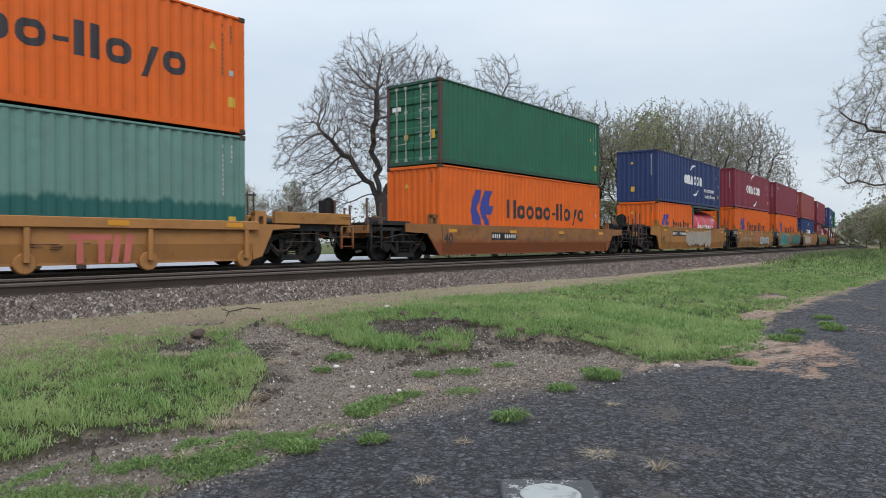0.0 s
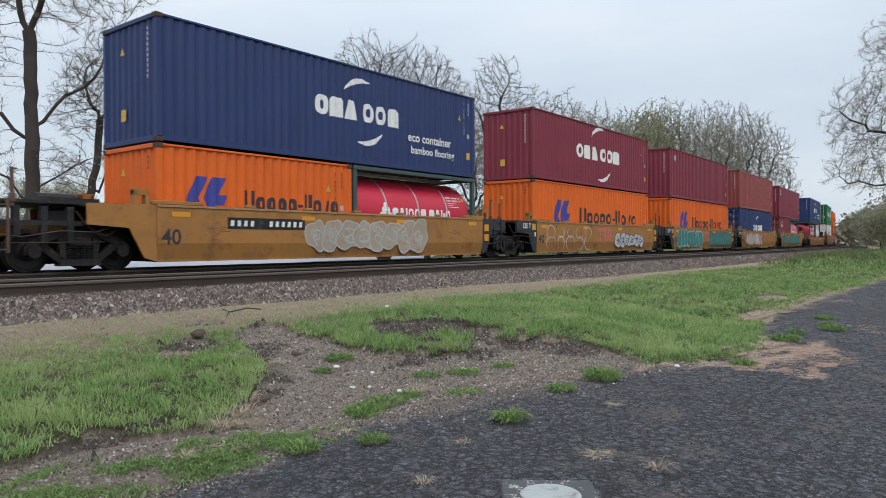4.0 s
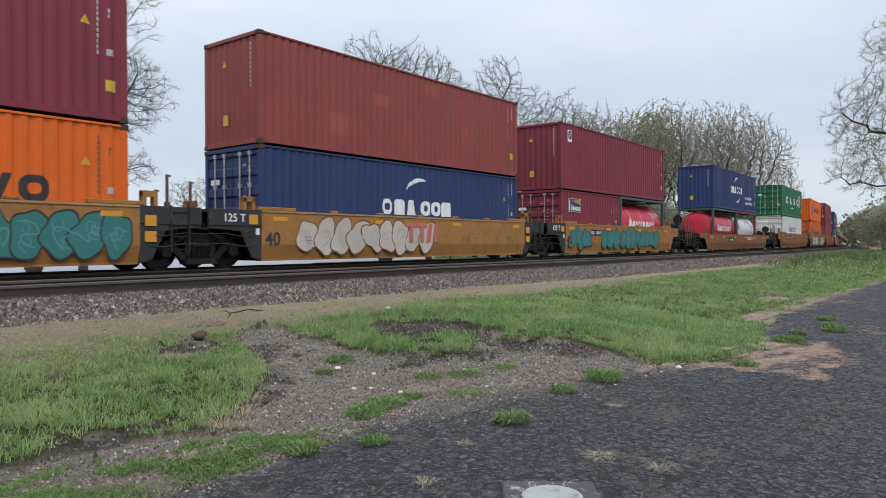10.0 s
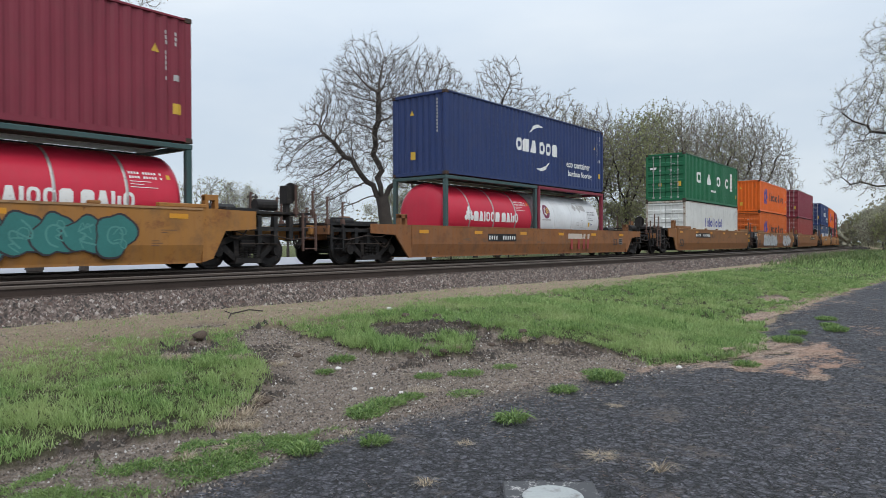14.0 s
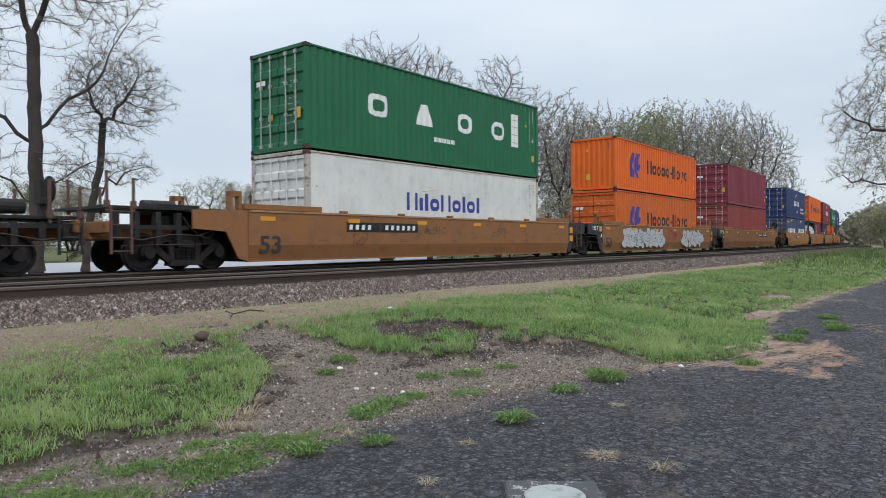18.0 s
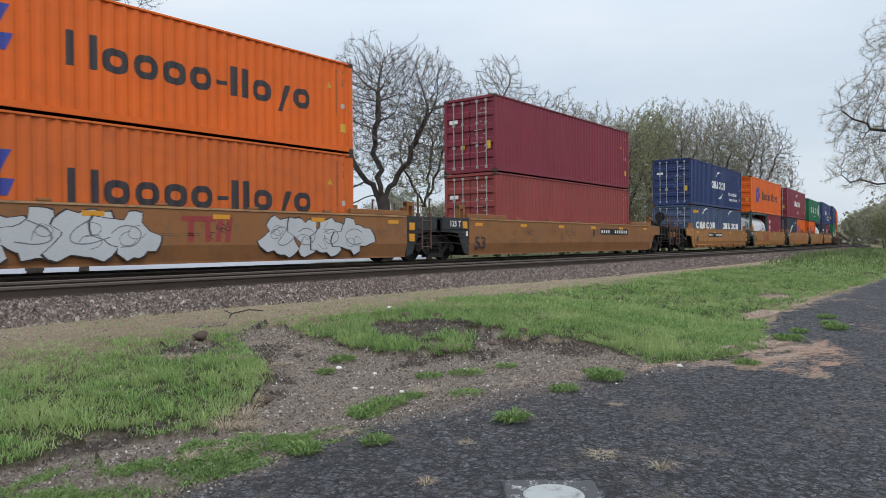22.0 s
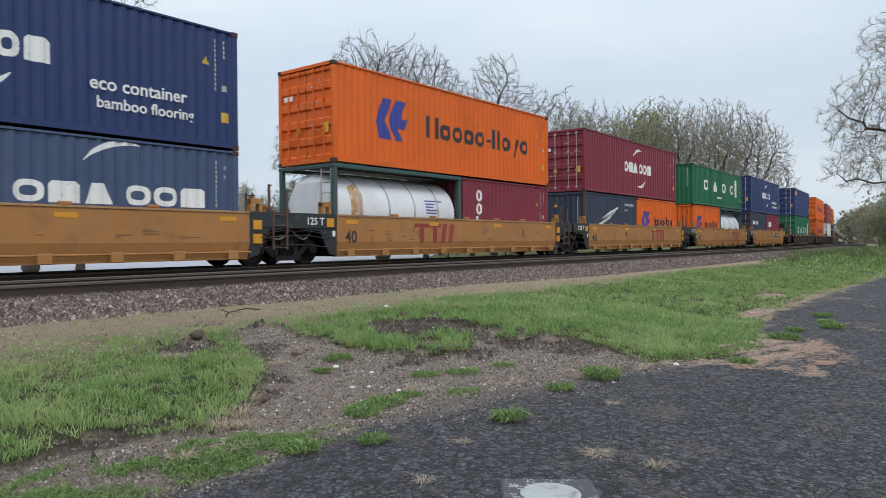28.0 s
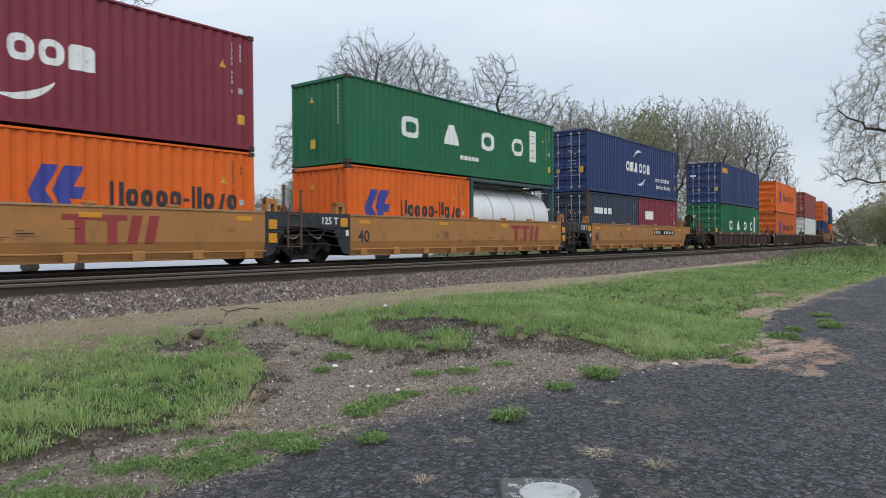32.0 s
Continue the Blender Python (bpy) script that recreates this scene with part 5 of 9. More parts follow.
        for sy in (-1, 1):
            # upright guides for the container's corner
            bm = bmesh.new()
            gx_ = x + sgn * 0.12
            top = zt + (0.42 if style == "long" else 0.3)
            for q in (0.0, 0.26):
                lo, hi = sorted((gx_ + sgn * q, gx_ + sgn * (q + 0.09)))
                box(bm, lo, hi, sy * 1.27 - 0.08, sy * 1.27 + 0.08, zt - 0.06, top)
            lo, hi = sorted((gx_, gx_ + sgn * 0.35))
            box(bm, lo, hi, sy * 1.27 - 0.08, sy * 1.27 + 0.08, top - 0.1, top + 0.03)
            part("container_guide", bm, m, car)
            if style in ("long", "plate"):
                ln = 2.4 if style == "long" else 1.1
                lo, hi = sorted((x + sgn * 0.1, x - sgn * ln))
                part("top_chord", bevelled(box(bmesh.new(), lo, hi, sy * 1.38 - 0.07, sy * 1.38 + 0.07, zt + 0.002, zt + (0.15 if style == "long" else 0.09)), 0.012), m, car)
        if kind in ("art", "end"):
            truck(car, tx)
        if kind == "art" or kind == "joint":
            if kind == "joint":
                ladder(car, x + sgn * 0.95, zt, M["post_rust"] if style != "plate" else M["black_steel"])
                posts(car, x + sgn * 1.0, zt, style)
            if weight and kind == "art":
                words(car, "125 T", 0.27, x - 1.12 if sgn < 0 else x + 0.2, -SILL_Y + 0.001, zt - 0.3, M["mark_white"], "white painted load rating")
                bm = bmesh.new()
                decal(bm, rect(x - 0.16, x - 0.05, zt - 0.62, zt - 0.46), -SILL_Y + 0.03)
                part("placard", bm, M["mark_white"], car, "small pale placard")
        else:
            ex = tx + sgn * 1.95
            bm = bmesh.new()
            lo, hi = sorted((tx, ex))
            box(bm, lo, hi, -0.55, 0.55, 0.72, 0.98)
            box(bm, ex - 0.12 if sgn > 0 else ex, ex if sgn > 0 else ex + 0.12, -1.35, 1.35, 0.86, 1.12)
            bevelled(bm, 0.02)
            part("end_sill", bm, m if style != "plate" else M["car_yellow"], car)
            bm = bmesh.new()
            lo, hi = sorted((x, ex))
            box(bm, lo, hi, -1.2, 1.2, zt - 0.06, zt)
            if style == "ribbed":
                beam_lo, beam_hi = sorted((tx - sgn * 0.8, ex - sgn * 0.08))
                part("end_beam", bevelled(box(bmesh.new(), beam_lo, beam_hi, -1.42, -1.28, zt + 0.03, zt + 0.34), 0.012), M["car_yellow"], car)
                part("end_beam", bevelled(box(bmesh.new(), beam_lo, beam_hi, 1.28, 1.42, zt + 0.03, zt + 0.34), 0.012), M["car_yellow"], car)
                box(bm, beam_lo, beam_hi, -1.26, -1.0, 0.9, zt + 0.03)
            part("end_platform", bm, M["black_steel"], car, "dark end platform")
            bm = bmesh.new()
            lo, hi = sorted((ex, ex + sgn * 0.34))
            box(bm, lo, hi, -0.14, 0.14, 0.74, 1.0)
            box(bm, hi - 0.1 if sgn > 0 else lo - 0.04, hi + 0.04 if sgn > 0 else lo + 0.1, -0.2, 0.17, 0.7, 1.04)
            bevelled(bm, 0.03)
            part("coupler", bm, M["cast"], car, "cast steel coupler")
            bm = bmesh.new()
            ring = [Vector((ex + sgn * (0.1 + 0.22 * k / 6), -0.35, 0.78 - 0.3 * math.sin(math.pi * k / 6))) for k in range(7)]
            pipe(bm, ring, 0.025)
            part("air_hose", bm, M["black_steel"], car, "black rubber hose")
            ladder(car, ex - sgn * 0.25, zt - 0.05, M["car_rust"] if style == "ribbed" else M["black_steel"] if style == "single" else M["post_rust"])
            posts(car, ex - sgn * 0.3, zt, style, brake=sgn > 0)
            bm = bmesh.new()
            box(bm, min(tx - 0.5, tx + 0.5), max(tx - 0.5, tx + 0.5), -0.9, -0.3, zt - 0.09, zt + 0.08)
            rod(bm, (tx - 0.35, 0.2, zt + 0.08), (tx + 0.45, 0.2, zt + 0.08), 0.16, 12)
            part("brake_gear", bm, M["black_steel"], car, "dark brake cylinder and boxes")
            bm = bmesh.new()
            for q in (0.25, 0.75, 1.25, 1.7):
                xx = tx + sgn * q
                box(bm, xx - 0.06, xx + 0.06, -1.25, -1.1, 0.62 + 0.1 * (q > 1), zt - 0.12)
            box(bm, min(tx, ex), max(tx, ex), -1.24, -1.16, 0.95, 1.05)
            part("side_bracing", bm, M["black_steel"], car, "dark braces under the end platform")
            bm = bmesh.new()
            pipe(bm, [Vector((tx - sgn * 0.6, -1.3, 0.95)), Vector((tx - sgn * 0.2, -1.36, 0.82)), Vector((tx + sgn * 0.5, -1.36, 0.84)), Vector((tx + sgn * 1.2, -1.33, 0.72)), Vector((ex, -1.3, 0.8))], 0.016)
            pipe(bm, [Vector((tx - sgn * 0.4, -1.32, 0.62)), Vector((ex - sgn * 0.3, -1.32, 0.6))], 0.012)
            part("brake_pipe", bm, M["rail_steel"], car, "thin rusty brake pipes")
    if style in ("long", "plate", "cord"):
        clip = mesh_of(bevelled(box(bmesh.new(), -0.13, 0.13, -SILL_Y + 0.01, -SILL_Y + 0.13, zt + 0.002, zt + 0.07), 0.015), "clip")
        for k in range(5):
            part("clip", clip, m, sill, at=Matrix.Translation((a + (b - a) * (0.2 + 0.15 * k), 0, 0)))
        edge = mesh_of(box(bmesh.new(), a + 0.02, b - 0.02, -SILL_Y - 0.022, -SILL_Y - 0.005, zt - 0.05, zt - 0.004), "top_edge")
        part("top_edge", edge, M["pale_edge"], sill, "pale top edge of the sill")
    # reflector bars
    bar = mesh_of_bar()
    n = 4 if b - a < 14 else 6
    for k in range(n):
        part("reflector", bar, M["mark_amber"], sill, "amber reflector strip", at=Matrix.Translation((a + 0.35 + (b - a - 1.2) * k / (n - 1), -SILL_Y - (0.104 if style in ("ribbed", "dark") else 0.003), zt - 0.26 if style not in ("ribbed", "dark") else zt - 0.1)))
    if number:
        words(car, number, 0.58 if number == "53" else 0.48, a + (0.3 if number == "53" else 0.3 if style == "cord" else 0.1), -SILL_Y - 0.004, zb + (0.24 if number == "53" else 0.4), M["mark_dark"], "dark painted number", 1.25 if number == "53" else 1.0)
    return car, sill, a, b


def mesh_of_bar():
    if "bar" not in MESH:
        MESH["bar"] = mesh_of(box(bmesh.new(), 0, 0.46, -0.004, 0, 0, 0.11), "reflector")
    return MESH["bar"]


def ladder(car, x, zt, m):
    bm = bmesh.new()
    for dx in (-0.22, 0.22):
        box(bm, x + dx - 0.025, x + dx + 0.025, -1.47, -1.42, 0.42, zt + 0.02)
    for k in range(4):
        rod(bm, (x - 0.22, -1.46, 0.48 + 0.28 * k), (x + 0.22, -1.46, 0.48 + 0.28 * k), 0.014, 5)
    part("ladder", bm, m, car, "steel rung ladder")


def posts(car, x, zt, style, brake=False):
    for dx, yy, hgt in ((-0.28, -1.3, 0.72), (0.3, -1.3, 0.6), (-0.1, 0.9, 0.66), (0.35, 0.3, 0.5)):
        bm = bmesh.new()
        rod(bm, (x + dx, yy, zt - 0.14), (x + dx, yy, zt + hgt), 0.034, 6)
        rod(bm, (x + dx, yy, zt + hgt - 0.03), (x + dx + 0.09, yy, zt + hgt - 0.03), 0.02, 6)
        box(bm, x + dx - 0.05, x + dx + 0.05, yy - 0.05, yy + 0.05, zt - 0.05, zt + 0.1)
        part("grab_post", bm, M["post_rust"], car, "upright steel grab post")
    if brake:
        bm = bmesh.new()
        lathe(bm, [(0.24, -0.02), (0.27, -0.025), (0.28, 0.0), (0.27, 0.025), (0.24, 0.02)], 18, "X")
        rod(bm, (0, -0.25, 0), (0, 0.25, 0), 0.018, 5)
        rod(bm, (0, 0, -0.25), (0, 0, 0.25), 0.018, 5)
        box(bm, -0.24, -0.03, -0.15, 0.15, -0.3, 0.18)
        box(bm, -0.2, -0.08, -0.08, 0.08, -0.75, -0.3)
        rod(bm, (-1.1, 0.1, -0.36), (-0.45, 0.1, -0.36), 0.15, 12)
        part("brake_wheel", bm, M["cast"], car, "iron brake wheel and housing", at=Matrix.Translation((x - 0.1, -0.85, zt + 0.55)))


def sill_marks(sill, a, zb, zt, kind, rng_seed, x0=None, span=None, proud=0.0):
    """Painted things on a sill: number panel bars, big three-bar emblem, spray-paint pieces."""
    y = -SILL_Y - proud
    rng = random.Random(rng_seed)
    host = sill.parent
    if kind == "panel":
        bm = bmesh.new()
        decal(bm, rect(x0, x0 + span, zt - 0.52, zt - 0.24), y)
        plate = part("number_panel", bm, M["black_steel"], host, "black panel with white characters")
        bm = bmesh.new()
        k = span / 12.5
        for i in range(12):
            if i in (4, 5):
                continue
            xx = x0 + (i + 0.4) * k
            decal(bm, [(xx, zt - 0.45), (xx + k * 0.5, zt - 0.45), (xx + k * 0.58, zt - 0.31), (xx + k * 0.08, zt - 0.31)], y - 0.004)
        tagged(part("lettering", bm, M["mark_white"], plate, "row of white painted characters"), kind="stuff")
    elif kind == "emblem":
        bm = bmesh.new()
        h = 0.6
        k = span / 2.4
        decal(bm, rect(x0, x0 + k * 1.5, zt - 0.32, zt - 0.2), y)
        for q in (0.28, 1.02):
            decal(bm, rect(x0 + q * k, x0 + (q + 0.24) * k, zt - 0.2 - h, zt - 0.325), y)
        for q in (1.62, 2.06):
            decal(bm, [(x0 + q * k, zt - 0.2), (x0 + (q + 0.26) * k, zt - 0.2), (x0 + (q + 0.12) * k, zt - 0.2 - h), (x0 + (q - 0.14) * k, zt - 0.2 - h)], y)
        part("emblem", bm, M["mark_red" if rng_seed % 2 else "mark_pink"], host, "red painted three-part emblem")
    elif kind == "print":
        bm = bmesh.new()
        for i in range(14):
            xx = x0 + rng.uniform(0, span)
            zz = zb + rng.uniform(0.45, zt - zb - 0.4)
            for k in range(rng.randint(1, 3)):
                decal(bm, rect(xx, xx + rng.uniform(0.1, 0.42), zz - 0.05 * k, zz - 0.05 * k + 0.018), y)
        tagged(part("small_print", bm, M["mark_faint"], host, "scattered small dark stencilling"), kind="stuff")
    else:
        fill, line, edge, back = {"teal": ("mark_teal", "mark_teal_pale", "mark_dark", None), "aqua": ("mark_teal", "mark_teal_pale", "mark_aqua", "mark_aqua"), "silver": ("mark_silver", "mark_dark", "mark_dark", None), "white": ("mark_faded", "mark_dim", "mark_faint", None), "chrome": ("mark_silver", "mark_slate", "mark_dark", None), "grey": ("mark_grey", "mark_dim", "mark_dim", None)}[kind]
        n = max(3, round(span / (0.85 if kind == "chrome" else 0.6)))
        h = (zt - zb) * 0.86
        cz = (zb + zt) / 2
        w = span / n
        for i in range(n):
            edges, fills, lines = bmesh.new(), bmesh.new(), bmesh.new()
            cx = x0 + w * (i + 0.5)
            rx, rz = w * rng.uniform(0.55, 0.72), h * rng.uniform(0.38, 0.46)
            jag = 0.0
            if kind == "chrome":
                rx, rz, jag = rx * 1.15, h * 0.47, 0.16
            ph, skew = rng.uniform(0, 6), rng.uniform(-0.25, 0.25)
            blob = []
            for k in range(30):
                t = 2 * math.pi * k / 30
                q = 1 + 0.13 * math.sin(2 * t + ph) + 0.10 * math.sin(3 * t + ph * 2) + 0.07 * math.sin(5 * t + ph * 3) + jag * math.copysign(1, math.sin(4 * t + ph))
                blob.append((cx + rx * q * math.cos(t) + skew * rz * math.sin(t), cz + rz * q * math.sin(t)))

            def hold(z):
                return min(zt - 0.06, max(zb + 0.05, z))
            grow_by = 1.2 if back else 1.06 if kind == "chrome" else 1.1
            decal(edges, [(cx + (x - cx) * grow_by, min(zt - 0.04, max(zb + 0.03, cz + (z - cz) * grow_by))) for x, z in blob], y, lift=0.003 + 0.0008 * i)
            decal(fills, [(x, hold(z)) for x, z in blob], y, lift=0.0034 + 0.0008 * i)
            base = 0.0038 + 0.0008 * n
            for j in range(3):
                turn, flip = rng.uniform(0, 6.28), rng.choice((-1, 1))
                k = 0.5 if j else 0.8
                ox, oz = (cx, cz) if j == 0 else (cx + rng.uniform(-0.4, 0.4) * rx, cz + rng.uniform(-0.45, 0.45) * rz)
                pts = []
                for u, v in rng.choice(STROKES):
                    u, v = (u - 0.5) * flip, v - 0.5
                    pts.append((ox + k * 1.3 * rx * (u * math.cos(turn) - v * math.sin(turn)), oz + k * 1.3 * rz * (u * math.sin(turn) + v * math.cos(turn))))
                ribbon(lines, smooth_line(pts, 2), (0.04 if j == 0 else 0.026) * (0.6 if kind == "chrome" else 1), y, base + 0.0004 * j, zb + 0.08, zt - 0.09)
            piece = part("graffiti", edges, M[edge], host, "pale ground of a spray-painted form" if back else "outline of a spray-painted form")
            part("graffiti_fill", fills, M[fill], piece, "bulging spray-painted form")
            tagged(part("graffiti_line", lines, M[line], piece, "curling sprayed strokes"), kind="stuff")


# loose curling strokes in a unit square, no letters
STROKES = [[(0.9, 0.9), (0.3, 1.0), (0.05, 0.7), (0.5, 0.5), (0.95, 0.3), (0.6, 0.0), (0.05, 0.1)],
           [(0.95, 0.85), (0.5, 1.0), (0.05, 0.7), (0.05, 0.3), (0.5, 0.0), (0.95, 0.2)],
           [(0.05, 0.0), (0.1, 0.6), (0.45, 1.0), (0.9, 0.75), (0.75, 0.45), (0.4, 0.4)],
           [(0.05, 1.0), (0.15, 0.3), (0.5, 0.0), (0.85, 0.35), (0.95, 1.0)],
           [(0.0, 0.1), (0.3, 0.95), (0.5, 0.35), (0.75, 0.95), (1.0, 0.05)],
           [(0.9, 1.0), (0.1, 0.85), (0.75, 0.5), (0.1, 0.3), (0.95, 0.0)],
           [(0.5, 0.95), (0.1, 0.7), (0.1, 0.3), (0.5, 0.05), (0.9, 0.3), (0.9, 0.65), (0.62, 0.85)]]


def smooth_line(pts, times):
    """A rounder line through about the same points."""
    for _ in range(2):
        out = [pts[0]]
        for (ax, az), (bx, bz) in zip(pts, pts[1:]):
            out += [(ax * 0.75 + bx * 0.25, az * 0.75 + bz * 0.25), (ax * 0.25 + bx * 0.75, az * 0.25 + bz * 0.75)]
        pts = out + [pts[-1]]
    return pts


def ribbon(bm, pts, w, y, lift, lo, hi):
    """A band of even width along a line, with rounded ends, kept between two heights."""
    def at(x, z):
        return bm.verts.new((x, y - lift, min(hi, max(lo, z))))
    rows = []
    n = len(pts)
    for i, (x, z) in enumerate(pts):
        ax, az = pts[max(0, i - 1)]
        bx, bz = pts[min(n - 1, i + 1)]
        d = math.hypot(bx - ax, bz - az) or 1e-6
        ux, uz = (bx - ax) / d, (bz - az) / d
        if i == 0:
            for k, f in ((0.42, 0.45), (0.25, 0.85)):
                rows.append((at(x - ux * w * k - uz * w / 2 * f, z - uz * w * k + ux * w / 2 * f), at(x - ux * w * k + uz * w / 2 * f, z - uz * w * k - ux * w / 2 * f)))
        rows.append((at(x - uz * w / 2, z + ux * w / 2), at(x + uz * w / 2, z - ux * w / 2)))
        if i == n - 1:
            for k, f in ((0.25, 0.85), (0.42, 0.45)):
                rows.append((at(x + ux * w * k - uz * w / 2 * f, z + uz * w * k + ux * w / 2 * f), at(x + ux * w * k + uz * w / 2 * f, z + uz * w * k - ux * w / 2 * f)))
    for (a, b), (c, d) in zip(rows, rows[1:]):
        bm.faces.new((a, b, d, c))


def tags(sill, x0, span, zb, zt, seed, count):
    """Thin dark scribbles of a marker or a spray can, and stencilled blocks."""
    rng = random.Random(seed)
    for i in range(count):
        bm = bmesh.new()
        x = x0 + span * (i + rng.random() * 0.7) / count
        z = zb + (zt - zb) * rng.uniform(0.45, 0.72)
        k = rng.uniform(0.14, 0.24)
        for j in range(rng.randint(3, 6)):
            fl, tn = rng.choice((-1, 1)), rng.uniform(-1.5, 1.5)
            pts = [(x + k * (j * 0.7 + fl * (u * math.cos(tn) - v * math.sin(tn))), z + k * (u * math.sin(tn) + v * math.cos(tn) - 0.4) * rng.uniform(0.8, 1.3)) for u, v in rng.choice(STROKES)]
            ribbon(bm, smooth_line(pts, 2), 0.017, -SILL_Y, 0.0045 + 0.0004 * j, zb + 0.05, zt - 0.08)
        tagged(part("sprayed_tag", bm, M["mark_faint" if i % 2 else "mark_dark"], sill.parent, "thin scribbled tag"), kind="stuff")


def sill_outline(sill, x0, x1, zb, zt, seed):
    """Loose white sprayed loops along a sill."""
    rng = random.Random(seed)
    n = 5
    y = -SILL_Y
    for i in range(n):
        cx = x0 + (x1 - x0) * (i + 0.5) / n
        for k in range(2):
            rx, rz = (x1 - x0) / n * rng.uniform(0.28, 0.5), (zt - zb) * rng.uniform(0.18, 0.3)
            cz = zb + (zt - zb) * (0.3 if k else 0.7)
            a0 = rng.uniform(0, 360)
            bm = bmesh.new()
            for q in arc_band(cx, cz, rx, a0, a0 + rng.uniform(220, 340), 0.05, 20, rz / rx):
                decal(bm, [(min(max(u, x0), x1), min(max(w, zb), zt)) for u, w in q], y, lift=0.006)
            bmesh.ops.remove_doubles(bm, verts=bm.verts, dist=0.0006)
            part("graffiti", bm, M["mark_faded"], sill.parent, "thin white sprayed loop")


# ---------------------------------------------------------------- the train, from its head
CONE = 0.024
HC, STD, L40, L20 = 2.896, 2.591, 12.192, 6.058


def hull(s, z, colour, label, **k):
    return container(s, z, colour, label=label, **k)


def eco_words(c, length, h, y=-W2 + 0.015):
    words(c, "eco container", 0.40, 8.55, y, 0.96, M["mark_white"], "white words")
    words(c, "bamboo flooring", 0.34, 8.69, y, 0.58, M["mark_white"], "white words")


# A: tall orange over weathered teal, ribbed car
hull(-120.8, 0.36 + HC + CONE, "orange", "bright orange container with dark wordmark on a teal one", marks=orange_marks())
hull(-120.8, 0.36, "teal", "faded teal container with pale streaked wear in a ribbed well car")
car, sill, a, b = well_car(-124.0, -108.55, 0.15, 1.06, "car_tan", ("end", "end"), "tan ribbed well car carrying an orange and a teal container", "ribbed", "")
sill_marks(sill, a, 0.1, 0.98, "emblem", 4, a + 3.2 + 7.8, 1.4)
sill_marks(sill, a, 0.1, 0.98, "print", 4, b - 9, 6)

# B: green over orange, single rusty car
hull(-100.8, 0.35 + HC + CONE, "dull_green", "plain green container, door end forward, stacked on an orange one", end="door")
hull(-100.8, 0.35, "orange", "orange container with blue emblem in a rusty well car", marks=orange_marks())
car, sill, a, b = well_car(-101.0, -88.4, 0.16, 1.19, "car_rust", ("end", "end"), "rusty brown single well car with number forty", "single")
sill_marks(sill, a, 0.16, 1.19, "panel", 5, a + 2.9, 1.7)
sill_marks(sill, a, 0.16, 1.19, "print", 6, a + 5, 6)
tags(sill, a + 5.0, 3.4, 0.16, 1.19, 99, 3)

# C: five wells joined over shared trucks, sprayed all along
C = (-81.09, -64.88, -49.22, -33.60, -17.88)
c = hull(C[0], 0.27 + STD + CONE, "navy", "navy blue container with white block letters and crescents", marks=swoosh_marks(4.7, 1.29, 0.56, 3.42))
eco_words(c, L40, HC)
hull(C[0], 0.27, "orange", "short orange container with blue emblem and dark wordmark", length=L20, h=STD, marks=orange_marks(L20, STD))
tank_container(C[0] + 6.13, 0.27, "tank_red", "bright red tank in a steel frame with white wordmark blocks")
hull(C[1], 0.27 + HC + CONE, "maroon", "maroon container with white block letters and crescents", marks=swoosh_marks(3.9, 1.24, 0.62, 4.55))
hull(C[1], 0.27, "orange", "orange container with blue emblem in a sprayed well car", marks=orange_marks())
c = hull(C[2], 0.28 + HC + CONE, "maroon", "plain maroon container with a small round blue sticker")
part("sticker", (lambda bm: (decal(bm, ellipse(0.85, 2.35, 0.17, 0.17), -W2 + 0.016), bm)[1])(bmesh.new()), M["mark_aqua"], c, "round blue sticker")
hull(C[2], 0.28, "orange", "orange container with blue emblem in a sprayed well car", marks=orange_marks())
hull(C[3], 0.26 + HC + CONE, "rust_red", "faded rust red container with patched side", marks=[("patch", "rust_patch", [rect(x0, x1, z0, z1)], "repainted lighter red patch") for x0, x1, z0, z1 in ((6.55, 7.35, 2.3, 2.66), (2.4, 3.1, 0.5, 1.15), (8.6, 9.0, 1.1, 1.5), (4.2, 4.9, 1.6, 1.95))])
hull(C[3], 0.26, "navy", "navy blue container, door end forward, white block letters", end="door", marks=swoosh_marks(4.55, 1.25, 0.48, 3.43))
hull(C[4], 0.33 + STD + CONE, "maroon", "dark red container with a small blue badge over a tank", marks=[("badge", "mark_white", [rounded(0.62, 1.08, 2.1, 2.62, 0.05)], "pale edge of a badge"), ("badge", "mark_blue", [rounded(0.66, 1.04, 2.22, 2.58, 0.04)], "blue badge with a yellow bar"), ("badge", "mark_yellow", [[(0.76, 2.3), (0.84, 2.28), (0.96, 2.52), (0.88, 2.52)]], "yellow slanted bar")])
c = hull(C[4], 0.33, "maroon", "short maroon container with a dark blue and yellow sign", length=L20, h=STD, end="door")
SX, SZ = 0.63, 1.64
bm = bmesh.new()
decal(bm, rect(SX, SX + 1.21, SZ, SZ + 0.61), -W2 + 0.014)
board = part("sign_panel", bm, M["mark_dim"], c, "pale edge of the sign")
bm = bmesh.new()
decal(bm, rect(SX + 0.03, SX + 1.18, SZ + 0.03, SZ + 0.58), -W2 + 0.011)
part("sign_field", bm, M["dark_blue"], board, "dark blue sign field")
for k in range(4):
    bm = bmesh.new()
    z = SZ + 0.54 - 0.06 * k
    decal(bm, [(SX + 0.3, SZ + 0.50), (SX + 1.16, z - 0.02), (SX + 1.16, z + 0.02)], -W2 + 0.008 - 0.0006 * k)
    part("sign_ray", bm, M["mark_yellow"], board, "yellow ray")
bm = bmesh.new()
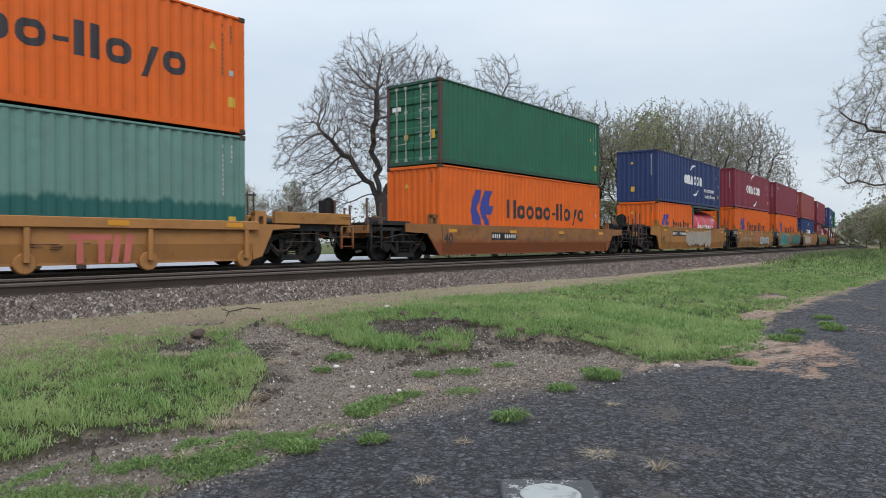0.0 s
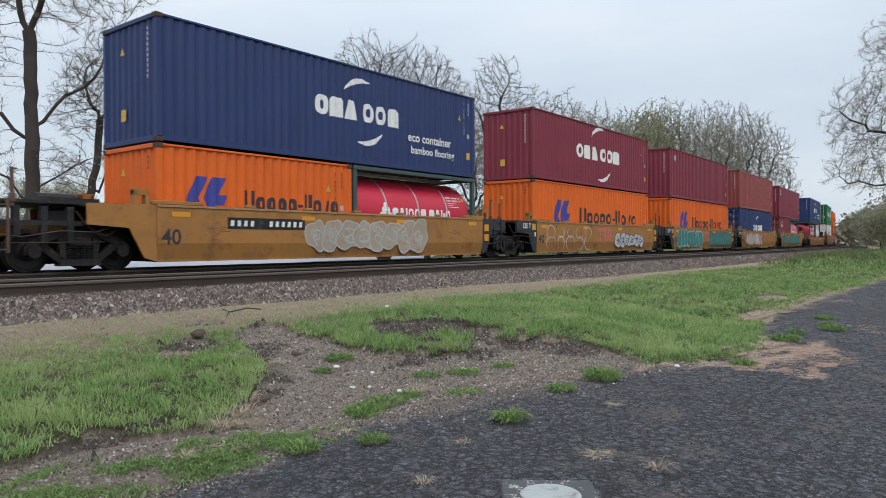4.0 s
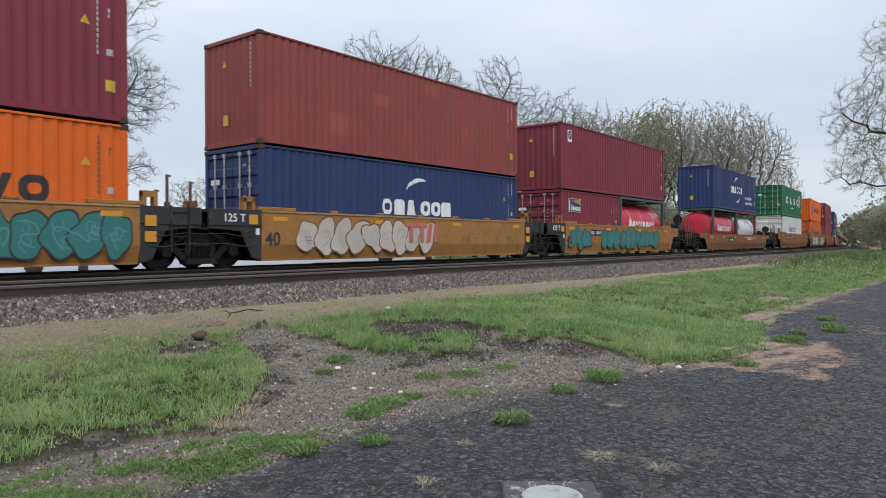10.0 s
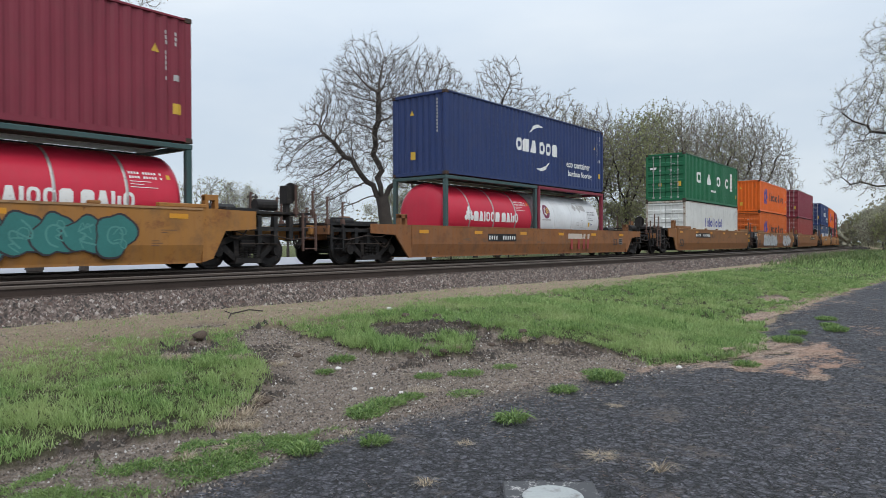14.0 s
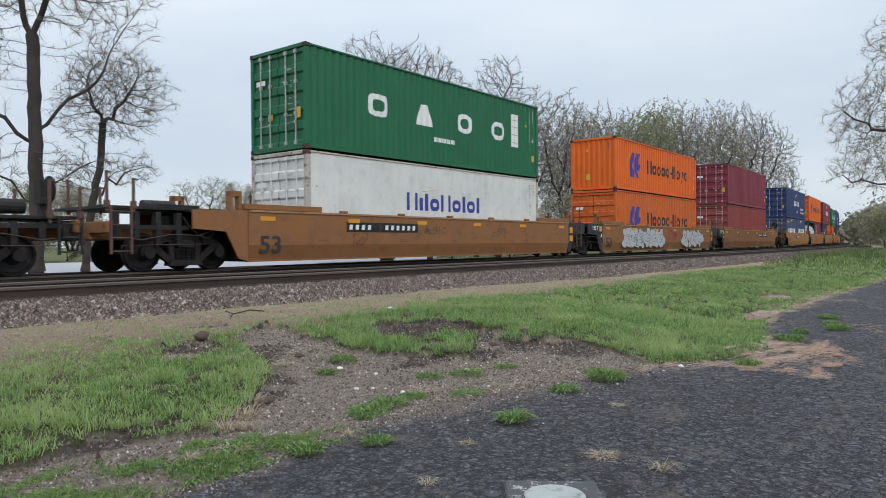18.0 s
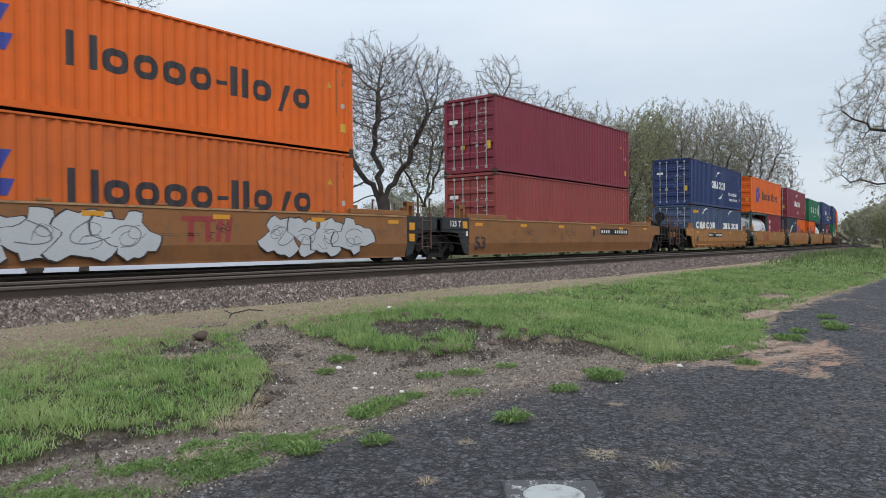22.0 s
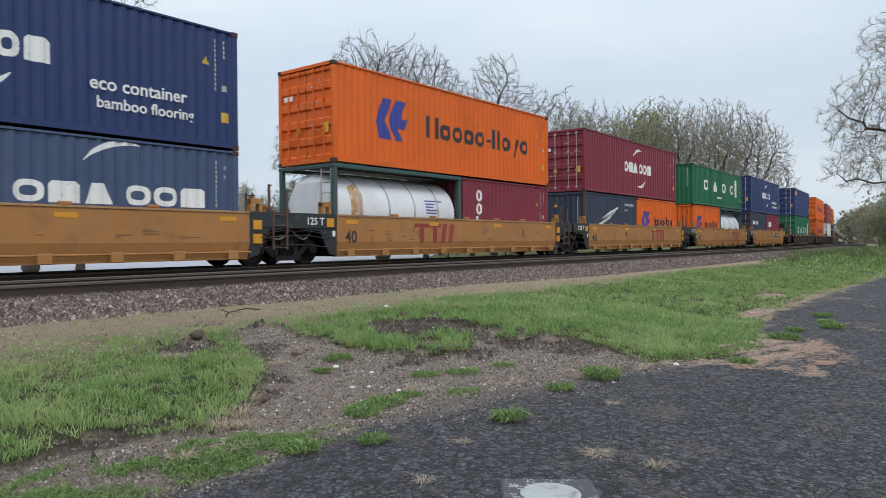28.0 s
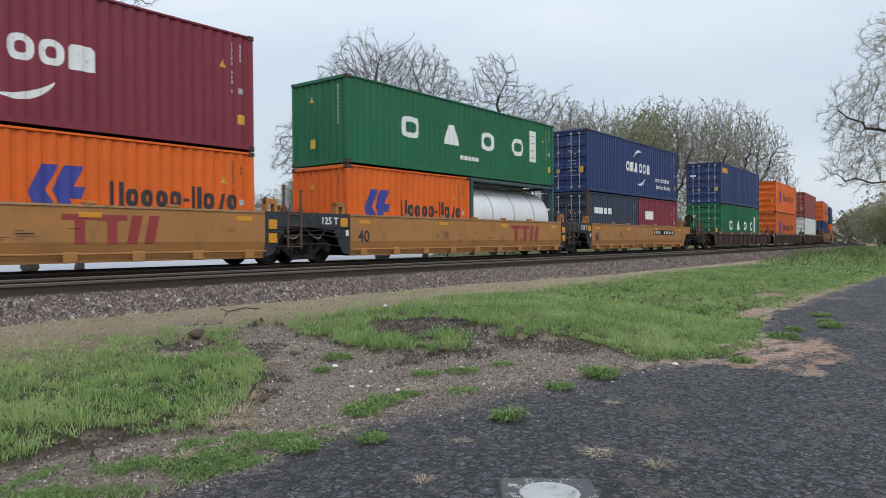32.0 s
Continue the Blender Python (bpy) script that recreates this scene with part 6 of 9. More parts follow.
decal(bm, rect(SX + 0.07, SX + 0.16, SZ + 0.07, SZ + 0.5), -W2 + 0.006)
for _, _, polys, _ in shape_word("Hooooo", SX + 0.24, SZ + 0.07, 0.25, 0.9, "mark_white", "", 0.22):
    for q in polys:
        decal(bm, q, -W2 + 0.006)
part("lettering", bm, M["mark_white"], board, "white wordmark shapes")
tank_container(C[4] + 6.13, 0.33, "tank_red", "bright red tank in a steel frame with white wordmark blocks")
C_ENDS = (("end", "joint"), ("art", "joint"), ("art", "joint"), ("art", "joint"), ("art", "end"))
C_LAB = ("tan well car with silver and dark spray paint", "tan well car with thin white sprayed outlines", "tan well car covered in aqua and teal spray paint", "rusty tan well car with large white spray paint", "tan well car covered in teal spray paint")
for i, s in enumerate(C):
    hi = s + L40 + 0.12
    car, sill, a, b = well_car(s - 0.12, hi, 0.17, 1.45, "car_yellow", C_ENDS[i], C_LAB[i], "plate")
    sill_marks(sill, a, 0.17, 1.45, "print", 20 + i, a + 1, b - a - 2)
    if i == 0:
        sill_marks(sill, a, 0.17, 1.45, "panel", 5, a + 1.8, 2.4)
        sill_marks(sill, a, 0.2, 1.4, "grey", 31, a + 4.3, 4.9)
    if i == 1:
        sill_marks(sill, a, 0.17, 1.45, "emblem", 4, a + 5.55, 1.6)
        sill_marks(sill, a, 0.25, 1.1, "silver", 33, a + 7.5, 3.4)
        sill_outline(sill, a + 0.7, a + 5.0, 0.22, 1.35, 34)
    if i == 2:
        sill_marks(sill, a, 0.2, 1.4, "aqua", 35, a + 0.7, 4.6)
        sill_marks(sill, a, 0.17, 1.45, "emblem", 4, a + 5.4, 1.5)
        sill_marks(sill, a, 0.2, 1.4, "teal", 37, a + 7.05, 2.2)
        sill_marks(sill, a, 0.2, 1.4, "teal", 38, a + 9.4, 2.8)
    if i == 3:
        sill_marks(sill, a, 0.2, 1.4, "white", 39, a + 1.2, 5.6)
        sill_marks(sill, a, 0.17, 1.45, "emblem", 4, a + 5.4, 1.7, proud=0.03)
    if i == 4:
        sill_marks(sill, a, 0.2, 1.4, "teal", 41, a + 0.4, 1.9)
        sill_marks(sill, a, 0.2, 1.4, "teal", 43, a + 3.6, 2.0)
        sill_marks(sill, a, 0.2, 1.4, "teal", 45, a + 5.75, 1.8)
        sill_marks(sill, a, 0.2, 1.4, "teal", 47, a + 7.65, 3.0)
        sill_marks(sill, a, 0.17, 1.45, "panel", 5, a + 2.4, 1.15)

# D: a single long car, then three long wells
c = hull(3.85, 0.36 + STD + CONE, "navy", "navy blue container with white block letters over two tanks", marks=swoosh_marks(4.5, 1.29, 0.5, 3.3))
eco_words(c, L40, HC)
tank_container(3.85, 0.36, "tank_red", "bright red tank in a steel frame with white wordmark blocks")
tank_container(3.85 + 6.13, 0.36, "tank_white", "white tank in a steel frame with a round plum emblem", stripe="red")
car, sill, a, b = well_car(1.8, 18.1, 0.17, 1.2, "car_stained", ("end", "end"), "brown long single well car carrying two tanks", "single", "")
sill_marks(sill, a, 0.17, 1.2, "panel", 5, a + 4.2, 1.9)
sill_marks(sill, a, 0.17, 1.2, "print", 8, a + 2, 9)
# an old two-tone emblem, white above the fold and faded red below it
ex = a + 10.25
bm = bmesh.new()
for poly in ([(ex, 1.02), (ex + 1.28, 1.02), (ex + 1.34, 0.8), (ex, 0.8)], [(ex + 1.42, 1.02), (ex + 1.62, 1.02), (ex + 1.57, 0.8), (ex + 1.4, 0.8)], [(ex + 1.82, 1.02), (ex + 2.02, 1.02), (ex + 1.97, 0.8), (ex + 1.8, 0.8)]):
    decal(bm, poly, -SILL_Y)
part("emblem", bm, M["mark_faded"], car, "worn white upper half of an emblem")
bm = bmesh.new()
for poly in (rect(ex + 0.22, ex + 0.42, 0.36, 0.795), rect(ex + 0.86, ex + 1.06, 0.36, 0.795), [(ex + 1.33, 0.36), (ex + 1.5, 0.36), (ex + 1.57, 0.795), (ex + 1.4, 0.795)], [(ex + 1.73, 0.36), (ex + 1.9, 0.36), (ex + 1.97, 0.795), (ex + 1.8, 0.795)]):
    decal(bm, poly, -SILL_Y)
part("emblem", bm, M["mark_red"], car, "faded red lower half of an emblem")
words(car, "53", 0.4, a + 14.75, -SILL_Y - 0.004, 0.52, M["mark_dark"], "dark painted number", 1.2)
bm = bmesh.new()
decal(bm, rect(a + 15.38, a + 15.78, 0.54, 0.82), -SILL_Y)
plate = part("number_panel", bm, M["mark_dim"], car, "pale edge of a small panel")
bm = bmesh.new()
for z in (0.56, 0.645, 0.73):
    decal(bm, rect(a + 15.4, a + 15.76, z, z + 0.07), -SILL_Y - 0.004)
part("panel_field", bm, M["black_steel"], plate, "dark fields of a small panel")
D = (27.57, 47.17, 66.71)
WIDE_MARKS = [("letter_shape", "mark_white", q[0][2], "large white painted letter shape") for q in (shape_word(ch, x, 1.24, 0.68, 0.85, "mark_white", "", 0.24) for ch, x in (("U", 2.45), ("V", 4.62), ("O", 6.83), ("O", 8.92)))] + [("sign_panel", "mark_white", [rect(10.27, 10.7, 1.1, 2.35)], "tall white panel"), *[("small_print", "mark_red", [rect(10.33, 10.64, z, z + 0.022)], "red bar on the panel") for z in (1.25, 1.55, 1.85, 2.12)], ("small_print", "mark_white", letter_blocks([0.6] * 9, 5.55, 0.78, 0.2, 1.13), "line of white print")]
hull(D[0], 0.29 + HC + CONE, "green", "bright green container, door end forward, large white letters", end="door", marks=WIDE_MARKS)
hull(D[0], 0.29, "white", "dirty white smooth-sided container with blue wordmark and rust runs", end="door", deep=0.006, marks=[*shape_word("HiIoHoIoI", 4.13, 1.38, 0.56, 3.95, "mark_blue", "blue wordmark shape", 0.24), ("logo", "mark_yellow", [[(4.75, 1.97), (5.9, 2.12), (5.0, 2.02)]], "thin yellow stroke")])
hull(D[1], 0.30 + HC + CONE, "orange", "orange container with blue emblem on a matching one", h=STD, marks=orange_marks(L40, STD))
hull(D[1], 0.30, "orange_old", "orange container, door end forward, in a long well car", end="door", marks=orange_marks())
hull(D[2], 0.36 + HC + CONE, "maroon", "plain maroon container, door end forward, on a redder one", end="door")
hull(D[2], 0.36, "rust_red", "faded red container, door end forward, in a long well car", end="door")
for i, s in enumerate(D):
    car, sill, a, b = well_car(s - 2.05, s + L40 + 2.05, 0.17, 1.46, "car_brown", (("end", "joint"), ("art", "joint"), ("art", "end"))[i], ("brown long well car with black number panel", "brown long well car with white spray-painted piece", "brown long well car with faint sprayed tags")[i], "long", "53")
    sill_marks(sill, a, 0.17, 1.46, "print", 50 + i, a + 1, b - a - 2)
    tags(sill, a + 3.4, b - a - 8.0, 0.17, 1.46, 90 + i, (5, 3, 6)[i])
    if i != 1:
        words(car, "A" if i == 0 else "B", 0.34, a + (6.75 if i == 0 else 9.6), -SILL_Y - 0.004, 0.92, M["mark_dark"], "dark stencilled letter")
        sill_marks(sill, a, 0.17, 1.46, "panel", 5, a + (3.3 if i == 0 else 10.35), 3.1)
    else:
        sill_marks(sill, a, 0.2, 1.4, "chrome", 61, a + 2.4, 5.4)
        sill_marks(sill, a, 0.17, 1.46, "emblem", 3, a + 8.6, 1.4)
        sill_marks(sill, a, 0.2, 1.4, "chrome", 63, a + 11.0, 3.4)

# E: five clean tan wells
E_ = (88.58, 103.95, 119.5, 134.92, 150.29)
c = hull(E_[0], 0.28 + STD + CONE, "navy", "navy blue container, door end forward, white letters and crescents", end="door", marks=swoosh_marks(4.5, 1.29, 0.5, 3.3))
eco_words(c, L40, HC)
hull(E_[0], 0.28, "slate_blue", "short faded blue container with white block letters", length=L20, h=STD, end="door", marks=swoosh_marks(1.1, 1.14, 0.44, 4.1) + [("logo", "mark_amber", [rect(0.45, 1.5, 2.12, 2.3)], "small amber badge")])
hull(E_[0] + 6.13, 0.28, "slate_blue", "short faded blue container with white block letters", length=L20, h=STD, marks=swoosh_marks(0.95, 1.16, 0.44, 4.15))
hull(E_[1], 0.28 + STD + CONE, "orange", "orange container, door end forward, blue emblem and dark wordmark", end="door", marks=orange_marks())
tank_container(E_[1], 0.28, "tank_white", "white tank with a covered end in a blue steel frame", 4, stripe="white")
hull(E_[1] + 6.13, 0.28, "maroon", "short maroon container with pale letters", length=L20, h=STD, marks=[("lettering", "mark_white", ring_shape(0.86, 1.2, 1.78, 2.2, 0.085) + ring_shape(0.86, 1.2, 1.3, 1.72, 0.085) + [rect(0.86, 0.95, 0.82, 1.24)], "pale shapes one above another")])
hull(E_[2], 0.28 + STD + CONE, "maroon", "maroon container, door end forward, white letters and crescents", end="door", marks=swoosh_marks(4.6, 1.25, 0.52, 3.6))
wing = []
for k in range(5):
    wing.append([(1.75 + 0.16 * k, 1.18 + 0.05 * k), (2.05 + 0.16 * k, 1.18 + 0.09 * k), (2.75 + 0.17 * k, 1.46 + 0.12 * k), (2.55 + 0.2 * k, 1.55 + 0.11 * k)])
wing.append([(2.0, 1.42), (2.7, 1.78), (3.5, 2.05), (2.75, 1.68)])
wing = [[(1.5 + (x - 1.75) * 1.35, 1.12 + (z - 1.18) * 1.05) for x, z in q] for q in wing]
hull(E_[2], 0.28, "dark_blue", "short dark slate container with a white wing emblem", length=L20, h=STD, plate=False, marks=[("emblem", "mark_white", wing, "white feathered wing emblem"), ("small_print", "mark_white", letter_blocks([0.6, 0.4, 0.7, -0.2, 0.6, 0.5, 0.6, 0.4, 0.6, 0.5], 1.3, 0.98, 0.2, 3.1), "row of white blocks"), ("small_print", "mark_dim", letter_blocks([0.6] * 11, 4.55, 2.08, 0.18, 1.25), "row of pale characters"), ("small_print", "mark_dim", letter_blocks([0.6] * 4, 4.55, 1.82, 0.13, 0.45), "row of pale characters")])
hull(E_[2] + 6.13, 0.28, "orange", "short orange container with blue emblem", length=L20, h=STD, marks=orange_marks(L20, STD))
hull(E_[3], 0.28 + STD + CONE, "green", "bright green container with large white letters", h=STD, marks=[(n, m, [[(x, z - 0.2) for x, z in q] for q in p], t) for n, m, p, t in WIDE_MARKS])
hull(E_[3], 0.28, "orange", "short orange container with blue emblem", length=L20, h=STD, marks=orange_marks(L20, STD))
tank_container(E_[3] + 6.13, 0.28, "tank_white", "white tank in a steel frame with small blue marks")
c = hull(E_[4], 0.28 + STD + CONE, "navy", "navy blue container, door end forward, white letters and crescents", end="door", marks=swoosh_marks(4.5, 1.29, 0.5, 3.3))
eco_words(c, L40, HC)
hull(E_[4], 0.28, "dark_blue", "short dark slate container with white letters", length=L20, h=STD, end="door", marks=[("lettering", "mark_white", letter_blocks([0.6] * 4, 0.8, 1.6, 0.4, 1.9), "white letters")])
hull(E_[4] + 6.13, 0.28, "maroon", "short red container with a small white panel", length=L20, h=STD, marks=[("sign_panel", "mark_white", [rect(0.9, 2.2, 1.45, 1.9)], "white panel")])
for i, s in enumerate(E_):
    car, sill, a, b = well_car(s - 0.12, s + L40 + 0.12, 0.2, 1.39, "car_tan", (("end", "joint"), ("art", "joint"), ("art", "joint"), ("art", "joint"), ("art", "end"))[i], "clean tan well car with red emblem and bracketed pipe" if i in (1, 2, 3) else "clean tan well car with black number panel", "cord")
    sill_marks(sill, a, 0.2, 1.39, "print", 70 + i, a + 1, b - a - 2)
    tags(sill, a + 2.5, b - a - 6.0, 0.2, 1.39, 96 + i, 1)
    if i in (1, 2):
        words(car, "E" if i == 1 else "D", 0.3, a + (9.8 if i == 1 else 4.1), -SILL_Y - 0.004, 0.82, M["mark_dark"], "dark stencilled letter")
    if i in (1, 2, 3):
        sill_marks(sill, a, 0.2, 1.39, "emblem", 3, a + (3.35, 7.5, 8.5)[i - 1], 2.15)
    else:
        sill_marks(sill, a, 0.2, 1.39, "panel", 5, a + 2.85 + i * 1.2, 3.2)

# F: three dark ribbed wells, and the head of the next car behind them
F = (171.88, 191.6, 211.1)
hull(F[0], 0.28 + HC + CONE, "navy", "dark blue container, door end forward, orange badge", end="door", marks=[("sign_panel", "mark_amber", [rect(0.5, 1.9, 2.2, 2.55)], "orange badge")])
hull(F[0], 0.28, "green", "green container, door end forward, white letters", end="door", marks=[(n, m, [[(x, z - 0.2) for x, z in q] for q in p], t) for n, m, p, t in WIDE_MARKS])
hull(F[1], 0.28 + HC + CONE, "orange", "orange container, door end forward, blue emblem", end="door", marks=orange_marks())
hull(F[1], 0.28, "orange_old", "faded orange container, door end forward", end="door", marks=orange_marks())
hull(F[2], 0.28 + HC + CONE, "rust_red", "dull red container, door end forward", end="door")
hull(F[2], 0.28, "white", "white container in a dark ribbed well car", end="door")
for i, s in enumerate(F):
    well_car(s - 2.05, s + L40 + 2.05, 0.2, 1.1, "car_dark", (("end", "joint"), ("art", "joint"), ("art", "end"))[i], "dark brown ribbed well car", "dark", "")
hull(235.0, 0.3 + HC + CONE, "orange_old", "faded orange container, door end forward", end="door", marks=orange_marks())
hull(235.0, 0.3, "navy", "navy blue container, door end forward", end="door")
well_car(232.95, 249.2, 0.17, 1.4, "car_brown", ("end", "end"), "brown long well car at the far bend", "long", "53")
hull(256.0, 0.3 + HC + CONE, "navy", "navy blue container at the far bend", end="door")
hull(256.0, 0.3, "orange", "orange container at the far bend", end="door")
well_car(255.8, 268.4, 0.17, 1.4, "car_yellow", ("end", "end"), "tan well car at the far bend", "plate")


# ---------------------------------------------------------------- trees and shrubs
def tube(V, Fc, p0, p1, r0, r1, sides):
    d = p1 - p0
    if d.length < 1e-5:
        return
    q = d.to_track_quat("Z", "Y")
    base = len(V)
    for p, r in ((p0, r0), (p1, r1)):
        for i in range(sides):
            a = 2 * math.pi * i / sides
            V.append(p + q @ Vector((r * math.cos(a), r * math.sin(a), 0)))
    for i in range(sides):
        j = (i + 1) % sides
        Fc.append((base + i, base + j, base + sides + j, base + sides + i))


def from_lists(name, V, Fc, smooth=True):
    me = bpy.data.meshes.new(name)
    me.from_pydata([tuple(v) for v in V], [], Fc)
    if smooth:
        me.polygons.foreach_set("use_smooth", [True] * len(me.polygons))
    return me


def room(p, d, env):
    """How far it is from p along d to the crown's outline."""
    zc, rx, rz = env
    a = Vector((p.x / rx, p.y / rx, (p.z - zc) / rz))
    b = Vector((d.x / rx, d.y / rx, d.z / rz))
    bb, ab, aa = b.dot(b), a.dot(b), a.dot(a) - 1
    disc = ab * ab - bb * aa
    return 0.0 if disc <= 0 else max(0.0, (-ab + math.sqrt(disc)) / bb)


def grow(rng, segs, tips, p, d, length, level, top, up, wide, env, bare=0.0):
    """A limb of a few bent pieces; smaller limbs leave it along its way. bare: share of each limb without side limbs."""
    n = 6 if level == 1 else 4 if level < 4 else 2
    step = length / n
    sweep = Vector((rng.gauss(0, 1), rng.gauss(0, 1), rng.gauss(0, 0.6))) * (0.10 if level < 3 else 0.16)
    for i in range(n):
        bend = Vector((rng.gauss(0, 1), rng.gauss(0, 1), rng.gauss(0, 0.7))) * (0.12 if level < 3 else 0.17)
        d = (d + bend + sweep + Vector((0, 0, up * (0.12 if level < 3 else 0.06)))).normalized()
        q = p + d * step
        segs.append((p, q, level, i / n, (i + 1) / n))
        if level < top and (i > 0 or level > 1) and ((i + 0.5) / n > bare or level > 2):
            for _ in range(1 + (rng.random() < (0.75 if level < 4 else 0.8))):
                side = Vector((rng.gauss(0, 1), rng.gauss(0, 1), rng.gauss(0, 0.8)))
                side = (side - d * side.dot(d)).normalized()
                nd = (d * (1 - wide * 0.45) + side * wide).normalized()
                at = p + (q - p) * rng.random()
                free = room(at, nd, env)
                if free < max(0.3, 0.16 * length):
                    continue
                ln = min(length * rng.uniform(0.40, 0.62), free * rng.uniform(0.7, 1.0))
                grow(rng, segs, tips, at, nd, ln, level + 1, top, up, wide, env, bare)
        p = q
    tips.append((p, d))


M["bark"] = surface("grey_brown_bark", (0.050, 0.040, 0.035), 0.95, 0, 9, 0.35, 0.6, 0.02)
M["twig"] = surface("twig_bark", (0.15, 0.13, 0.115), 0.95, 0, 9, 0.25, 0.1, 0.01)
M["dark_twig"] = surface("dark_twig_bark", (0.105, 0.088, 0.078), 0.95, 0, 9, 0.25, 0.1, 0.01)



def tree(x, y, tall, wide, trunk_r, seed, label, lean=0.0, first=0.3, top=5, limbs=9, buds=0, bud_size=0.06, bud_mat="bud", up=0.6, fan=0.8, bole=0.6, bare=0.0, thin=1.0, wob=0.06, kind="tree", twig="twig"):
    """Trunk, limbs and twigs, fitted to a height and a crown radius. lean: metres by which the top stands further along +x."""
    rng = random.Random(seed)
    segs, tips, trunk = [], [], []
    p, d = Vector((0, 0, -0.15)), Vector((0, 0, 1))
    n, hgt = 8, tall * bole
    for i in range(n):
        d = (d + Vector((rng.gauss(0, wob), rng.gauss(0, wob), 0.06))).normalized()
        q = p + d * (hgt / n)
        trunk.append((p, q, i / n, (i + 1) / n))
        p = q
    low = tall * first * bole * 0.8
    env = ((low + tall) / 2, wide, (tall - low) / 2)
    for k in range(limbs):
        h = first + (1 - first) * (k + rng.random() * 0.6) / limbs
        i = min(n - 1, int(h * n))
        a0, b0, _, _ = trunk[i]
        az = k * 2.4 + rng.uniform(-0.5, 0.5)
        nd = Vector((math.cos(az), math.sin(az), rng.uniform(0.15, 0.5) + up * h)).normalized()
        at = a0 + (b0 - a0) * (h * n - i)
        grow(rng, segs, tips, at, nd, max(0.8, room(at, nd, env) * rng.uniform(0.8, 1.02)), 1, top, up * 0.6, fan, env, bare)
    grow(rng, segs, tips, p, d, max(0.8, min(tall * (1 - bole), room(p, d, env))), 1, top, up, fan, env, bare)

    def fit(v):
        return Vector((v.x + lean * max(0.0, v.z / tall), v.y, v.z))
    LR = (0, 0.40, 0.17, 0.075, 0.04, 0.028, 0.022)
    V, Fc, tv, tf = [], [], [], []
    for a, b, s0, s1 in trunk:
        r0, r1 = trunk_r * (1 - 0.62 * s0), trunk_r * (1 - 0.62 * s1)
        tube(tv, tf, fit(a), fit(b), r0 * (1.4 if s0 == 0 else 1), r1, 10)
    for a, b, lv, s0, s1 in segs:
        r = max(0.010 if lv < 5 else 0.006, trunk_r * thin * LR[lv])
        tube(V, Fc, fit(a), fit(b), max(0.009 if lv < 5 else 0.006, r * (1 - 0.7 * s0)), max(0.007 if lv < 5 else 0.005, r * (1 - 0.7 * s1)), 6 if lv == 1 else 4 if lv == 2 else 3)
    t = tagged(empty(kind), label, kind, group="trees beside the railway" if kind == "tree" else "shrubs beside the railway")
    t.matrix_basis = Matrix.Translation((x, y, float(height(np.array([x]), np.array([y]))[0])))
    part("trunk", from_lists("trunk", tv, tf), M["bark"], t)
    part("crown", from_lists("crown", V, Fc), M[twig], t, "bare spreading branches and twigs")
    if buds:
        bv, bf = [], []
        for tip, dd in tips:
            tip = fit(tip)
            for _ in range(buds):
                c = tip + Vector((rng.gauss(0, 1), rng.gauss(0, 1), rng.gauss(0, 1))) * bud_size * 2.5
                u = Vector((rng.gauss(0, 1), rng.gauss(0, 1), rng.gauss(0, 1))).normalized() * bud_size
                w = u.cross(Vector((rng.gauss(0, 1), rng.gauss(0, 1), rng.gauss(0, 1)))).normalized() * bud_size * 0.6
                k = len(bv)
                bv += [c - u, c + w, c + u, c - w]
                bf.append((k, k + 1, k + 2, k + 3))
        part("leaves", from_lists("leaves", bv, bf, False), M[bud_mat], t, "sparse new spring buds")
    return t


def blade_material(name, c1, c2, c3, glow=0.0):
    m, n, l, p = nodes_of(name)
    g = n.new("ShaderNodeNewGeometry")
    co = n.new("ShaderNodeTexCoord").outputs["Object"]
    c = mix_node(n, l, ramp_node(n, l, g.outputs["Random Per Island"], 0.1, 0.9), c1, c2)
    c = mix_node(n, l, ramp_node(n, l, noise_node(n, l, co, 1.1, 4), 0.45, 0.75), c, c3)
    l.new(c, p.inputs["Base Color"])
    p.inputs["Roughness"].default_value = 0.6
    p.inputs["Specular IOR Level"].default_value = 0.3
    if glow:
        # thin leaves let part of the daylight through
        thin = n.new("ShaderNodeBsdfTranslucent")
        l.new(c, thin.inputs["Color"])
        both = n.new("ShaderNodeMixShader")
        both.inputs[0].default_value = glow
        l.new(p.outputs[0], both.inputs[1])
        l.new(thin.outputs[0], both.inputs[2])
        l.new(both.outputs[0], n["Material Output"].inputs["Surface"])
    return m


M["bud"] = blade_material("spring_buds", (0.34, 0.32, 0.22), (0.54, 0.52, 0.37), (0.46, 0.47, 0.30), 0.62)
M["leaf"] = blade_material("young_leaves", (0.18, 0.205, 0.08), (0.37, 0.39, 0.18), (0.30, 0.30, 0.15), 0.5)


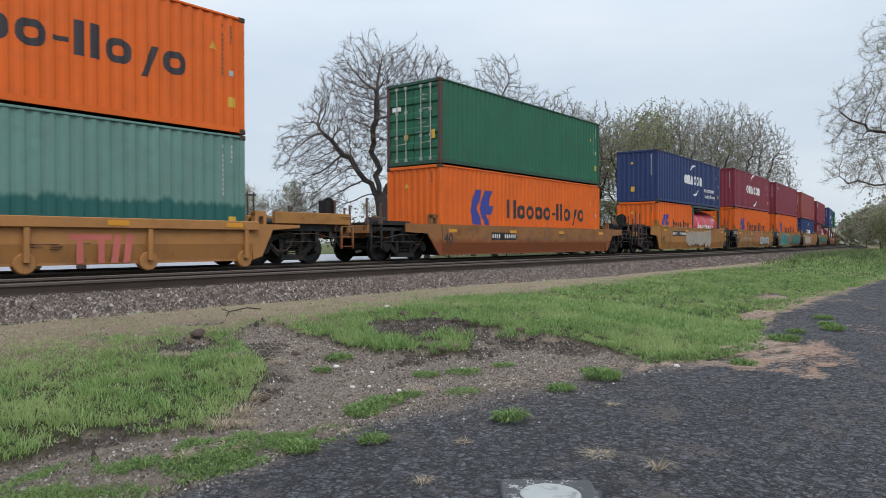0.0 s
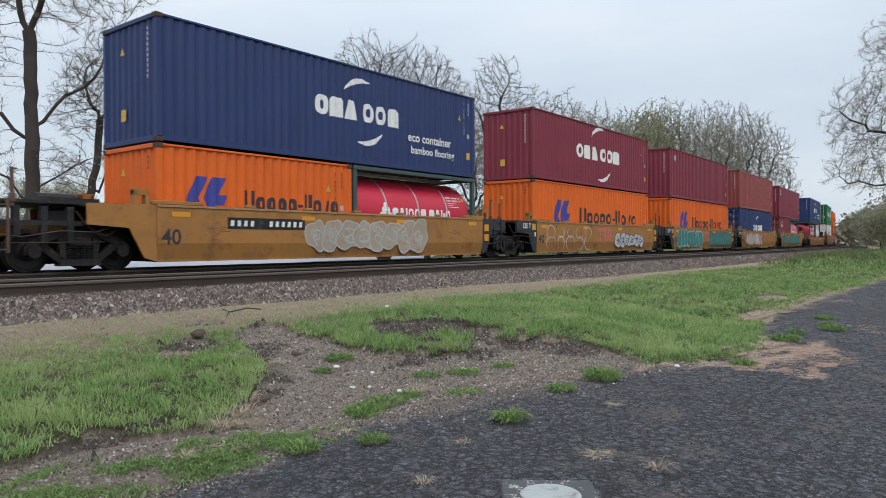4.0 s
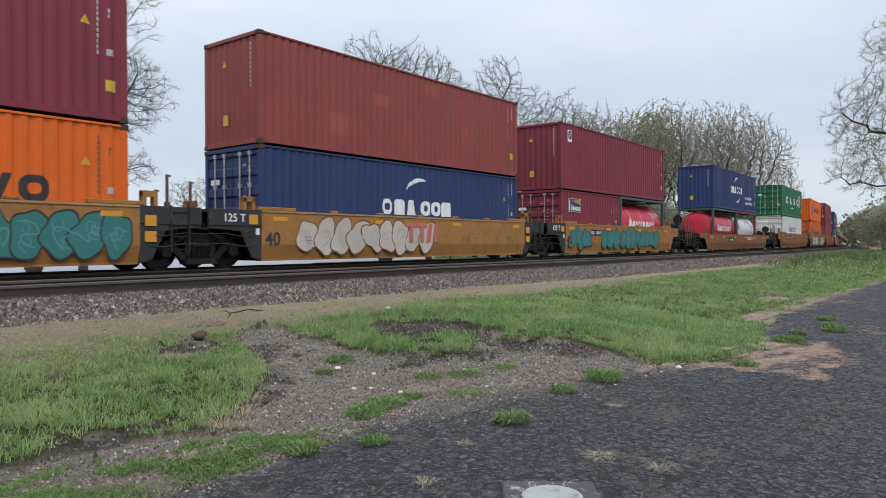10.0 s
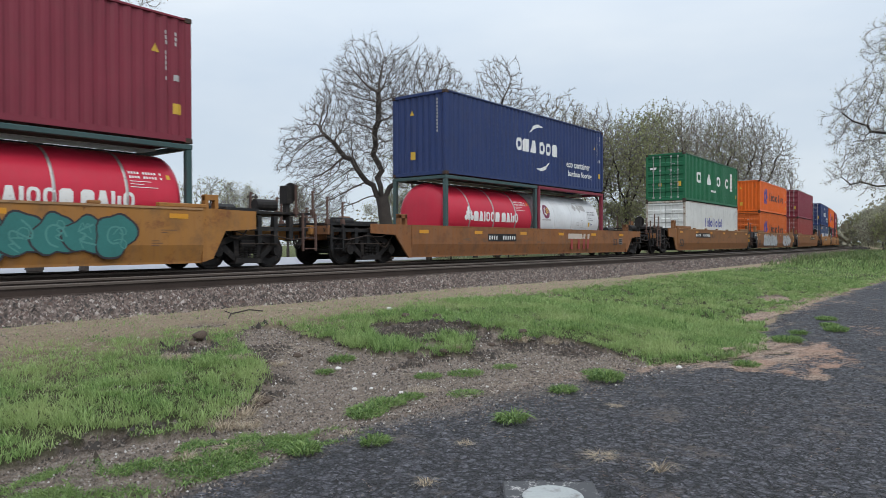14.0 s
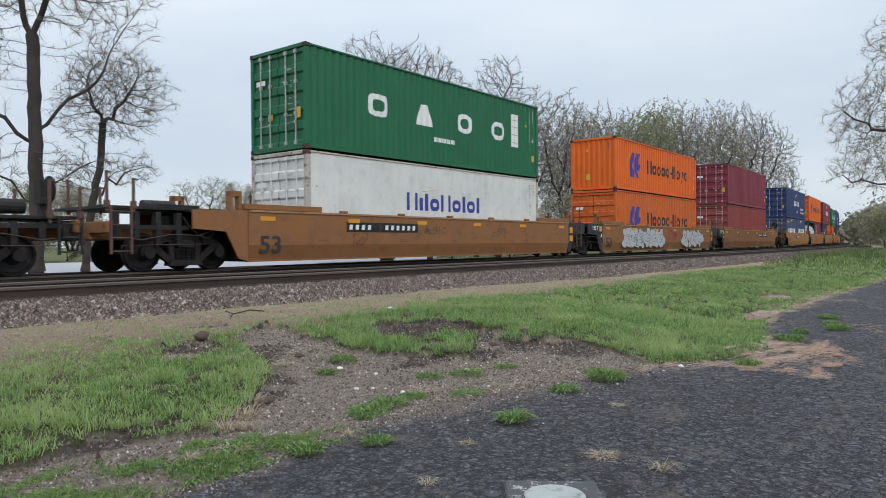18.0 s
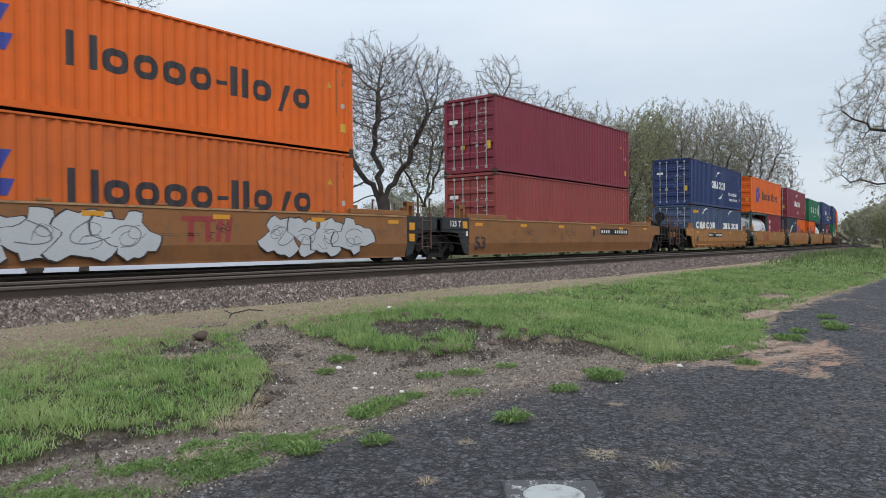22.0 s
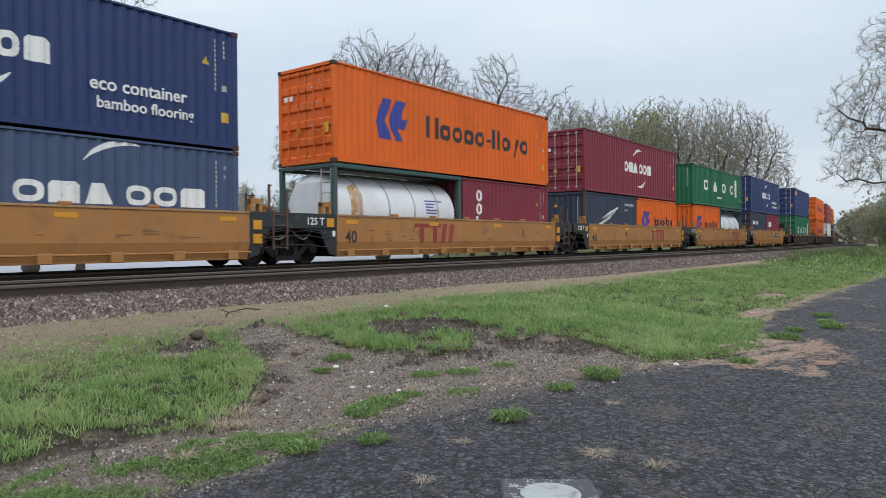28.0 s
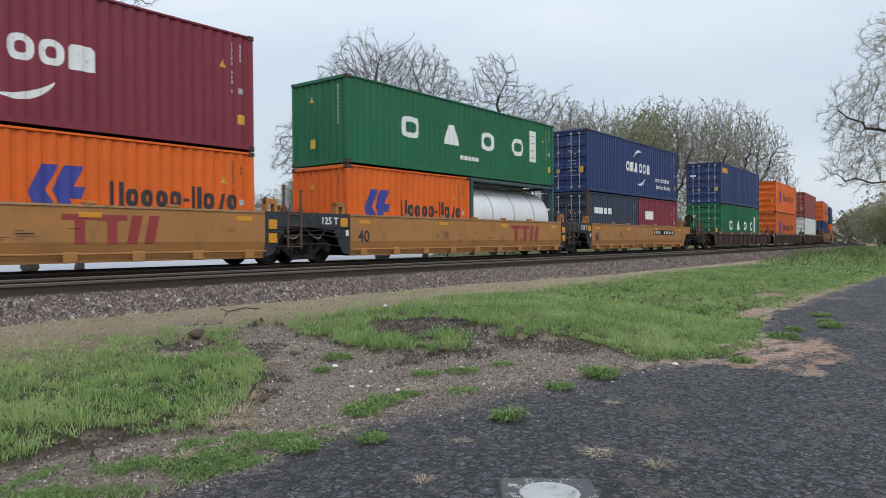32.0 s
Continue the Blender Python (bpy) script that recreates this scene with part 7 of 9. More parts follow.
def colonise(rng, nodes, parents, points, step, kill, up, reach=2.2, most=16000):
    """Let branches grow from the given nodes towards free points in the crown; each point is used up when a twig comes near."""
    P = np.asarray(points, float)
    N = np.zeros((most, 3))
    par = np.full(most, -1)
    n = len(nodes)
    N[:n], par[:n] = nodes, parents
    gap = np.linalg.norm(P[:, None] - N[None, :n], axis=2)
    near, far = gap.argmin(1), gap.min(1)
    seen = set()
    for _ in range(220):
        keep = far > kill
        P, near, far = P[keep], near[keep], far[keep]
        if not len(P):
            break
        use = far < reach
        if use.sum() < 3:
            use = far <= np.partition(far, min(3, len(far) - 1))[min(3, len(far) - 1)]
        way = (P[use] - N[near[use]]) / far[use][:, None]
        heads, back = np.unique(near[use], return_inverse=True)
        v = np.zeros((len(heads), 3))
        np.add.at(v, back, way)
        v /= np.linalg.norm(v, axis=1)[:, None] + 1e-9
        old = N[heads] - N[np.maximum(par[heads], 0)]
        old /= np.linalg.norm(old, axis=1)[:, None] + 1e-9
        v += 0.45 * old + rng.normal(0, 0.13, v.shape) + (0, 0, up)
        v /= np.linalg.norm(v, axis=1)[:, None]
        cand = N[heads] + v * step
        fresh = []
        for q, c in enumerate(cand):
            key = tuple(np.round(c / (0.45 * step)).astype(int))
            if key not in seen:
                seen.add(key)
                fresh.append(q)
        if not fresh or n + len(fresh) > most:
            break
        cand, heads = cand[fresh], heads[fresh]
        m = len(cand)
        N[n:n + m], par[n:n + m] = cand, heads
        gap = np.linalg.norm(P[:, None] - cand[None], axis=2)
        g, a = gap.min(1), gap.argmin(1)
        nearer = g < far
        far[nearer], near[nearer] = g[nearer], a[nearer] + n
        n += m
    return N[:n], par[:n]


def limbs_mesh(name, A, B, ra, rb, sides):
    """Tapered tubes from A to B, given as arrays."""
    d = B - A
    d = d / (np.linalg.norm(d, axis=1)[:, None] + 1e-9)
    ref = np.where(np.abs(d[:, 2:3]) > 0.9, np.array([[1.0, 0, 0]]), np.array([[0, 0, 1.0]]))
    u = np.cross(d, ref)
    u /= np.linalg.norm(u, axis=1)[:, None]
    w = np.cross(d, u)
    t = np.arange(sides) * 2 * np.pi / sides
    ring = u[:, None] * np.cos(t)[None, :, None] + w[:, None] * np.sin(t)[None, :, None]
    v = np.concatenate([A[:, None] + ring * ra[:, None, None], B[:, None] + ring * rb[:, None, None]], 1)
    i = np.arange(sides)
    f = np.stack([i, (i + 1) % sides, sides + (i + 1) % sides, sides + i], 1)
    return v.reshape(-1, 3), (np.arange(len(A))[:, None, None] * 2 * sides + f[None]).reshape(-1, 4)


def twigs_mesh(A, B, r):
    """Three-sided spikes from A to B."""
    v, _ = limbs_mesh("", A, B, r, r, 3)
    v = v.reshape(-1, 6, 3)[:, :4].copy()
    v[:, 3] = B
    f = np.array([(0, 1, 3), (1, 2, 3), (2, 0, 3)])
    return v.reshape(-1, 3), (np.arange(len(A))[:, None, None] * 4 + f[None]).reshape(-1, 3)


def join_lists(name, pieces):
    V, Fc, base = [], [], 0
    for v, f in pieces:
        V.append(v)
        Fc += (f + base).tolist()
        base += len(v)
    me = bpy.data.meshes.new(name)
    me.from_pydata(np.concatenate(V).tolist(), [], Fc)
    me.polygons.foreach_set("use_smooth", [True] * len(me.polygons))
    return me


def crown_tree(x, y, trunk, lobes, trunk_r, seed, label, points=1600, step=0.4, spray=3, leaf=0.0, leaf_size=0.06, leaf_mat="bud", twig="twig", up=0.05, tip=0.010, leaders=(), length=0.55):
    """A tree whose limbs fill a crown of overlapping round lobes (across, away, height, radius, half height), across being square to the way from the drive.
    trunk: points (across, height) of the stem; leaders: further stems from its top."""
    rng = np.random.default_rng(seed)
    az = math.atan2(x, y)
    ax, aw = np.array([math.cos(az), -math.sin(az), 0]), np.array([math.sin(az), math.cos(az), 0])

    def at(u, v, z):
        return ax * u + aw * v + np.array([0, 0, z])
    stem = [at(0, 0, -0.2)]
    par = [-1]
    radius = [trunk_r * 1.35]
    tops = [(trunk, 0)] + [(q, None) for q in leaders]
    end = 0
    for path, start in tops:
        last = 0 if start == 0 else end
        if isinstance(path, tuple):
            # a limb that leaves the stem at a height
            last = min(range(1, end + 1), key=lambda q: abs(stem[q][2] - path[0]))
            path = path[1]
        for u, z in path:
            goal = at(u, 0.15 * u, z)
            n = max(1, int(np.linalg.norm(goal - stem[last]) / (step * 1.6)))
            a = stem[last]
            for k in range(1, n + 1):
                stem.append(a + (goal - a) * k / n + rng.normal(0, 0.03 if start == 0 else 0.11, 3) * (k < n) + np.array([0, 0, (0.0 if start == 0 else -0.22) * math.sin(math.pi * k / n)]))
                par.append(last if k == 1 else len(stem) - 2)
            last = len(stem) - 1
        if start == 0:
            end = last
    P = []
    vol = np.array([l[3] ** 2 * l[4] for l in lobes])
    for (u, v, z, r, rz), part_of in zip(lobes, vol / vol.sum()):
        n = int(points * part_of)
        q = rng.normal(0, 1, (n, 3))
        q /= np.linalg.norm(q, axis=1)[:, None]
        q *= (rng.random(n) ** 0.28)[:, None] * (0.82 + 0.18 * np.sin(q[:, :1] * 5 + seed) * np.sin(q[:, 1:2] * 6) + rng.normal(0, 0.06, (n, 1)))
        P.append(np.array([at(u, v, z)]) + q[:, :1] * ax * r + q[:, 1:2] * aw * r + q[:, 2:] * np.array([[0, 0, rz]]))
    P = np.concatenate(P)
    P = P[P[:, 2] > 0.8]
    N, pa = colonise(rng, np.array(stem), par, P, step, step * 1.15, up)
    n, ns = len(N), len(stem)
    load = np.zeros(n)
    kids = np.bincount(pa[1:], minlength=n)
    load[kids == 0] = 1
    for i in range(n - 1, 0, -1):
        load[pa[i]] += load[i]
    r = trunk_r * (load / load[0]) ** 0.52
    r[end + 1:] = np.minimum(r[end + 1:], trunk_r * 0.42)
    r[ns:] = np.minimum(r[ns:], trunk_r * 0.3)
    r = np.maximum(tip, r)
    i = np.arange(1, n)
    A, B, r0, r1 = N[pa[i]], N[i], np.minimum(r[pa[i]], r[i] * 1.25), r[i]
    bole = (i < ns)
    over = (B - A) * np.where(bole, 0.12, 0.04)[:, None]
    A, B = A - over, B + over
    big, mid = ~bole & (r1 > 0.035), ~bole & (r1 <= 0.035)
    t = tagged(empty("tree"), label, "tree", group="trees beside the railway")
    t.matrix_basis = Matrix.Translation((x, y, float(height(np.array([x]), np.array([y]))[0])))
    part("trunk", join_lists("trunk", [limbs_mesh("", A[bole], B[bole], np.minimum(r[pa[i]], r[i] * 1.06)[bole] * np.where(A[bole][:, 2] < 0.4, 1.3, 1), r1[bole], 10)]), M["bark"], t)
    ends = np.flatnonzero((r < tip * 2.2) & (np.arange(n) >= ns))
    who = np.repeat(ends, spray)
    d = N[who] - N[pa[who]]
    d /= np.linalg.norm(d, axis=1)[:, None]
    d = d * 0.8 + rng.normal(0, 0.42, d.shape) + (0, 0, 0.12)
    d /= np.linalg.norm(d, axis=1)[:, None]
    T0 = N[pa[who]] + (N[who] - N[pa[who]]) * rng.random((len(who), 1))
    T1 = T0 + d * (length * rng.uniform(0.4, 1.15, (len(who), 1)))
    fine = np.full(len(who), tip * 0.75)
    part("crown", join_lists("crown", [limbs_mesh("", A[big], B[big], r0[big], r1[big], 6), limbs_mesh("", A[mid], B[mid], r0[mid], r1[mid], 3), twigs_mesh(T0, T1, fine)]), M[twig], t, "bare branches ending in dense fine twigs")
    if leaf:
        pick = rng.random(len(T1)) < leaf
        c = (T0 + (T1 - T0) * rng.uniform(0.5, 1.05, (len(T1), 1)))[pick] + rng.normal(0, 0.05, (pick.sum(), 3))
        u = rng.normal(0, 1, c.shape)
        u *= leaf_size * rng.uniform(0.6, 1.3, (len(c), 1)) / np.linalg.norm(u, axis=1)[:, None]
        w = np.cross(u, rng.normal(0, 1, c.shape))
        w *= leaf_size * 0.6 / (np.linalg.norm(w, axis=1)[:, None] + 1e-9)
        v = np.stack([c - u, c + w, c + u, c - w], 1).reshape(-1, 3)
        part("leaves", join_lists("leaves", [(v, np.arange(len(v)).reshape(-1, 4))]), M[leaf_mat], t, "sparse pale new leaves")
    return t


crown_tree(12.05, 30.7, [(0.05, 4.0), (-0.05, 9.8)], [(-1.2, 0, 14.5, 4.4, 5.0), (2.3, 0, 14.0, 3.6, 5.0), (2.4, 0.5, 8.6, 1.9, 2.0), (-2.6, 0, 8.5, 2.4, 2.4), (1.7, -0.3, 4.6, 1.7, 1.3), (-1.8, 0.4, 4.8, 1.8, 1.3)], 0.27, 11,
           "tall bare tree with a thick grey trunk beyond the track", points=9000, step=0.3, spray=5, leaf=0.12, leaf_size=0.045, twig="dark_twig", leaders=([(-0.9, 13), (-1.0, 18)], [(0.8, 12.5), (1.4, 17)], (6.0, [(0.9, 7.0), (2.6, 8.8)]), (5.2, [(-1.0, 6.4), (-2.8, 8.6)]), (3.3, [(0.7, 3.9), (2.0, 4.8)]), (3.0, [(-0.8, 3.9), (-2.0, 4.9)])), tip=0.008, length=0.5)
crown_tree(14.85, 32.6, [(0.15, 2.0), (0.72, 5.5), (0.8, 6.9)], [(1.5, 0, 8.3, 2.7, 2.5), (-0.1, 0.3, 7.6, 1.6, 1.9), (1.9, -0.2, 4.8, 1.6, 1.0), (-0.6, 0.2, 4.6, 1.2, 1.0)], 0.17, 12,
           "slender leaning bare tree beyond the track", points=5200, step=0.22, spray=4, leaf=0.2, leaf_size=0.04, twig="dark_twig", leaders=([(0.2, 8.6)], [(1.9, 8.4)], (3.6, [(1.0, 4.4), (1.7, 4.7)])), tip=0.007, length=0.42)
crown_tree(35.0, 32.8, [(0.1, 2.2), (-0.2, 4.4)], [(-1.0, 0, 10.0, 4.6, 5.4), (-4.4, 0.5, 7.3, 3.4, 3.4), (2.6, -0.4, 10.4, 3.6, 4.8), (0.3, 0.6, 12.6, 3.0, 2.8), (-4.2, 0, 4.0, 2.4, 1.6)], 0.42, 37,
           "broad spreading bare tree with low limbs behind the train", points=16000, step=0.32, spray=6, twig="dark_twig", leaders=([(-2.2, 7.0), (-4.0, 8.6)], [(-0.6, 8), (-0.4, 11.5)], [(1.8, 7.4), (3.0, 10.5)]), tip=0.0095, length=0.55)
crown_tree(49.6, 33.6, [(0.0, 5.0), (0.2, 8.0)], [(0.2, 0, 13.6, 2.8, 4.2), (-2.2, 0.3, 11.4, 2.8, 4.0), (2.4, -0.2, 11.0, 3.0, 4.2), (0, 0.5, 8.5, 3.6, 3.6)], 0.28, 14,
           "bare tree with a rounded crown behind the train", points=8000, step=0.34, spray=4, leaders=([(-1.2, 12)], [(0.6, 13.5)], [(1.8, 11)]), tip=0.0135, length=0.55)
# places, heights and crown radii along the wooded row
ROW = [(43.5, 36, 13.6, 4.6), (56.5, 31.2, 15.4, 4.4), (61.5, 29.8, 14.8, 4.2), (60.5, 26.6, 13.6, 3.2), (67, 35, 16.0, 4.6), (73, 29.5, 17.0, 3.8), (75, 34, 15.8, 4.8), (79, 28.5, 18.2, 4.2), (83, 32, 18.6, 4.8), (89, 27.6, 17.0, 4.6), (94, 30, 20.6, 5.2), (101, 28.4, 21.4, 5.4), (86, 35, 18.0, 5.2), (108.5, 27.6, 20.6, 5.2), (54, 39, 14.4, 4.8), (66, 41, 15.5, 5.0), (112, 25.6, 14.0, 4.0), (74, 40, 17.0, 5.0)]
for i, (x, y, tall, wide) in enumerate(ROW):
    green = i in (3, 5, 8)
    lab = "small tree with a haze of fresh green leaves behind the train" if green else "bare twiggy tree in the wooded row behind the train" if i % 3 else "tree with a haze of pale new leaves behind the train"
    rr = random.Random(140 + i)
    lobes = [(0, 0, tall * 0.68, wide * 0.82, tall * 0.32)] + [(wide * 0.55 * math.cos(2.1 * k + i), wide * 0.5 * math.sin(2.1 * k + i), tall * rr.uniform(0.42, 0.7), wide * rr.uniform(0.45, 0.62), tall * rr.uniform(0.18, 0.25)) for k in range(4)]
    forks = [[(wide * rr.uniform(0.25, 0.5) * sgn, tall * rr.uniform(0.55, 0.7))] for sgn in (-1, 1, 0.2)]
    crown_tree(x, y, [(0.1, tall * 0.15), (rr.uniform(-0.4, 0.4), tall * rr.uniform(0.26, 0.36))], lobes, 0.14 + 0.006 * tall, 40 + i, lab, points=4200, step=0.4, spray=4, leaf=(0.9 if green else 0.55 if i % 3 == 0 else 0.32),
               leaf_size=0.10 if green else 0.085, leaf_mat="leaf" if green or i % 3 == 0 else "bud", leaders=forks, tip=0.0165, length=0.6)
crown_tree(49.5, 1.0, [(0.0, 2.5), (-0.3, 5.5)], [(-0.2, 0, 10.5, 5.8, 4.8), (-4.6, 0.4, 8.6, 3.6, 3.4), (-3.8, -0.5, 5.6, 4.2, 2.0), (4, 0, 9, 4.6, 4.6), (-2.5, 0, 13.0, 3.6, 2.4)], 0.3, 21,
           "budding tree with wide branches beside the drive", points=12000, step=0.34, spray=6, leaf=0.85, leaf_size=0.042, twig="twig", leaders=([(-3.0, 7.2), (-6.5, 9.0)], [(-1.2, 9), (-2.0, 12.5)], [(-3.2, 4.6), (-6.6, 5.2)], [(2, 9)]), tip=0.0085, length=0.6)
crown_tree(38.2, 59.5, [(0.2, 2.2), (0.3, 3.4)], [(-1.6, 0, 6.0, 1.9, 1.5), (1.0, 0.4, 6.6, 2.2, 1.5), (2.6, -0.3, 5.0, 1.4, 1.2), (-0.2, 0, 4.6, 2.4, 1.2)], 0.16, 61, "open-crowned tree with fresh leaves beyond the paved yard", points=1500, step=0.3, spray=3, leaf=0.55, leaf_size=0.075, leaf_mat="leaf", leaders=([(-1.4, 5.2)], [(0.8, 5.6)], [(2.2, 4.8)]), tip=0.014, length=0.4)
crown_tree(48.0, 59.0, [(0.0, 1.8), (0.1, 2.6)], [(0, 0, 5.0, 3.2, 2.6), (-1.8, 0, 4.0, 2.0, 1.8), (1.9, 0, 4.2, 1.9, 1.8)], 0.14, 62, "small round bare tree beyond the paved yard", points=2200, step=0.32, spray=3, leaf=0.1, leaf_size=0.05, leaders=([(-0.9, 4.6)], [(0.6, 5.0)]), tip=0.014, length=0.45)
SHRUBS = [(40, 31, 4.5, 2.8), (46, 30, 5, 3.0), (53, 29, 5.5, 3.2), (60, 27.5, 5.5, 3.2), (66, 27, 6, 3.4), (72, 25.5, 6, 3.4), (79, 24.2, 6.5, 3.4), (86, 24.4, 6, 3.4), (93, 25.2, 7, 3.6), (104, 26.5, 6.5, 3.6),
          (101, 11.2, 5.2, 3.2), (92, 8.6, 5.2, 3.2), (84, 6.6, 6.4, 3.6), (76, 4.6, 6.8, 3.4), (68, 3.0, 6.4, 3.2), (72, 6.4, 4.2, 2.6), (62, 1.4, 6.0, 3.0), (121, 15.4, 6.0, 3.6), (112, 12.6, 6.2, 3.6), (24, 63, 7.0, 3.2), (28.5, 66, 7.4, 3.4), (18, 64, 6.8, 3.4), (12, 66, 7, 3.4), (60, 70, 9.5, 4.2), (47, 66, 8.5, 3.8), (70, 64, 9.0, 4.5)]
for i, (x, y, tall, wide) in enumerate(SHRUBS):
    tree(x, y, tall, wide, 0.07, 80 + i, "twiggy shrub with new green leaves" if i % 2 else "thicket of thin stems with pale buds", limbs=12, first=0.05, top=4, buds=1, bud_size=0.075, bud_mat="leaf" if i % 2 else "bud", up=0.6, fan=0.7, bole=0.6, kind="shrub")


def far_woods():
    """A long belt of distant woods: crowns of many small flakes, with gaps and an uneven outline."""
    rng = random.Random(5)
    V, Fc = [], []
    for i in range(900):
        if i % 3:
            az, dist = rng.uniform(-30, 88), rng.uniform(170, 230)
        else:
            az, dist = rng.uniform(72, 100), rng.uniform(135, 190)
        x, y = dist * math.sin(radians(az)), dist * math.cos(radians(az))
        h = (7.5 + 2.6 * math.sin(az * 0.31) + 1.6 * math.sin(az * 0.83 + 1)) * rng.uniform(0.5, 1.25)
        rx = h * rng.uniform(0.25, 0.4)
        for _ in range(26):
            u = Vector((rng.gauss(0, 1), rng.gauss(0, 1), rng.gauss(0, 1))).normalized() * rng.uniform(0.3, 1.0)
            c = Vector((x + u.x * rx, y + u.y * rx, h * 0.52 + u.z * h * 0.5))
            s = rng.uniform(0.25, 0.7)
            p = Vector((rng.gauss(0, 1), rng.gauss(0, 1), rng.gauss(0, 1))).normalized() * s
            q = p.cross(Vector((rng.gauss(0, 1), rng.gauss(0, 1), rng.gauss(0, 1)))).normalized() * s * 0.7
            k = len(V)
            V += [c - p, c + q, c + p * 0.8, c - q * 0.8]
            Fc.append((k, k + 1, k + 2, k + 3))
    ob = new("far_woods", from_lists("far_woods", V, Fc, False))
    ob.data.materials.append(surface("distant_twigs", (0.235, 0.225, 0.165), 0.95, 0, 0.4, 0.35, 0.0, 0.01))
    return tagged(ob, "belt of distant hazy spring woods along the horizon", "woods", kind="stuff")


far_woods()


def utility_pole(x, y, tall):
    """Two slim posts joined near the top."""
    p = empty("utility_pole")
    for sx in (-0.28, 0.28):
        part("pole", rod(bmesh.new(), (sx, 0, 0), (sx, 0, tall), 0.09, 8), M["bark"], p)
    part("crossarm", bevelled(box(bmesh.new(), -0.5, 0.5, -0.06, 0.06, tall - 0.35, tall - 0.2), 0.01), M["bark"], p)
    tagged(p, "slim grey twin-post utility pole beyond the yard", "utility pole")
    p.matrix_basis = Matrix.Translation((x, y, 0.03)) @ Matrix.Rotation(radians(-36), 4, "Z")


utility_pole(41.2, 55.8, 6.1)


# ---------------------------------------------------------------- turf, weeds, stones: what nobody could count
def blades_mesh(name, x, y, z, tall, width, lean, rng, way=None, foot=1.0):
    """Bent grass blades of three points a side, given as arrays; way: the direction in which each one bends."""
    n = len(x)
    a = rng.uniform(0, 2 * np.pi, n)
    b = rng.uniform(0, 2 * np.pi, n) if way is None else way + rng.normal(0, 0.7, n)
    dx, dy = np.cos(a) * width / 2, np.sin(a) * width / 2
    lx, ly = np.cos(b) * lean * tall, np.sin(b) * lean * tall
    v = np.empty((n, 5, 3))
    v[:, 0] = np.stack([x - dx * foot, y - dy * foot, z], 1)
    v[:, 1] = np.stack([x + dx * foot, y + dy * foot, z], 1)
    v[:, 2] = np.stack([x + dx * 0.8 + lx * 0.35, y + dy * 0.8 + ly * 0.35, z + tall * 0.6], 1)
    v[:, 3] = np.stack([x - dx * 0.8 + lx * 0.35, y - dy * 0.8 + ly * 0.35, z + tall * 0.6], 1)
    v[:, 4] = np.stack([x + lx, y + ly, z + tall * np.sqrt(np.maximum(0.05, 1 - (lean * 0.6) ** 2))], 1)
    me = bpy.data.meshes.new(name)
    i = np.arange(n)[:, None] * 5
    quads = (i + np.array([0, 1, 2, 3])).tolist()
    tris = (i + np.array([3, 2, 4])).tolist()
    me.from_pydata(v.reshape(-1, 3).tolist(), [], quads + tris)
    return me


def straws_mesh(name, x, y, z, length, width, angle, rng):
    """Dry stalks lying on the ground, each a bent ribbon of two pieces."""
    n = len(x)
    u = np.stack([np.cos(angle), np.sin(angle)], 1)
    w = np.stack([-u[:, 1], u[:, 0]], 1) * width[:, None] / 2
    mid = np.stack([x, y], 1) + w * rng.normal(0, 6, (n, 1))
    a, b = np.stack([x, y], 1) - u * length[:, None] / 2, np.stack([x, y], 1) + u * length[:, None] / 2
    lift = rng.uniform(0.002, 0.02, (n, 3))
    v = np.empty((n, 6, 3))
    for k, (q, s) in enumerate(((a, -1), (a, 1), (mid, 1), (mid, -1), (b, 1), (b, -1))):
        v[:, k, :2] = q + s * w * (0.6 if k in (0, 1, 4, 5) else 1)
        v[:, k, 2] = z + lift[:, k // 2] + 0.35 * width * (s > 0)
    i = np.arange(n)[:, None] * 6
    me = bpy.data.meshes.new(name)
    me.from_pydata(v.reshape(-1, 3).tolist(), [], (i + np.array([0, 1, 2, 3])).tolist() + (i + np.array([3, 2, 4, 5])).tolist())
    return me


M["grass"] = blade_material("spring_grass_blades", (0.094, 0.176, 0.047), (0.345, 0.48, 0.178), (0.415, 0.487, 0.21), 0.42)
M["straw"] = blade_material("dead_grass_straw", (0.22, 0.165, 0.11), (0.50, 0.42, 0.31), (0.36, 0.28, 0.19))
M["needles"] = blade_material("reddish_dead_litter", (0.12, 0.07, 0.05), (0.47, 0.36, 0.275), (0.31, 0.175, 0.12))
NR = np.random.default_rng(4)


def stuff(name, me, material, label, category):
    ob = new(name, me)
    ob.data.materials.append(material)
    return tagged(ob, label, category, kind="stuff")


def scatter(n, x0, x1, y0, y1, power=1.0):
    return x0 + (x1 - x0) * NR.random(n) ** power, y0 + (y1 - y0) * NR.random(n)


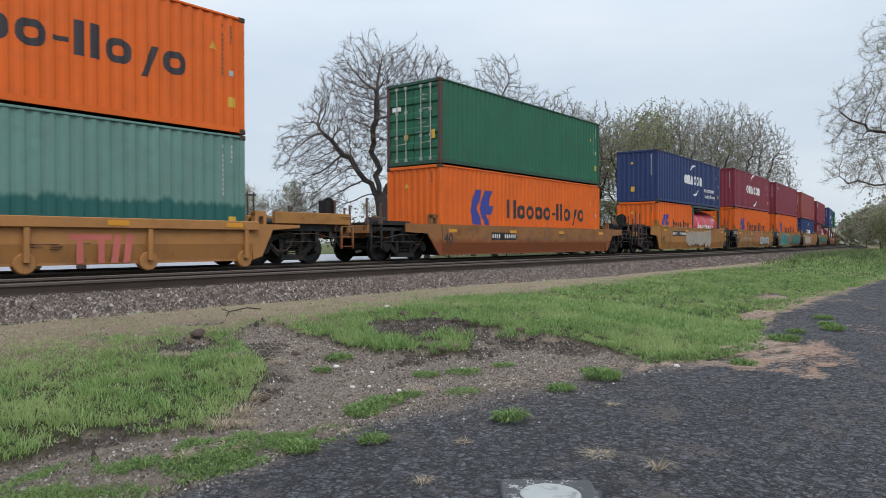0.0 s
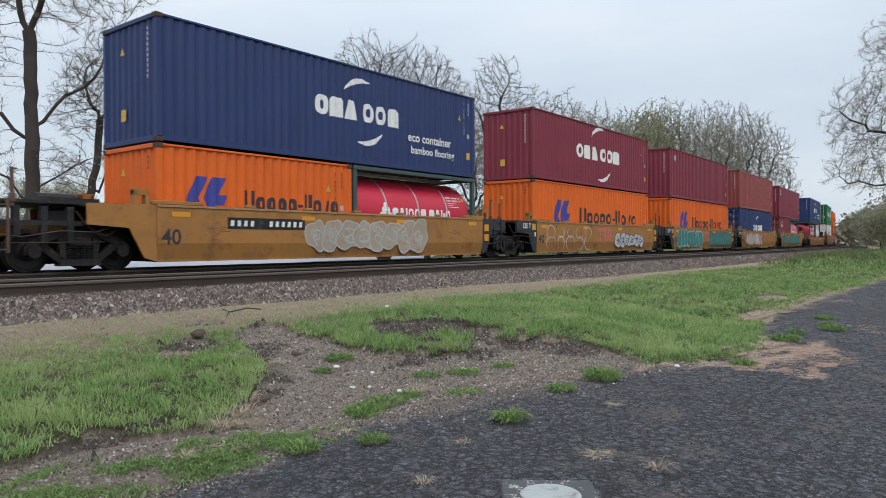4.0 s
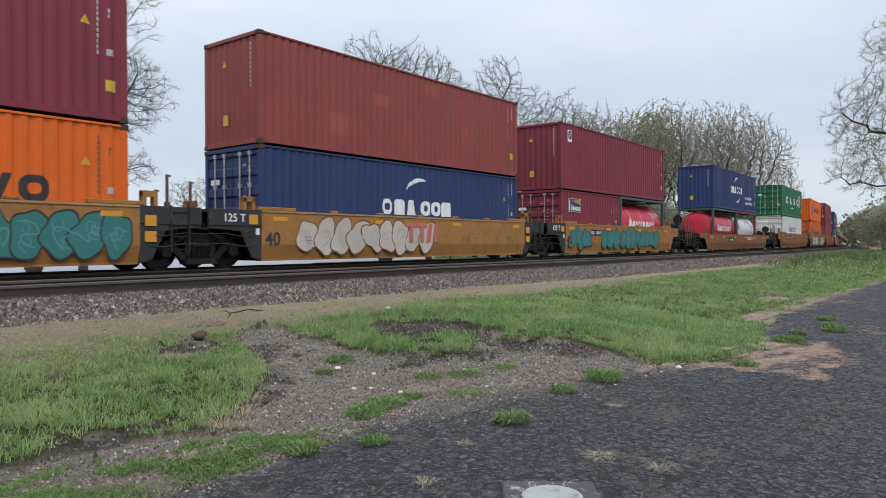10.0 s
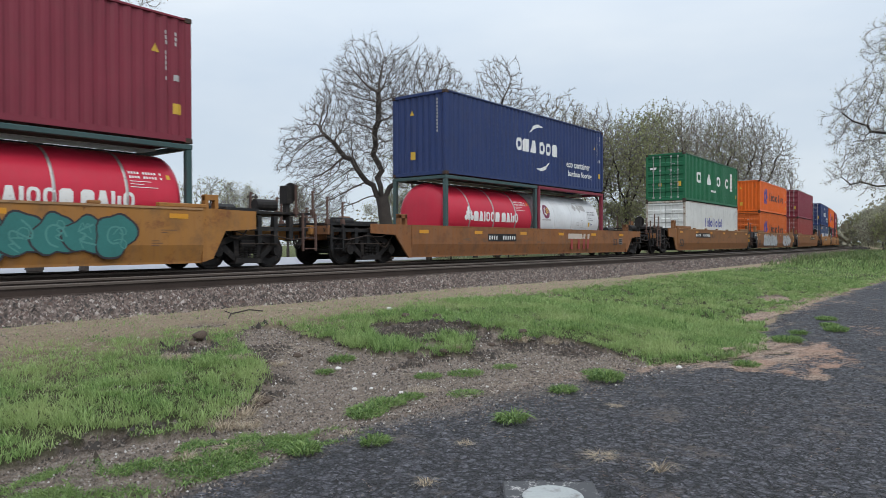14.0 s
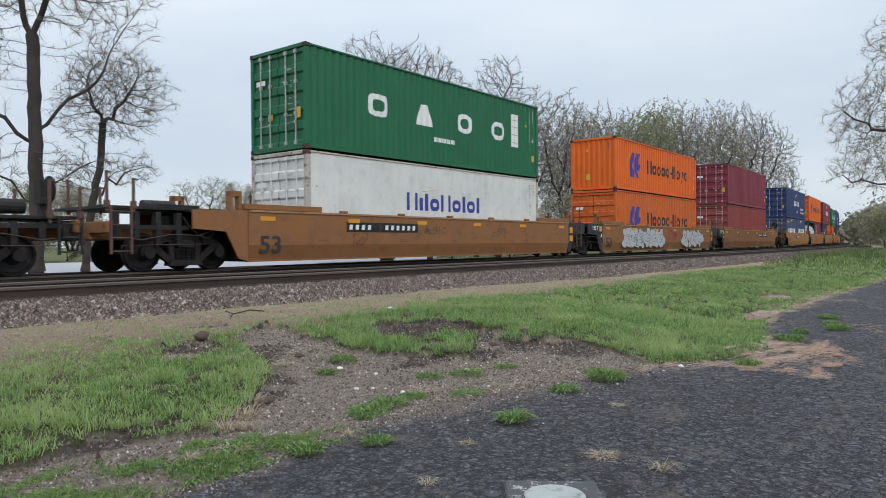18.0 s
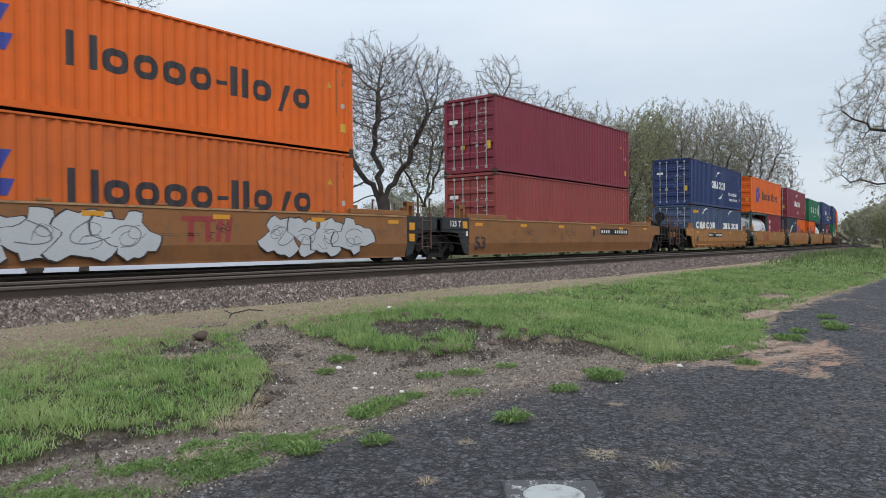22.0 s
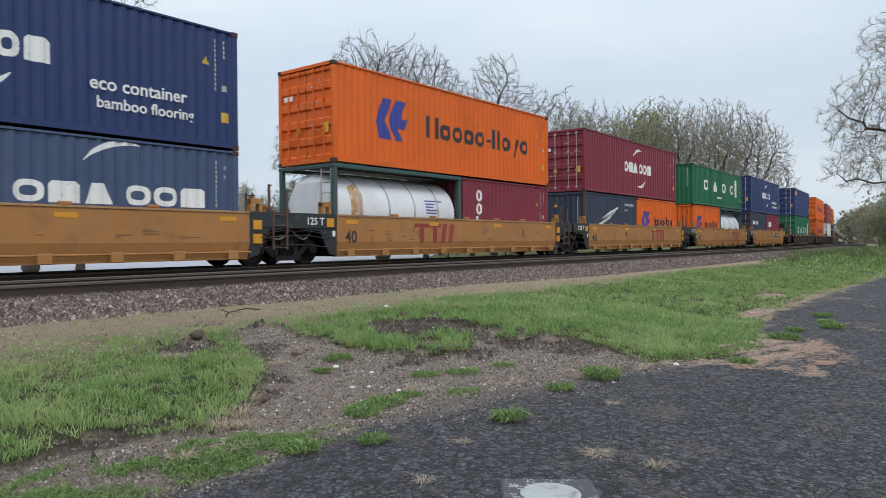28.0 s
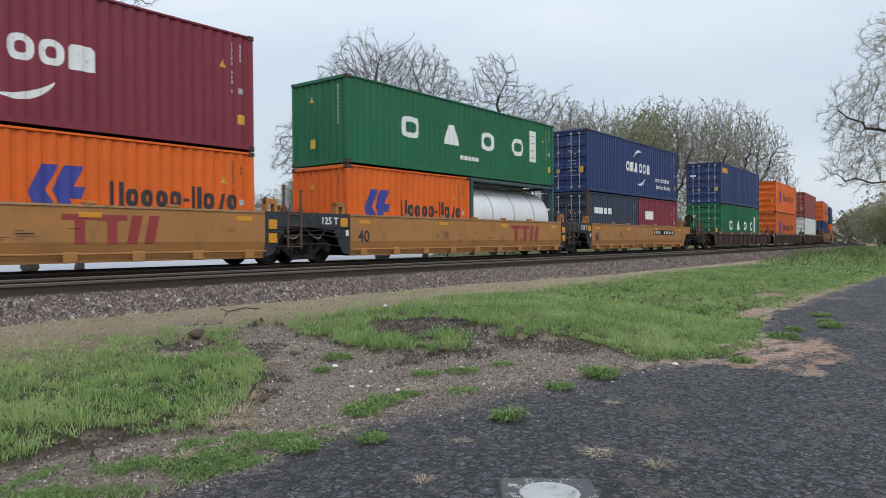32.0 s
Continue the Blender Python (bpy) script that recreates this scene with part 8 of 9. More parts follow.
def turf():
    X, Y, T, Wd, Wy = [], [], [], [], []
    for n, x0, x1, y0, y1, tall, wd in ((440000, 0.2, 11.0, 2.0, 9.6, 0.058, 0.0056), (185000, 9.0, 26.0, 2.3, 9.8, 0.056, 0.0125), (60000, 24, 70, 2.6, 16, 0.085, 0.03), (26000, 50, 105, 2.6, 26, 0.14, 0.06)):
        x, y = scatter(n, x0, x1, y0, y1)
        way = NR.uniform(0, 6.283, n)
        if wd < 0.02:
            # most blades stand in tufts and bend outwards from their middle
            cx, cy = scatter(n // 34, x0, x1, y0, y1)
            pick = NR.integers(0, len(cx), n)
            tuft = NR.random(n) < 0.8
            ox, oy = NR.normal(0, 0.026, n), NR.normal(0, 0.026, n)
            x = np.where(tuft, cx[pick] + ox, x)
            y = np.where(tuft, cy[pick] + oy, y)
            way = np.where(tuft, np.arctan2(oy, ox), way)
            tall = tall * np.where(tuft, 0.45 + 1.25 * ((pick * 7919) % 101) / 100, 0.6)
        lat = track_lat(x, y)
        e = y - edge_y(x)
        bare = np.maximum(bare_at(x, y), inside(x, y, WEEDS) * 1.0)
        dry = dry_at(x, y)
        patch = 0.5 + 0.5 * rough_noise(x * 1.9 + 3, y * 1.9)
        clump = 0.5 + 0.5 * rough_noise(x * 6.5 + 1, y * 6.5)
        keep = (e > -0.05 + 0.16 * patch) & (lat > 6.7) & (NR.random(n) > smoothstep(0.55, 0.98, bare)) & (NR.random(n) > dry * 0.95) & (NR.random(n) < 0.6 + 0.35 * patch + 0.35 * clump)
        lush = inside(x, y, LUSH)
        t = tall * (0.5 + 0.5 * np.clip(patch, 0, 1.2) + 0.45 * np.clip(clump, 0, 1.2)) * NR.uniform(0.45, 1.3, n) * (1 + 0.35 * lush) * (1 + 2.2 * smoothstep(30, 38, x) * smoothstep(9, 6, y)) * (1 - 0.45 * dry)
        X.append(x[keep]), Y.append(y[keep]), T.append(t[keep]), Wy.append(way[keep]), Wd.append(np.full(keep.sum(), wd) * NR.uniform(0.6, 1.5, keep.sum()))
    x, y, t, w, way = (np.concatenate(q) for q in (X, Y, T, Wd, Wy))
    me = blades_mesh("grass", x, y, height(x, y) - 0.005, t, w, NR.uniform(0.15, 1.35, len(x)), NR, way)
    return stuff("grass", me, M["grass"], "patchy green spring grass on the verge", "grass")


def dead_grass():
    x, y = scatter(170000, 0.5, 40, 5.0, 13, 1.6)
    lat, dry = track_lat(x, y), dry_at(x, y)
    keep = (lat > 6.5) & (NR.random(len(x)) < dry * 0.5 * (0.6 + 0.5 * rough_noise(x * 2.1, y * 2.1)) + 0.02)
    x1, y1 = scatter(14000, 2.5, 7.6, 2.4, 7.6)
    k1 = (bare_at(x1, y1) > 0.3) & (y1 > edge_y(x1)) & (NR.random(14000) < 0.10 + 0.3 * smoothstep(0.1, 0.5, rough_noise(x1 * 3.1, y1 * 3.1)))
    x2, y2 = scatter(90000, 0.4, 20, 2.6, 9.2)
    rim = smoothstep(0.02, 0.3, bare_at(x2, y2)) * smoothstep(0.98, 0.6, bare_at(x2, y2))
    k2 = (y2 > edge_y(x2) + 0.05) & (track_lat(x2, y2) > 6.6) & (NR.random(90000) < 0.03 + 0.3 * smoothstep(0.1, 0.6, rough_noise(x2 * 1.6 + 9, y2 * 1.6)) + 0.25 * rim) & ~inside(x2, y2, WEEDS)
    x, y = np.concatenate([x[keep], x1[k1], x2[k2]]), np.concatenate([y[keep], y1[k1], y2[k2]])
    me = straws_mesh("dead_grass", x, y, height(x, y) + NR.uniform(0, 0.02, len(x)), NR.uniform(0.02, 0.10, len(x)), NR.uniform(0.0015, 0.0038, len(x)), NR.uniform(0, 6.283, len(x)), NR)
    return stuff("dead_grass", me, M["straw"], "strip of dead straw-coloured grass beside the ballast", "dead grass")


def litter():
    """Dry stalks washed up along the edge of the drive, in drifts and fingers."""
    x, y = scatter(84000, 6.0, 11.2, 0.8, 3.4)
    k = inside(x + 0.35 * rough_noise(x * 2.2, y * 4), y + 0.12 * rough_noise(x * 3 + 5, y * 3), DEBRIS) & (NR.random(len(x)) < 0.05 + 0.72 * smoothstep(-0.25, 0.55, rough_noise(x * 1.6, y * 4.6) + 0.45 * rough_noise(x * 6, y * 17)))
    x2, y2 = scatter(60000, 9.4, 34, 0.2, 3.6)
    gap = edge_y(x2) - y2
    k2 = NR.random(60000) < 0.3 * smoothstep(0.0, 0.5, rough_noise(x2 * 1.5, y2 * 1.1 + 4) + 0.25 * rough_noise(x2 * 5, y2 * 9) - 0.42 * np.maximum(gap, -0.3 - gap)) * (gap > -0.5)
    x3, y3 = scatter(9000, 2.0, 11.5, 0.2, 3.4)
    k3 = (NR.random(9000) < 0.65 * smoothstep(0.3, 0.62, rough_noise(x3 * 2.6, y3 * 2.6 + 4)))
    x4, y4 = scatter(14000, 3.0, 7.4, 2.4, 3.9)
    k4 = NR.random(14000) < 0.55 * np.exp(-((y4 - edge_y(x4) + 0.05) / 0.16) ** 2) * smoothstep(-0.1, 0.4, rough_noise(x4 * 2.1, 3.0))
    x5, y5 = scatter(26000, 9.4, 19.0, 2.5, 4.4)
    k5 = NR.random(26000) < 0.75 * smoothstep(0.0, 0.3, bare_at(x5, y5)) + 0.25 * np.exp(-((y5 - edge_y(x5) - 0.1) / 0.25) ** 2) * smoothstep(-0.1, 0.4, rough_noise(x5 * 1.7, y5 * 2 + 1))
    x, y = np.concatenate([x[k], x2[k2], x3[k3], x4[k4], x5[k5]]), np.concatenate([y[k], y2[k2], y3[k3], y4[k4], y5[k5]])
    z = np.maximum(height(x, y), 0.014)
    n = len(x)
    angle = -0.95 + 0.55 * rough_noise(x * 0.9, y * 0.9) + NR.normal(0, 0.5, n) + np.pi * (NR.random(n) < 0.12) / 2
    far = 0.4 + 0.6 * smoothstep(4.5, 8.0, x)
    me = straws_mesh("litter", x, y, z, far * NR.uniform(0.025, 0.12, n), np.where(x > 11, 1.8, far) * NR.uniform(0.002, 0.0048, n), angle, NR)
    return stuff("litter", me, M["needles"], "reddish dead grass litter lying on the asphalt edge", "litter")


def stones_mesh(name, x, y, z, size, rng, squash=0.7):
    """Rough six-pointed stones, each jittered."""
    n = len(x)
    base = np.array([(1, 0, 0), (-1, 0, 0), (0, 1, 0), (0, -1, 0), (0, 0, 1), (0, 0, -1)], float)
    v = base[None] * rng.uniform(0.6, 1.25, (n, 6, 1)) + rng.normal(0, 0.22, (n, 6, 3))
    v[:, :, 2] *= squash
    a = rng.uniform(0, 2 * np.pi, n)
    ca, sa = np.cos(a)[:, None], np.sin(a)[:, None]
    vx, vy = v[:, :, 0] * ca - v[:, :, 1] * sa, v[:, :, 0] * sa + v[:, :, 1] * ca
    v = np.stack([vx, vy, v[:, :, 2]], 2) * size[:, None, None] + np.stack([x, y, z], 1)[:, None, :]
    f = np.array([(0, 2, 4), (2, 1, 4), (1, 3, 4), (3, 0, 4)])
    me = bpy.data.meshes.new(name)
    v = v[:, :5].copy()
    v[:, :4, 2] -= size[:, None] * 0.4
    me.from_pydata(v.reshape(-1, 3).tolist(), [], (np.arange(n)[:, None, None] * 5 + f[None]).reshape(-1, 3).tolist())
    return me


def stone_material(name, stops):
    m, n, l, p = nodes_of(name)
    g = n.new("ShaderNodeNewGeometry")
    r = n.new("ShaderNodeValToRGB")
    r.color_ramp.interpolation = "CONSTANT"
    r.color_ramp.elements[0].color = (*stops[0][1], 1)
    r.color_ramp.elements[1].position, r.color_ramp.elements[1].color = stops[1][0], (*stops[1][1], 1)
    for pos, col in stops[2:]:
        r.color_ramp.elements.new(pos).color = (*col, 1)
    l.new(g.outputs["Random Per Island"], r.inputs["Fac"])
    co = n.new("ShaderNodeTexCoord").outputs["Object"]
    c = mix_node(n, l, 0.25, r.outputs["Color"], mix_node(n, l, noise_node(n, l, co, 22, 4), (0.02, 0.018, 0.016), (0.16, 0.145, 0.13)))
    l.new(c, p.inputs["Base Color"])
    p.inputs["Roughness"].default_value = 0.9
    return m


# ballast tones spread wide to stand in for the stones' shaded sides
M["ballast"] = stone_material("crushed_ballast", [(0, (0.028, 0.020, 0.017)), (0.18, (0.088, 0.064, 0.053)), (0.42, (0.175, 0.131, 0.110)), (0.64, (0.12, 0.071, 0.056)), (0.80, (0.29, 0.232, 0.20)), (0.96, (0.45, 0.40, 0.36))])
M["gravel"] = stone_material("verge_gravel", [(0, (0.065, 0.048, 0.038)), (0.22, (0.145, 0.113, 0.093)), (0.5, (0.255, 0.213, 0.182)), (0.75, (0.195, 0.142, 0.112)), (0.86, (0.38, 0.335, 0.295)), (0.96, (0.62, 0.59, 0.55))])
M["crumbs"] = stone_material("dark_soil_crumbs", [(0, (0.022, 0.016, 0.012)), (0.35, (0.045, 0.033, 0.026)), (0.65, (0.075, 0.056, 0.045)), (0.9, (0.125, 0.098, 0.08))])
M["chips"] = stone_material("asphalt_chips", [(0, (0.022, 0.022, 0.026)), (0.55, (0.042, 0.042, 0.046)), (0.85, (0.075, 0.072, 0.07)), (0.97, (0.22, 0.20, 0.18))])


def ballast():
    S, O, Z = [], [], []
    for n, s0, s1, size in ((66000, 1.0, 26.0, 0.044), (30000, 24.0, 90.0, 0.055)):
        s = s0 + (s1 - s0) * NR.random(n) ** 1.25
        off = NR.uniform(5.0, 6.75, n)
        S.append(s), O.append(off), Z.append(np.full(n, size) * NR.uniform(0.6, 1.35, n))
    for n, s0, s1, a, b in ((9000, 1, 40, 1.0, 3.0), (7000, 1, 40, 3.3, 4.6), (3000, 1, 50, -2.4, -0.9)):
        S.append(NR.uniform(s0, s1, n)), O.append(NR.uniform(a, b, n)), Z.append(0.04 * NR.uniform(0.7, 1.3, n))
    s, o, z = (np.concatenate(q) for q in (S, O, Z))
    th = np.interp(s, _s, _th)
    x = np.interp(s, _s, _x) + np.sin(th) * o
    y = np.interp(s, _s, _y) - np.cos(th) * o
    keep = (o < 6.45) | (NR.random(len(o)) < 0.35)
    x, y, z = x[keep], y[keep], z[keep]
    me = stones_mesh("ballast", x, y, height(x, y) + z * 0.2, z, NR, 0.62)
    return stuff("ballast", me, M["ballast"], "grey crushed stone ballast along the tracks", "ballast")


def gravel():
    x, y = scatter(150000, 0.3, 8.4, 2.3, 7.8)
    k = (NR.random(len(x)) < np.maximum(smoothstep(0.1, 0.6, soil_at(x, y)) * 0.8, 0.5 * (y < edge_y(x)))) & (y > edge_y(x) - (0.25 + 0.85 * smoothstep(3.2, 4.2, x) * (1 - smoothstep(7.0, 8.4, x))) * NR.random(len(x)) ** 2)
    xb, yb = scatter(60000, 0.3, 24, 6.0, 11.5, 1.4)
    kb = NR.random(60000) < 0.16 * dry_at(xb, yb) * (track_lat(xb, yb) > 6.3)
    x, y = np.concatenate([x[k], xb[kb]]), np.concatenate([y[k], yb[kb]])
    z = np.minimum(NR.gamma(1.6, 0.0026, len(x)) + 0.0035, 0.006 + 0.0014 * np.hypot(x, y))
    me = stones_mesh("gravel", x, y, np.where(y < edge_y(x) + 0.08, np.maximum(height(x, y), 0.012), height(x, y)) + z * 0.35, z, NR)
    return stuff("gravel", me, M["gravel"], "loose gravel on bare eroded soil", "gravel")


def chips():
    x, y = scatter(26000, 1.2, 16, -0.6, 3.4, 1.5)
    k = y < edge_y(x) - 0.02
    x, y = x[k], y[k]
    z = NR.gamma(2.0, 0.0026, len(x)) + 0.003
    me = stones_mesh("asphalt_chips", x, y, np.full(len(x), 0.0145) + z * 0.1, z, NR, 0.5)
    return stuff("asphalt_chips", me, M["chips"], "loose chips of crumbling asphalt", "asphalt chips")


def crumbs():
    """Crumbled dark soil on the heap and along the cut edges of the turf."""
    x, y = scatter(120000, 1.6, 7.8, 3.2, 7.4)
    b = bare_at(x, y)
    rim = smoothstep(0.05, 0.4, b) * smoothstep(1.0, 0.6, b)
    k = (y > edge_y(x) + 0.1) & (NR.random(len(x)) < 0.5 * np.maximum(rim, dug_and_shade_at(x, y) * 0.8))
    x, y = x[k], y[k]
    z = NR.gamma(1.5, 0.0055, len(x)) + 0.004
    me = stones_mesh("soil_crumbs", x, y, height(x, y) + z * 0.2, z, NR, 0.8)
    return stuff("soil_crumbs", me, M["crumbs"], "crumbled dark soil along the cut turf", "soil")


def rank_grass():
    x, y = scatter(26000, 33, 70, 3.0, 11.0)
    lat = track_lat(x, y)
    k = (lat > 7.6) & (y > edge_y(x) + 0.5) & (NR.random(len(x)) < 0.25 + 0.6 * rough_noise(x * 0.7, y * 0.9) + 0.3 * smoothstep(36, 46, x))
    x, y = x[k], y[k]
    me = blades_mesh("rank_grass", x, y, height(x, y), NR.uniform(0.2, 0.62, len(x)) * (0.5 + 0.5 * smoothstep(33, 42, x)), NR.uniform(0.02, 0.05, len(x)), NR.uniform(0.2, 1.1, len(x)), NR)
    return stuff("rank_grass", me, M["rank"], "taller dark green rank grass at the verge's far end", "grass")


M["rank"] = blade_material("rank_grass_blades", (0.06, 0.105, 0.035), (0.17, 0.235, 0.085), (0.24, 0.24, 0.12), 0.35)
turf()
rank_grass()
crumbs()
dead_grass()
litter()
ballast()
gravel()
chips()


# ---------------------------------------------------------------- weeds and small things on the ground
M["weed"] = blade_material("fresh_weed_leaves", (0.075, 0.14, 0.04), (0.25, 0.36, 0.12), (0.19, 0.26, 0.09), 0.35)


def weed_clump(x, y, r, tall, n, material, name, label, category, lean=(0.4, 2.0), width=0.012, foot=1.0, base=0.75):
    """Leaves that leave a small foot and bend outwards into a low dome."""
    a = NR.uniform(0, 6.283, n)
    q = r * base * np.sqrt(NR.random(n))
    px, py = q * np.cos(a) * 1.15, q * np.sin(a)
    z0 = max(float(height(np.array([x]), np.array([y]))[0]), 0.014 if y < edge_y(x) else -1)
    ln = NR.uniform(*lean, n)
    me = blades_mesh(name, px, py, NR.uniform(0, tall * 0.3, n), 0.95 * tall * NR.uniform(0.25, 1.0, n) * (1.2 - 0.8 * q / r), np.full(n, width) * NR.uniform(0.5, 1.5, n), ln, NR, a, foot)
    ob = new(name, me)
    ob.data.materials.append(material)
    ob.matrix_basis = Matrix.Translation((x, y, z0))
    return tagged(ob, label, category, group="weeds on the drive")


for x, y, r, tall in ((4.12, 2.67, 0.13, 0.10), (5.22, 2.87, 0.14, 0.07), (5.88, 2.8, 0.19, 0.12), (9.47, 2.08, 0.22, 0.12), (11.08, 1.81, 0.2, 0.1), (7.37, 2.0, 0.16, 0.08), (2.75, 3.25, 0.12, 0.08), (3.65, 3.62, 0.16, 0.06), (4.83, 5.13, 0.16, 0.08), (5.38, 4.0, 0.22, 0.05), (4.3, 3.75, 0.14, 0.05), (12.6, 2.2, 0.2, 0.08), (10.4, 2.15, 0.14, 0.08), (11.7, 2.0, 0.16, 0.07), (4.4, 4.9, 0.1, 0.06), (4.0, 3.75, 0.2, 0.06), (3.75, 3.7, 0.2, 0.07), (4.7, 3.5, 0.2, 0.035), (5.0, 4.15, 0.16, 0.05), (5.9, 3.9, 0.16, 0.04), (3.15, 3.05, 0.11, 0.07), (6.15, 3.0, 0.2, 0.05)):
    weed_clump(x, y, r, tall, int(2600 * r), M["weed"], "weed", "bright green weed growing through the asphalt" if y < edge_y(x) else "small green weed on bare gravel", "weed", (0.4, 1.9), 0.012, 0.25)
for x, y, r, tall in ((3.76, 1.82, 0.2, 0.02), (3.68, 1.44, 0.08, 0.09), (4.99, 2.3, 0.13, 0.02), (2.77, 2.32, 0.1, 0.04), (3.49, 2.6, 0.12, 0.02), (2.15, 3.55, 0.13, 0.06), (3.2, 3.35, 0.1, 0.03), (6.98, 4.42, 0.3, 0.11), (7.2, 4.1, 0.22, 0.09), (2.75, 4.05, 0.2, 0.12), (3.0, 4.2, 0.24, 0.11), (2.9, 4.0, 0.22, 0.08), (3.3, 4.5, 0.2, 0.1), (3.5, 5.9, 0.3, 0.08), (3.9, 5.5, 0.25, 0.07), (4.2, 5.3, 0.2, 0.06), (2.45, 3.55, 0.22, 0.03), (4.6, 3.9, 0.3, 0.02), (6.0, 4.6, 0.25, 0.06)):
    weed_clump(x, y, r, tall, int(800 * r), M["straw"], "straw_tuft", "tuft of dry straw-coloured dead grass", "dead grass", (0.8, 2.6) if tall > 0.05 else (0.3 * r / tall, 1.2 * r / tall), 0.0035, 1.0, 0.3)


def weed_strip():
    x, y = scatter(80000, 0.5, 3.6, 3.1, 4.1)
    k = inside(x + 0.1 * rough_noise(x * 5, y * 5), y + 0.07 * rough_noise(x * 5 + 2, y * 5), WEEDS) & (NR.random(len(x)) < 0.75 * smoothstep(-0.15, 0.45, rough_noise(x * 4, y * 4 + 7) + 0.3 * rough_noise(x * 15, y * 15)))
    x, y = x[k], y[k]
    me = blades_mesh("weed_strip", x, y, np.maximum(height(x, y), 0.0), NR.uniform(0.012, 0.045, len(x)), NR.uniform(0.004, 0.011, len(x)), NR.uniform(0.5, 2.2, len(x)), NR, None, 0.25)
    return stuff("weed_strip", me, M["weed"], "low leafy green weeds along the asphalt edge", "weeds")


weed_strip()


def stone(x, y, size, material, label, name="stone"):
    bm = bmesh.new()
    bmesh.ops.create_icosphere(bm, subdivisions=2, radius=size)
    for v in bm.verts:
        v.co += v.co.normalized() * size * (0.5 if name == "soil_clod" else 0.3) * noise.noise(v.co / size * 1.3 + Vector((x * 7, y * 7, 0)))
        v.co.z *= 0.6
    ob = new(name, mesh_of(bm, name, True))
    ob.data.materials.append(material)
    ob.matrix_basis = Matrix.Translation((x, y, max(float(height(np.array([x]), np.array([y]))[0]), 0.014 if y < edge_y(x) else -1) + size * 0.3))
    return tagged(ob, label, "stone", group="stones on the verge")


M["pale_stone"] = surface("pale_limestone", (0.62, 0.60, 0.57), 0.85, 0, 20, 0.15, 0.3, 0.01)
M["clod"] = surface("dark_soil_clod", (0.085, 0.06, 0.045), 0.95, 0, 20, 0.35, 0.6, 0.02)
for x, y, s in ((7.45, 6.9, 0.045), (6.9, 2.5, 0.03), (2.62, 3.85, 0.016), (4.2, 4.3, 0.024), (4.32, 4.22, 0.018), (4.75, 4.6, 0.022), (4.62, 4.95, 0.03), (4.4, 3.95, 0.022), (5.5, 4.1, 0.025)):
    stone(x, y, s, M["pale_stone"], "pale rough stone lying on the ground")
for x, y, s in ((4.29, 6.74, 0.085), (4.12, 6.6, 0.04), (4.02, 5.5, 0.06), (4.2, 5.45, 0.04), (4.55, 5.45, 0.045), (4.75, 5.5, 0.03), (3.42, 4.5, 0.06), (3.3, 4.4, 0.04), (7.0, 6.2, 0.06), (7.3, 5.9, 0.07), (7.55, 6.3, 0.05), (6.8, 6.6, 0.05), (5.45, 4.75, 0.04), (5.8, 4.6, 0.05), (6.6, 4.55, 0.045), (7.2, 4.5, 0.05), (7.6, 4.3, 0.04), (5.0, 4.6, 0.03)):
    stone(x, y, s, M["clod"], "dark clod of dug soil", "soil_clod")


def stick():
    bm = bmesh.new()
    pts = [Vector((0, 0, 0.02)), Vector((0.13, 0.1, 0.09)), Vector((0.3, 0.12, 0.10)), Vector((0.5, 0.1, 0.13)), Vector((0.7, -0.05, 0.10))]
    for p, q in zip(pts, pts[1:]):
        rod(bm, p * 0.72, q * 0.72, 0.008, 6)
    rod(bm, pts[1] * 0.72, pts[1] * 0.72 + Vector((-0.08, 0.05, 0.04)), 0.006, 5)
    ob = new("fallen_branch", mesh_of(bm, "fallen_branch"))
    ob.data.materials.append(M["bark"])
    x, y = 5.25, 7.62
    ob.matrix_basis = Matrix.Translation((x, y, float(height(np.array([x]), np.array([y]))[0])))
    return tagged(ob, "crooked dead branch lying on dry grass", "branch")


stick()


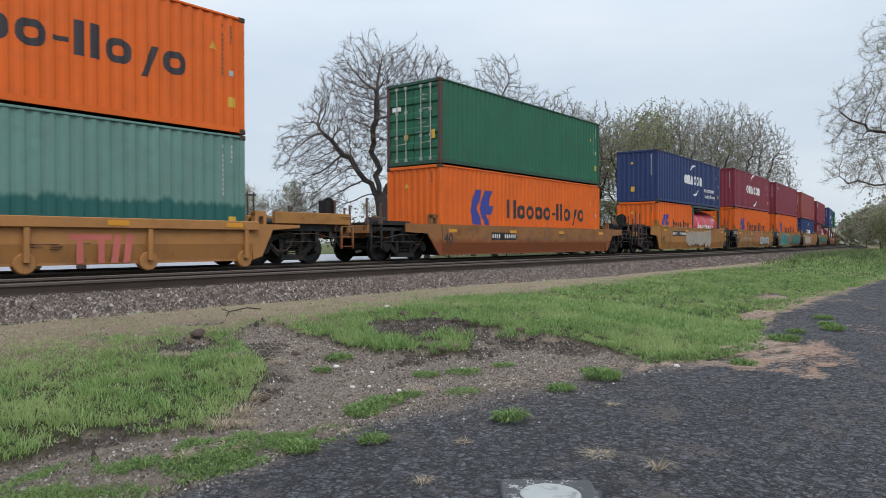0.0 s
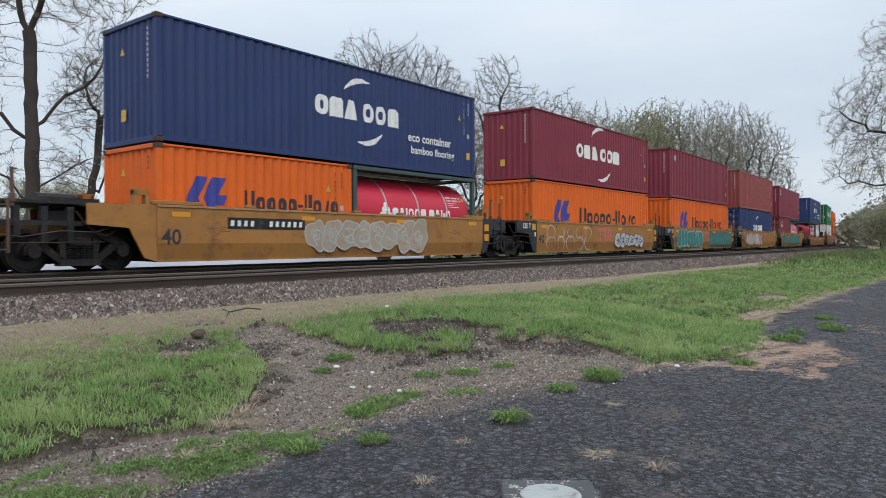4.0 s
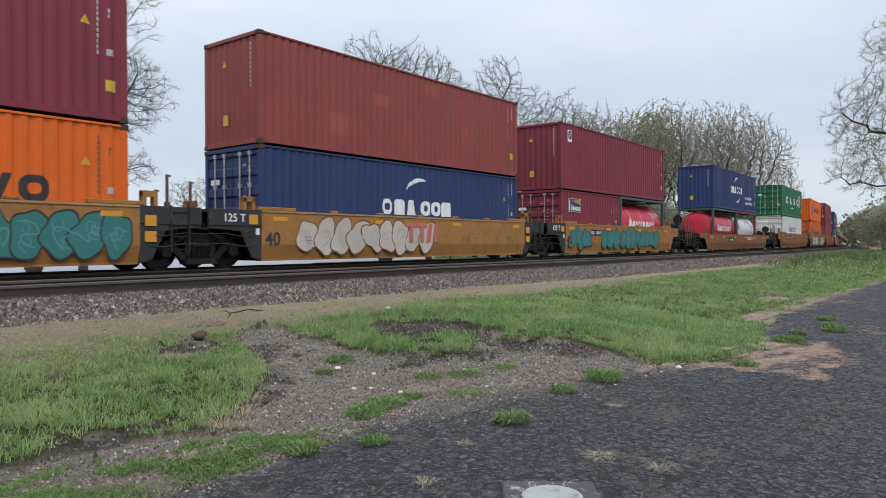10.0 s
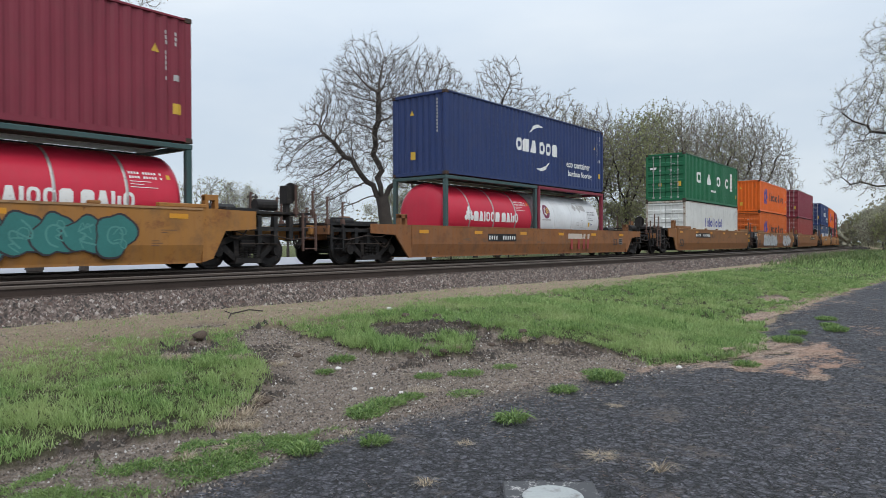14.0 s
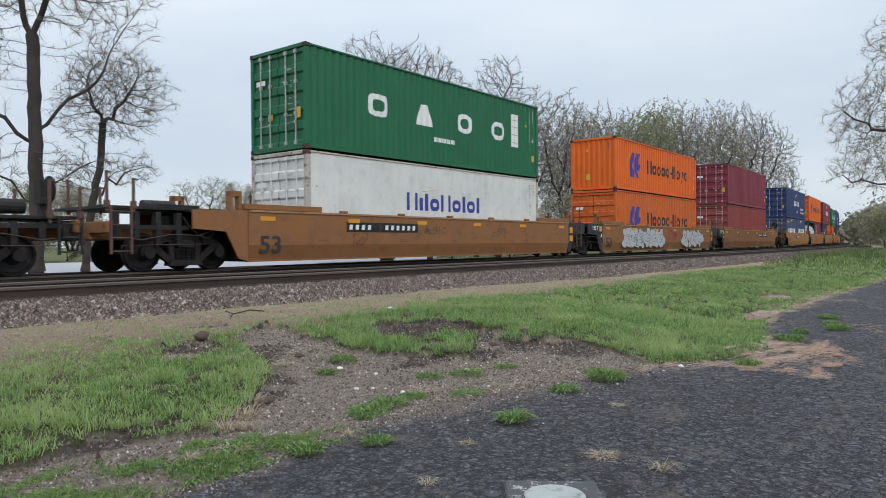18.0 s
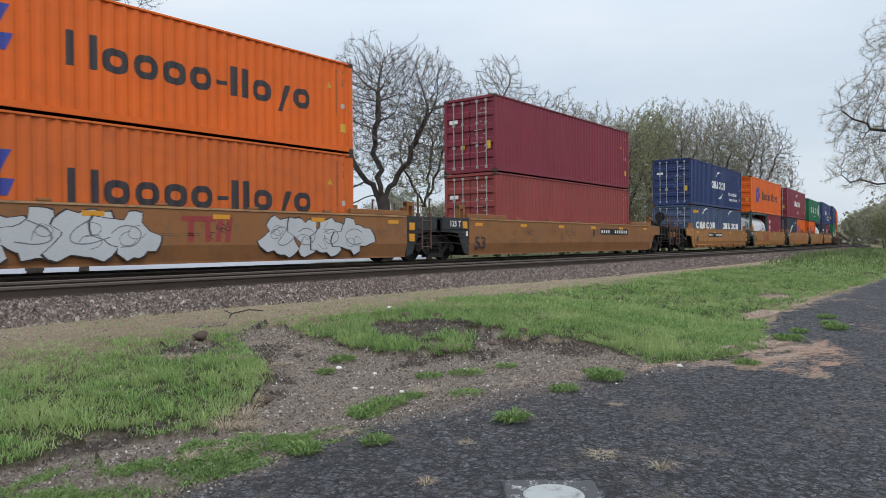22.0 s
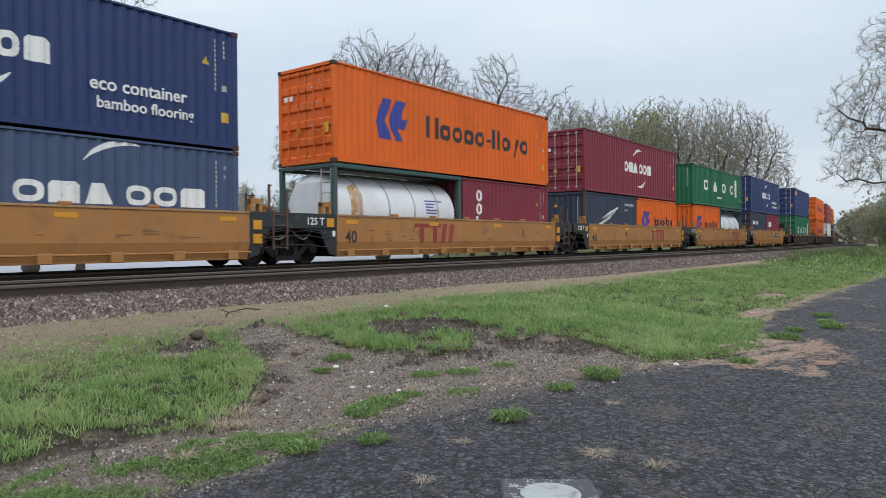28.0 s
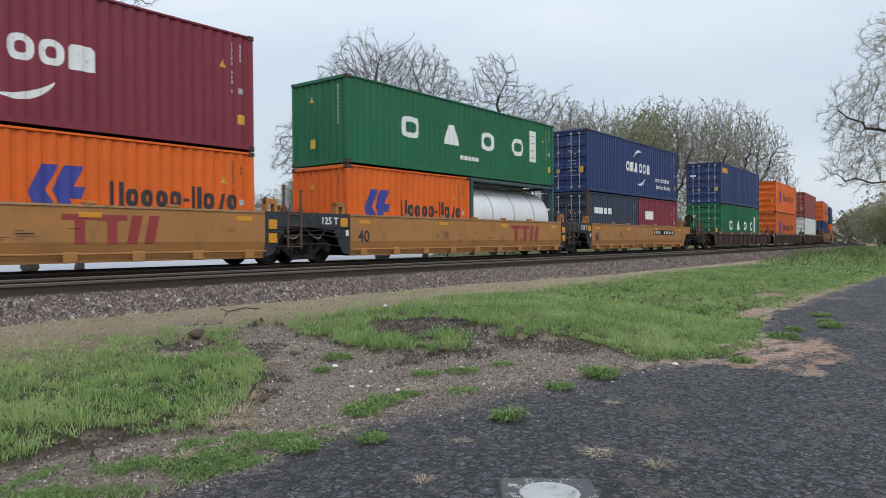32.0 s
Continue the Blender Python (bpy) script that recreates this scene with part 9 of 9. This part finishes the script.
def cover():
    """A square cover in the asphalt with worn white paint and a pale round lid."""
    c = empty("utility_cover")
    tagged(c, "square concrete cover with flaking white paint and a round lid", "utility cover")
    m, n, l, p = nodes_of("flaking_white_paint")
    co = n.new("ShaderNodeTexCoord").outputs["Object"]
    flake = ramp_node(n, l, noise_node(n, l, co, 14, 9, 0.8), 0.545, 0.625)
    l.new(mix_node(n, l, flake, (0.055, 0.055, 0.058), (0.46, 0.44, 0.42)), p.inputs["Base Color"])
    p.inputs["Roughness"].default_value = 0.8
    bump_node(n, l, p, flake, 0.3, 0.004)
    frame_bm = bevelled(box(bmesh.new(), -0.235, 0.235, -0.235, 0.235, -0.02, 0.012), 0.008)
    part("frame", frame_bm, m, c, "dark square with flaking white paint")
    part("lid", lathe(bmesh.new(), [(0.02, 0.013), (0.13, 0.013), (0.148, 0.018), (0.143, 0.022), (0.02, 0.023)], 28, "Z"), surface("pale_painted_lid", (0.34, 0.355, 0.345), 0.75, 0, 14, 0.2, 0.3, 0.006, (0.16, 0.15, 0.14), 0.25), c, "pale grey-green round lid")
    c.matrix_basis = Matrix.Translation((2.985, 1.70, 0.014)) @ Matrix.Rotation(radians(-54), 4, "Z")


cover()


# ---------------------------------------------------------------- motion
def motions():
    """Everything on the train runs along the line; the wheels turn with it."""
    times = [2.0 * k for k in range(17)]
    for ob, s, z in MOVERS:
        half = 6.0
        rows = []
        for t in times:
            q = s - gone(t)
            if ob.name.startswith("well_car"):
                x, y, th = on_track(q)
            else:
                # a container is set by its forward end: lie along the chord
                length = 6.0 if len(ob.children) and ob.get("short") else 12.0
                x, y, th = on_track(q)
                x2, y2, _ = on_track(q + length)
                th = math.atan2(y2 - y, x2 - x)
            rows.append((t, Matrix.Translation((x, y, RAIL + z)) @ Matrix.Rotation(th, 4, "Z")))
        walk(ob, rows)
    step = 2 / FPS
    rows = [(k * step, Matrix.Rotation((gone(k * step) - gone(0)) / -0.43, 4, "Y")) for k in range(481)]
    walk(WHEELS[0], rows)
    turn = WHEELS[0].animation_data
    for w in WHEELS[1:]:
        w.rotation_mode = "QUATERNION"
        w.animation_data_create()
        w.animation_data.action = turn.action
        w.animation_data.action_slot = turn.action_slot


motions()
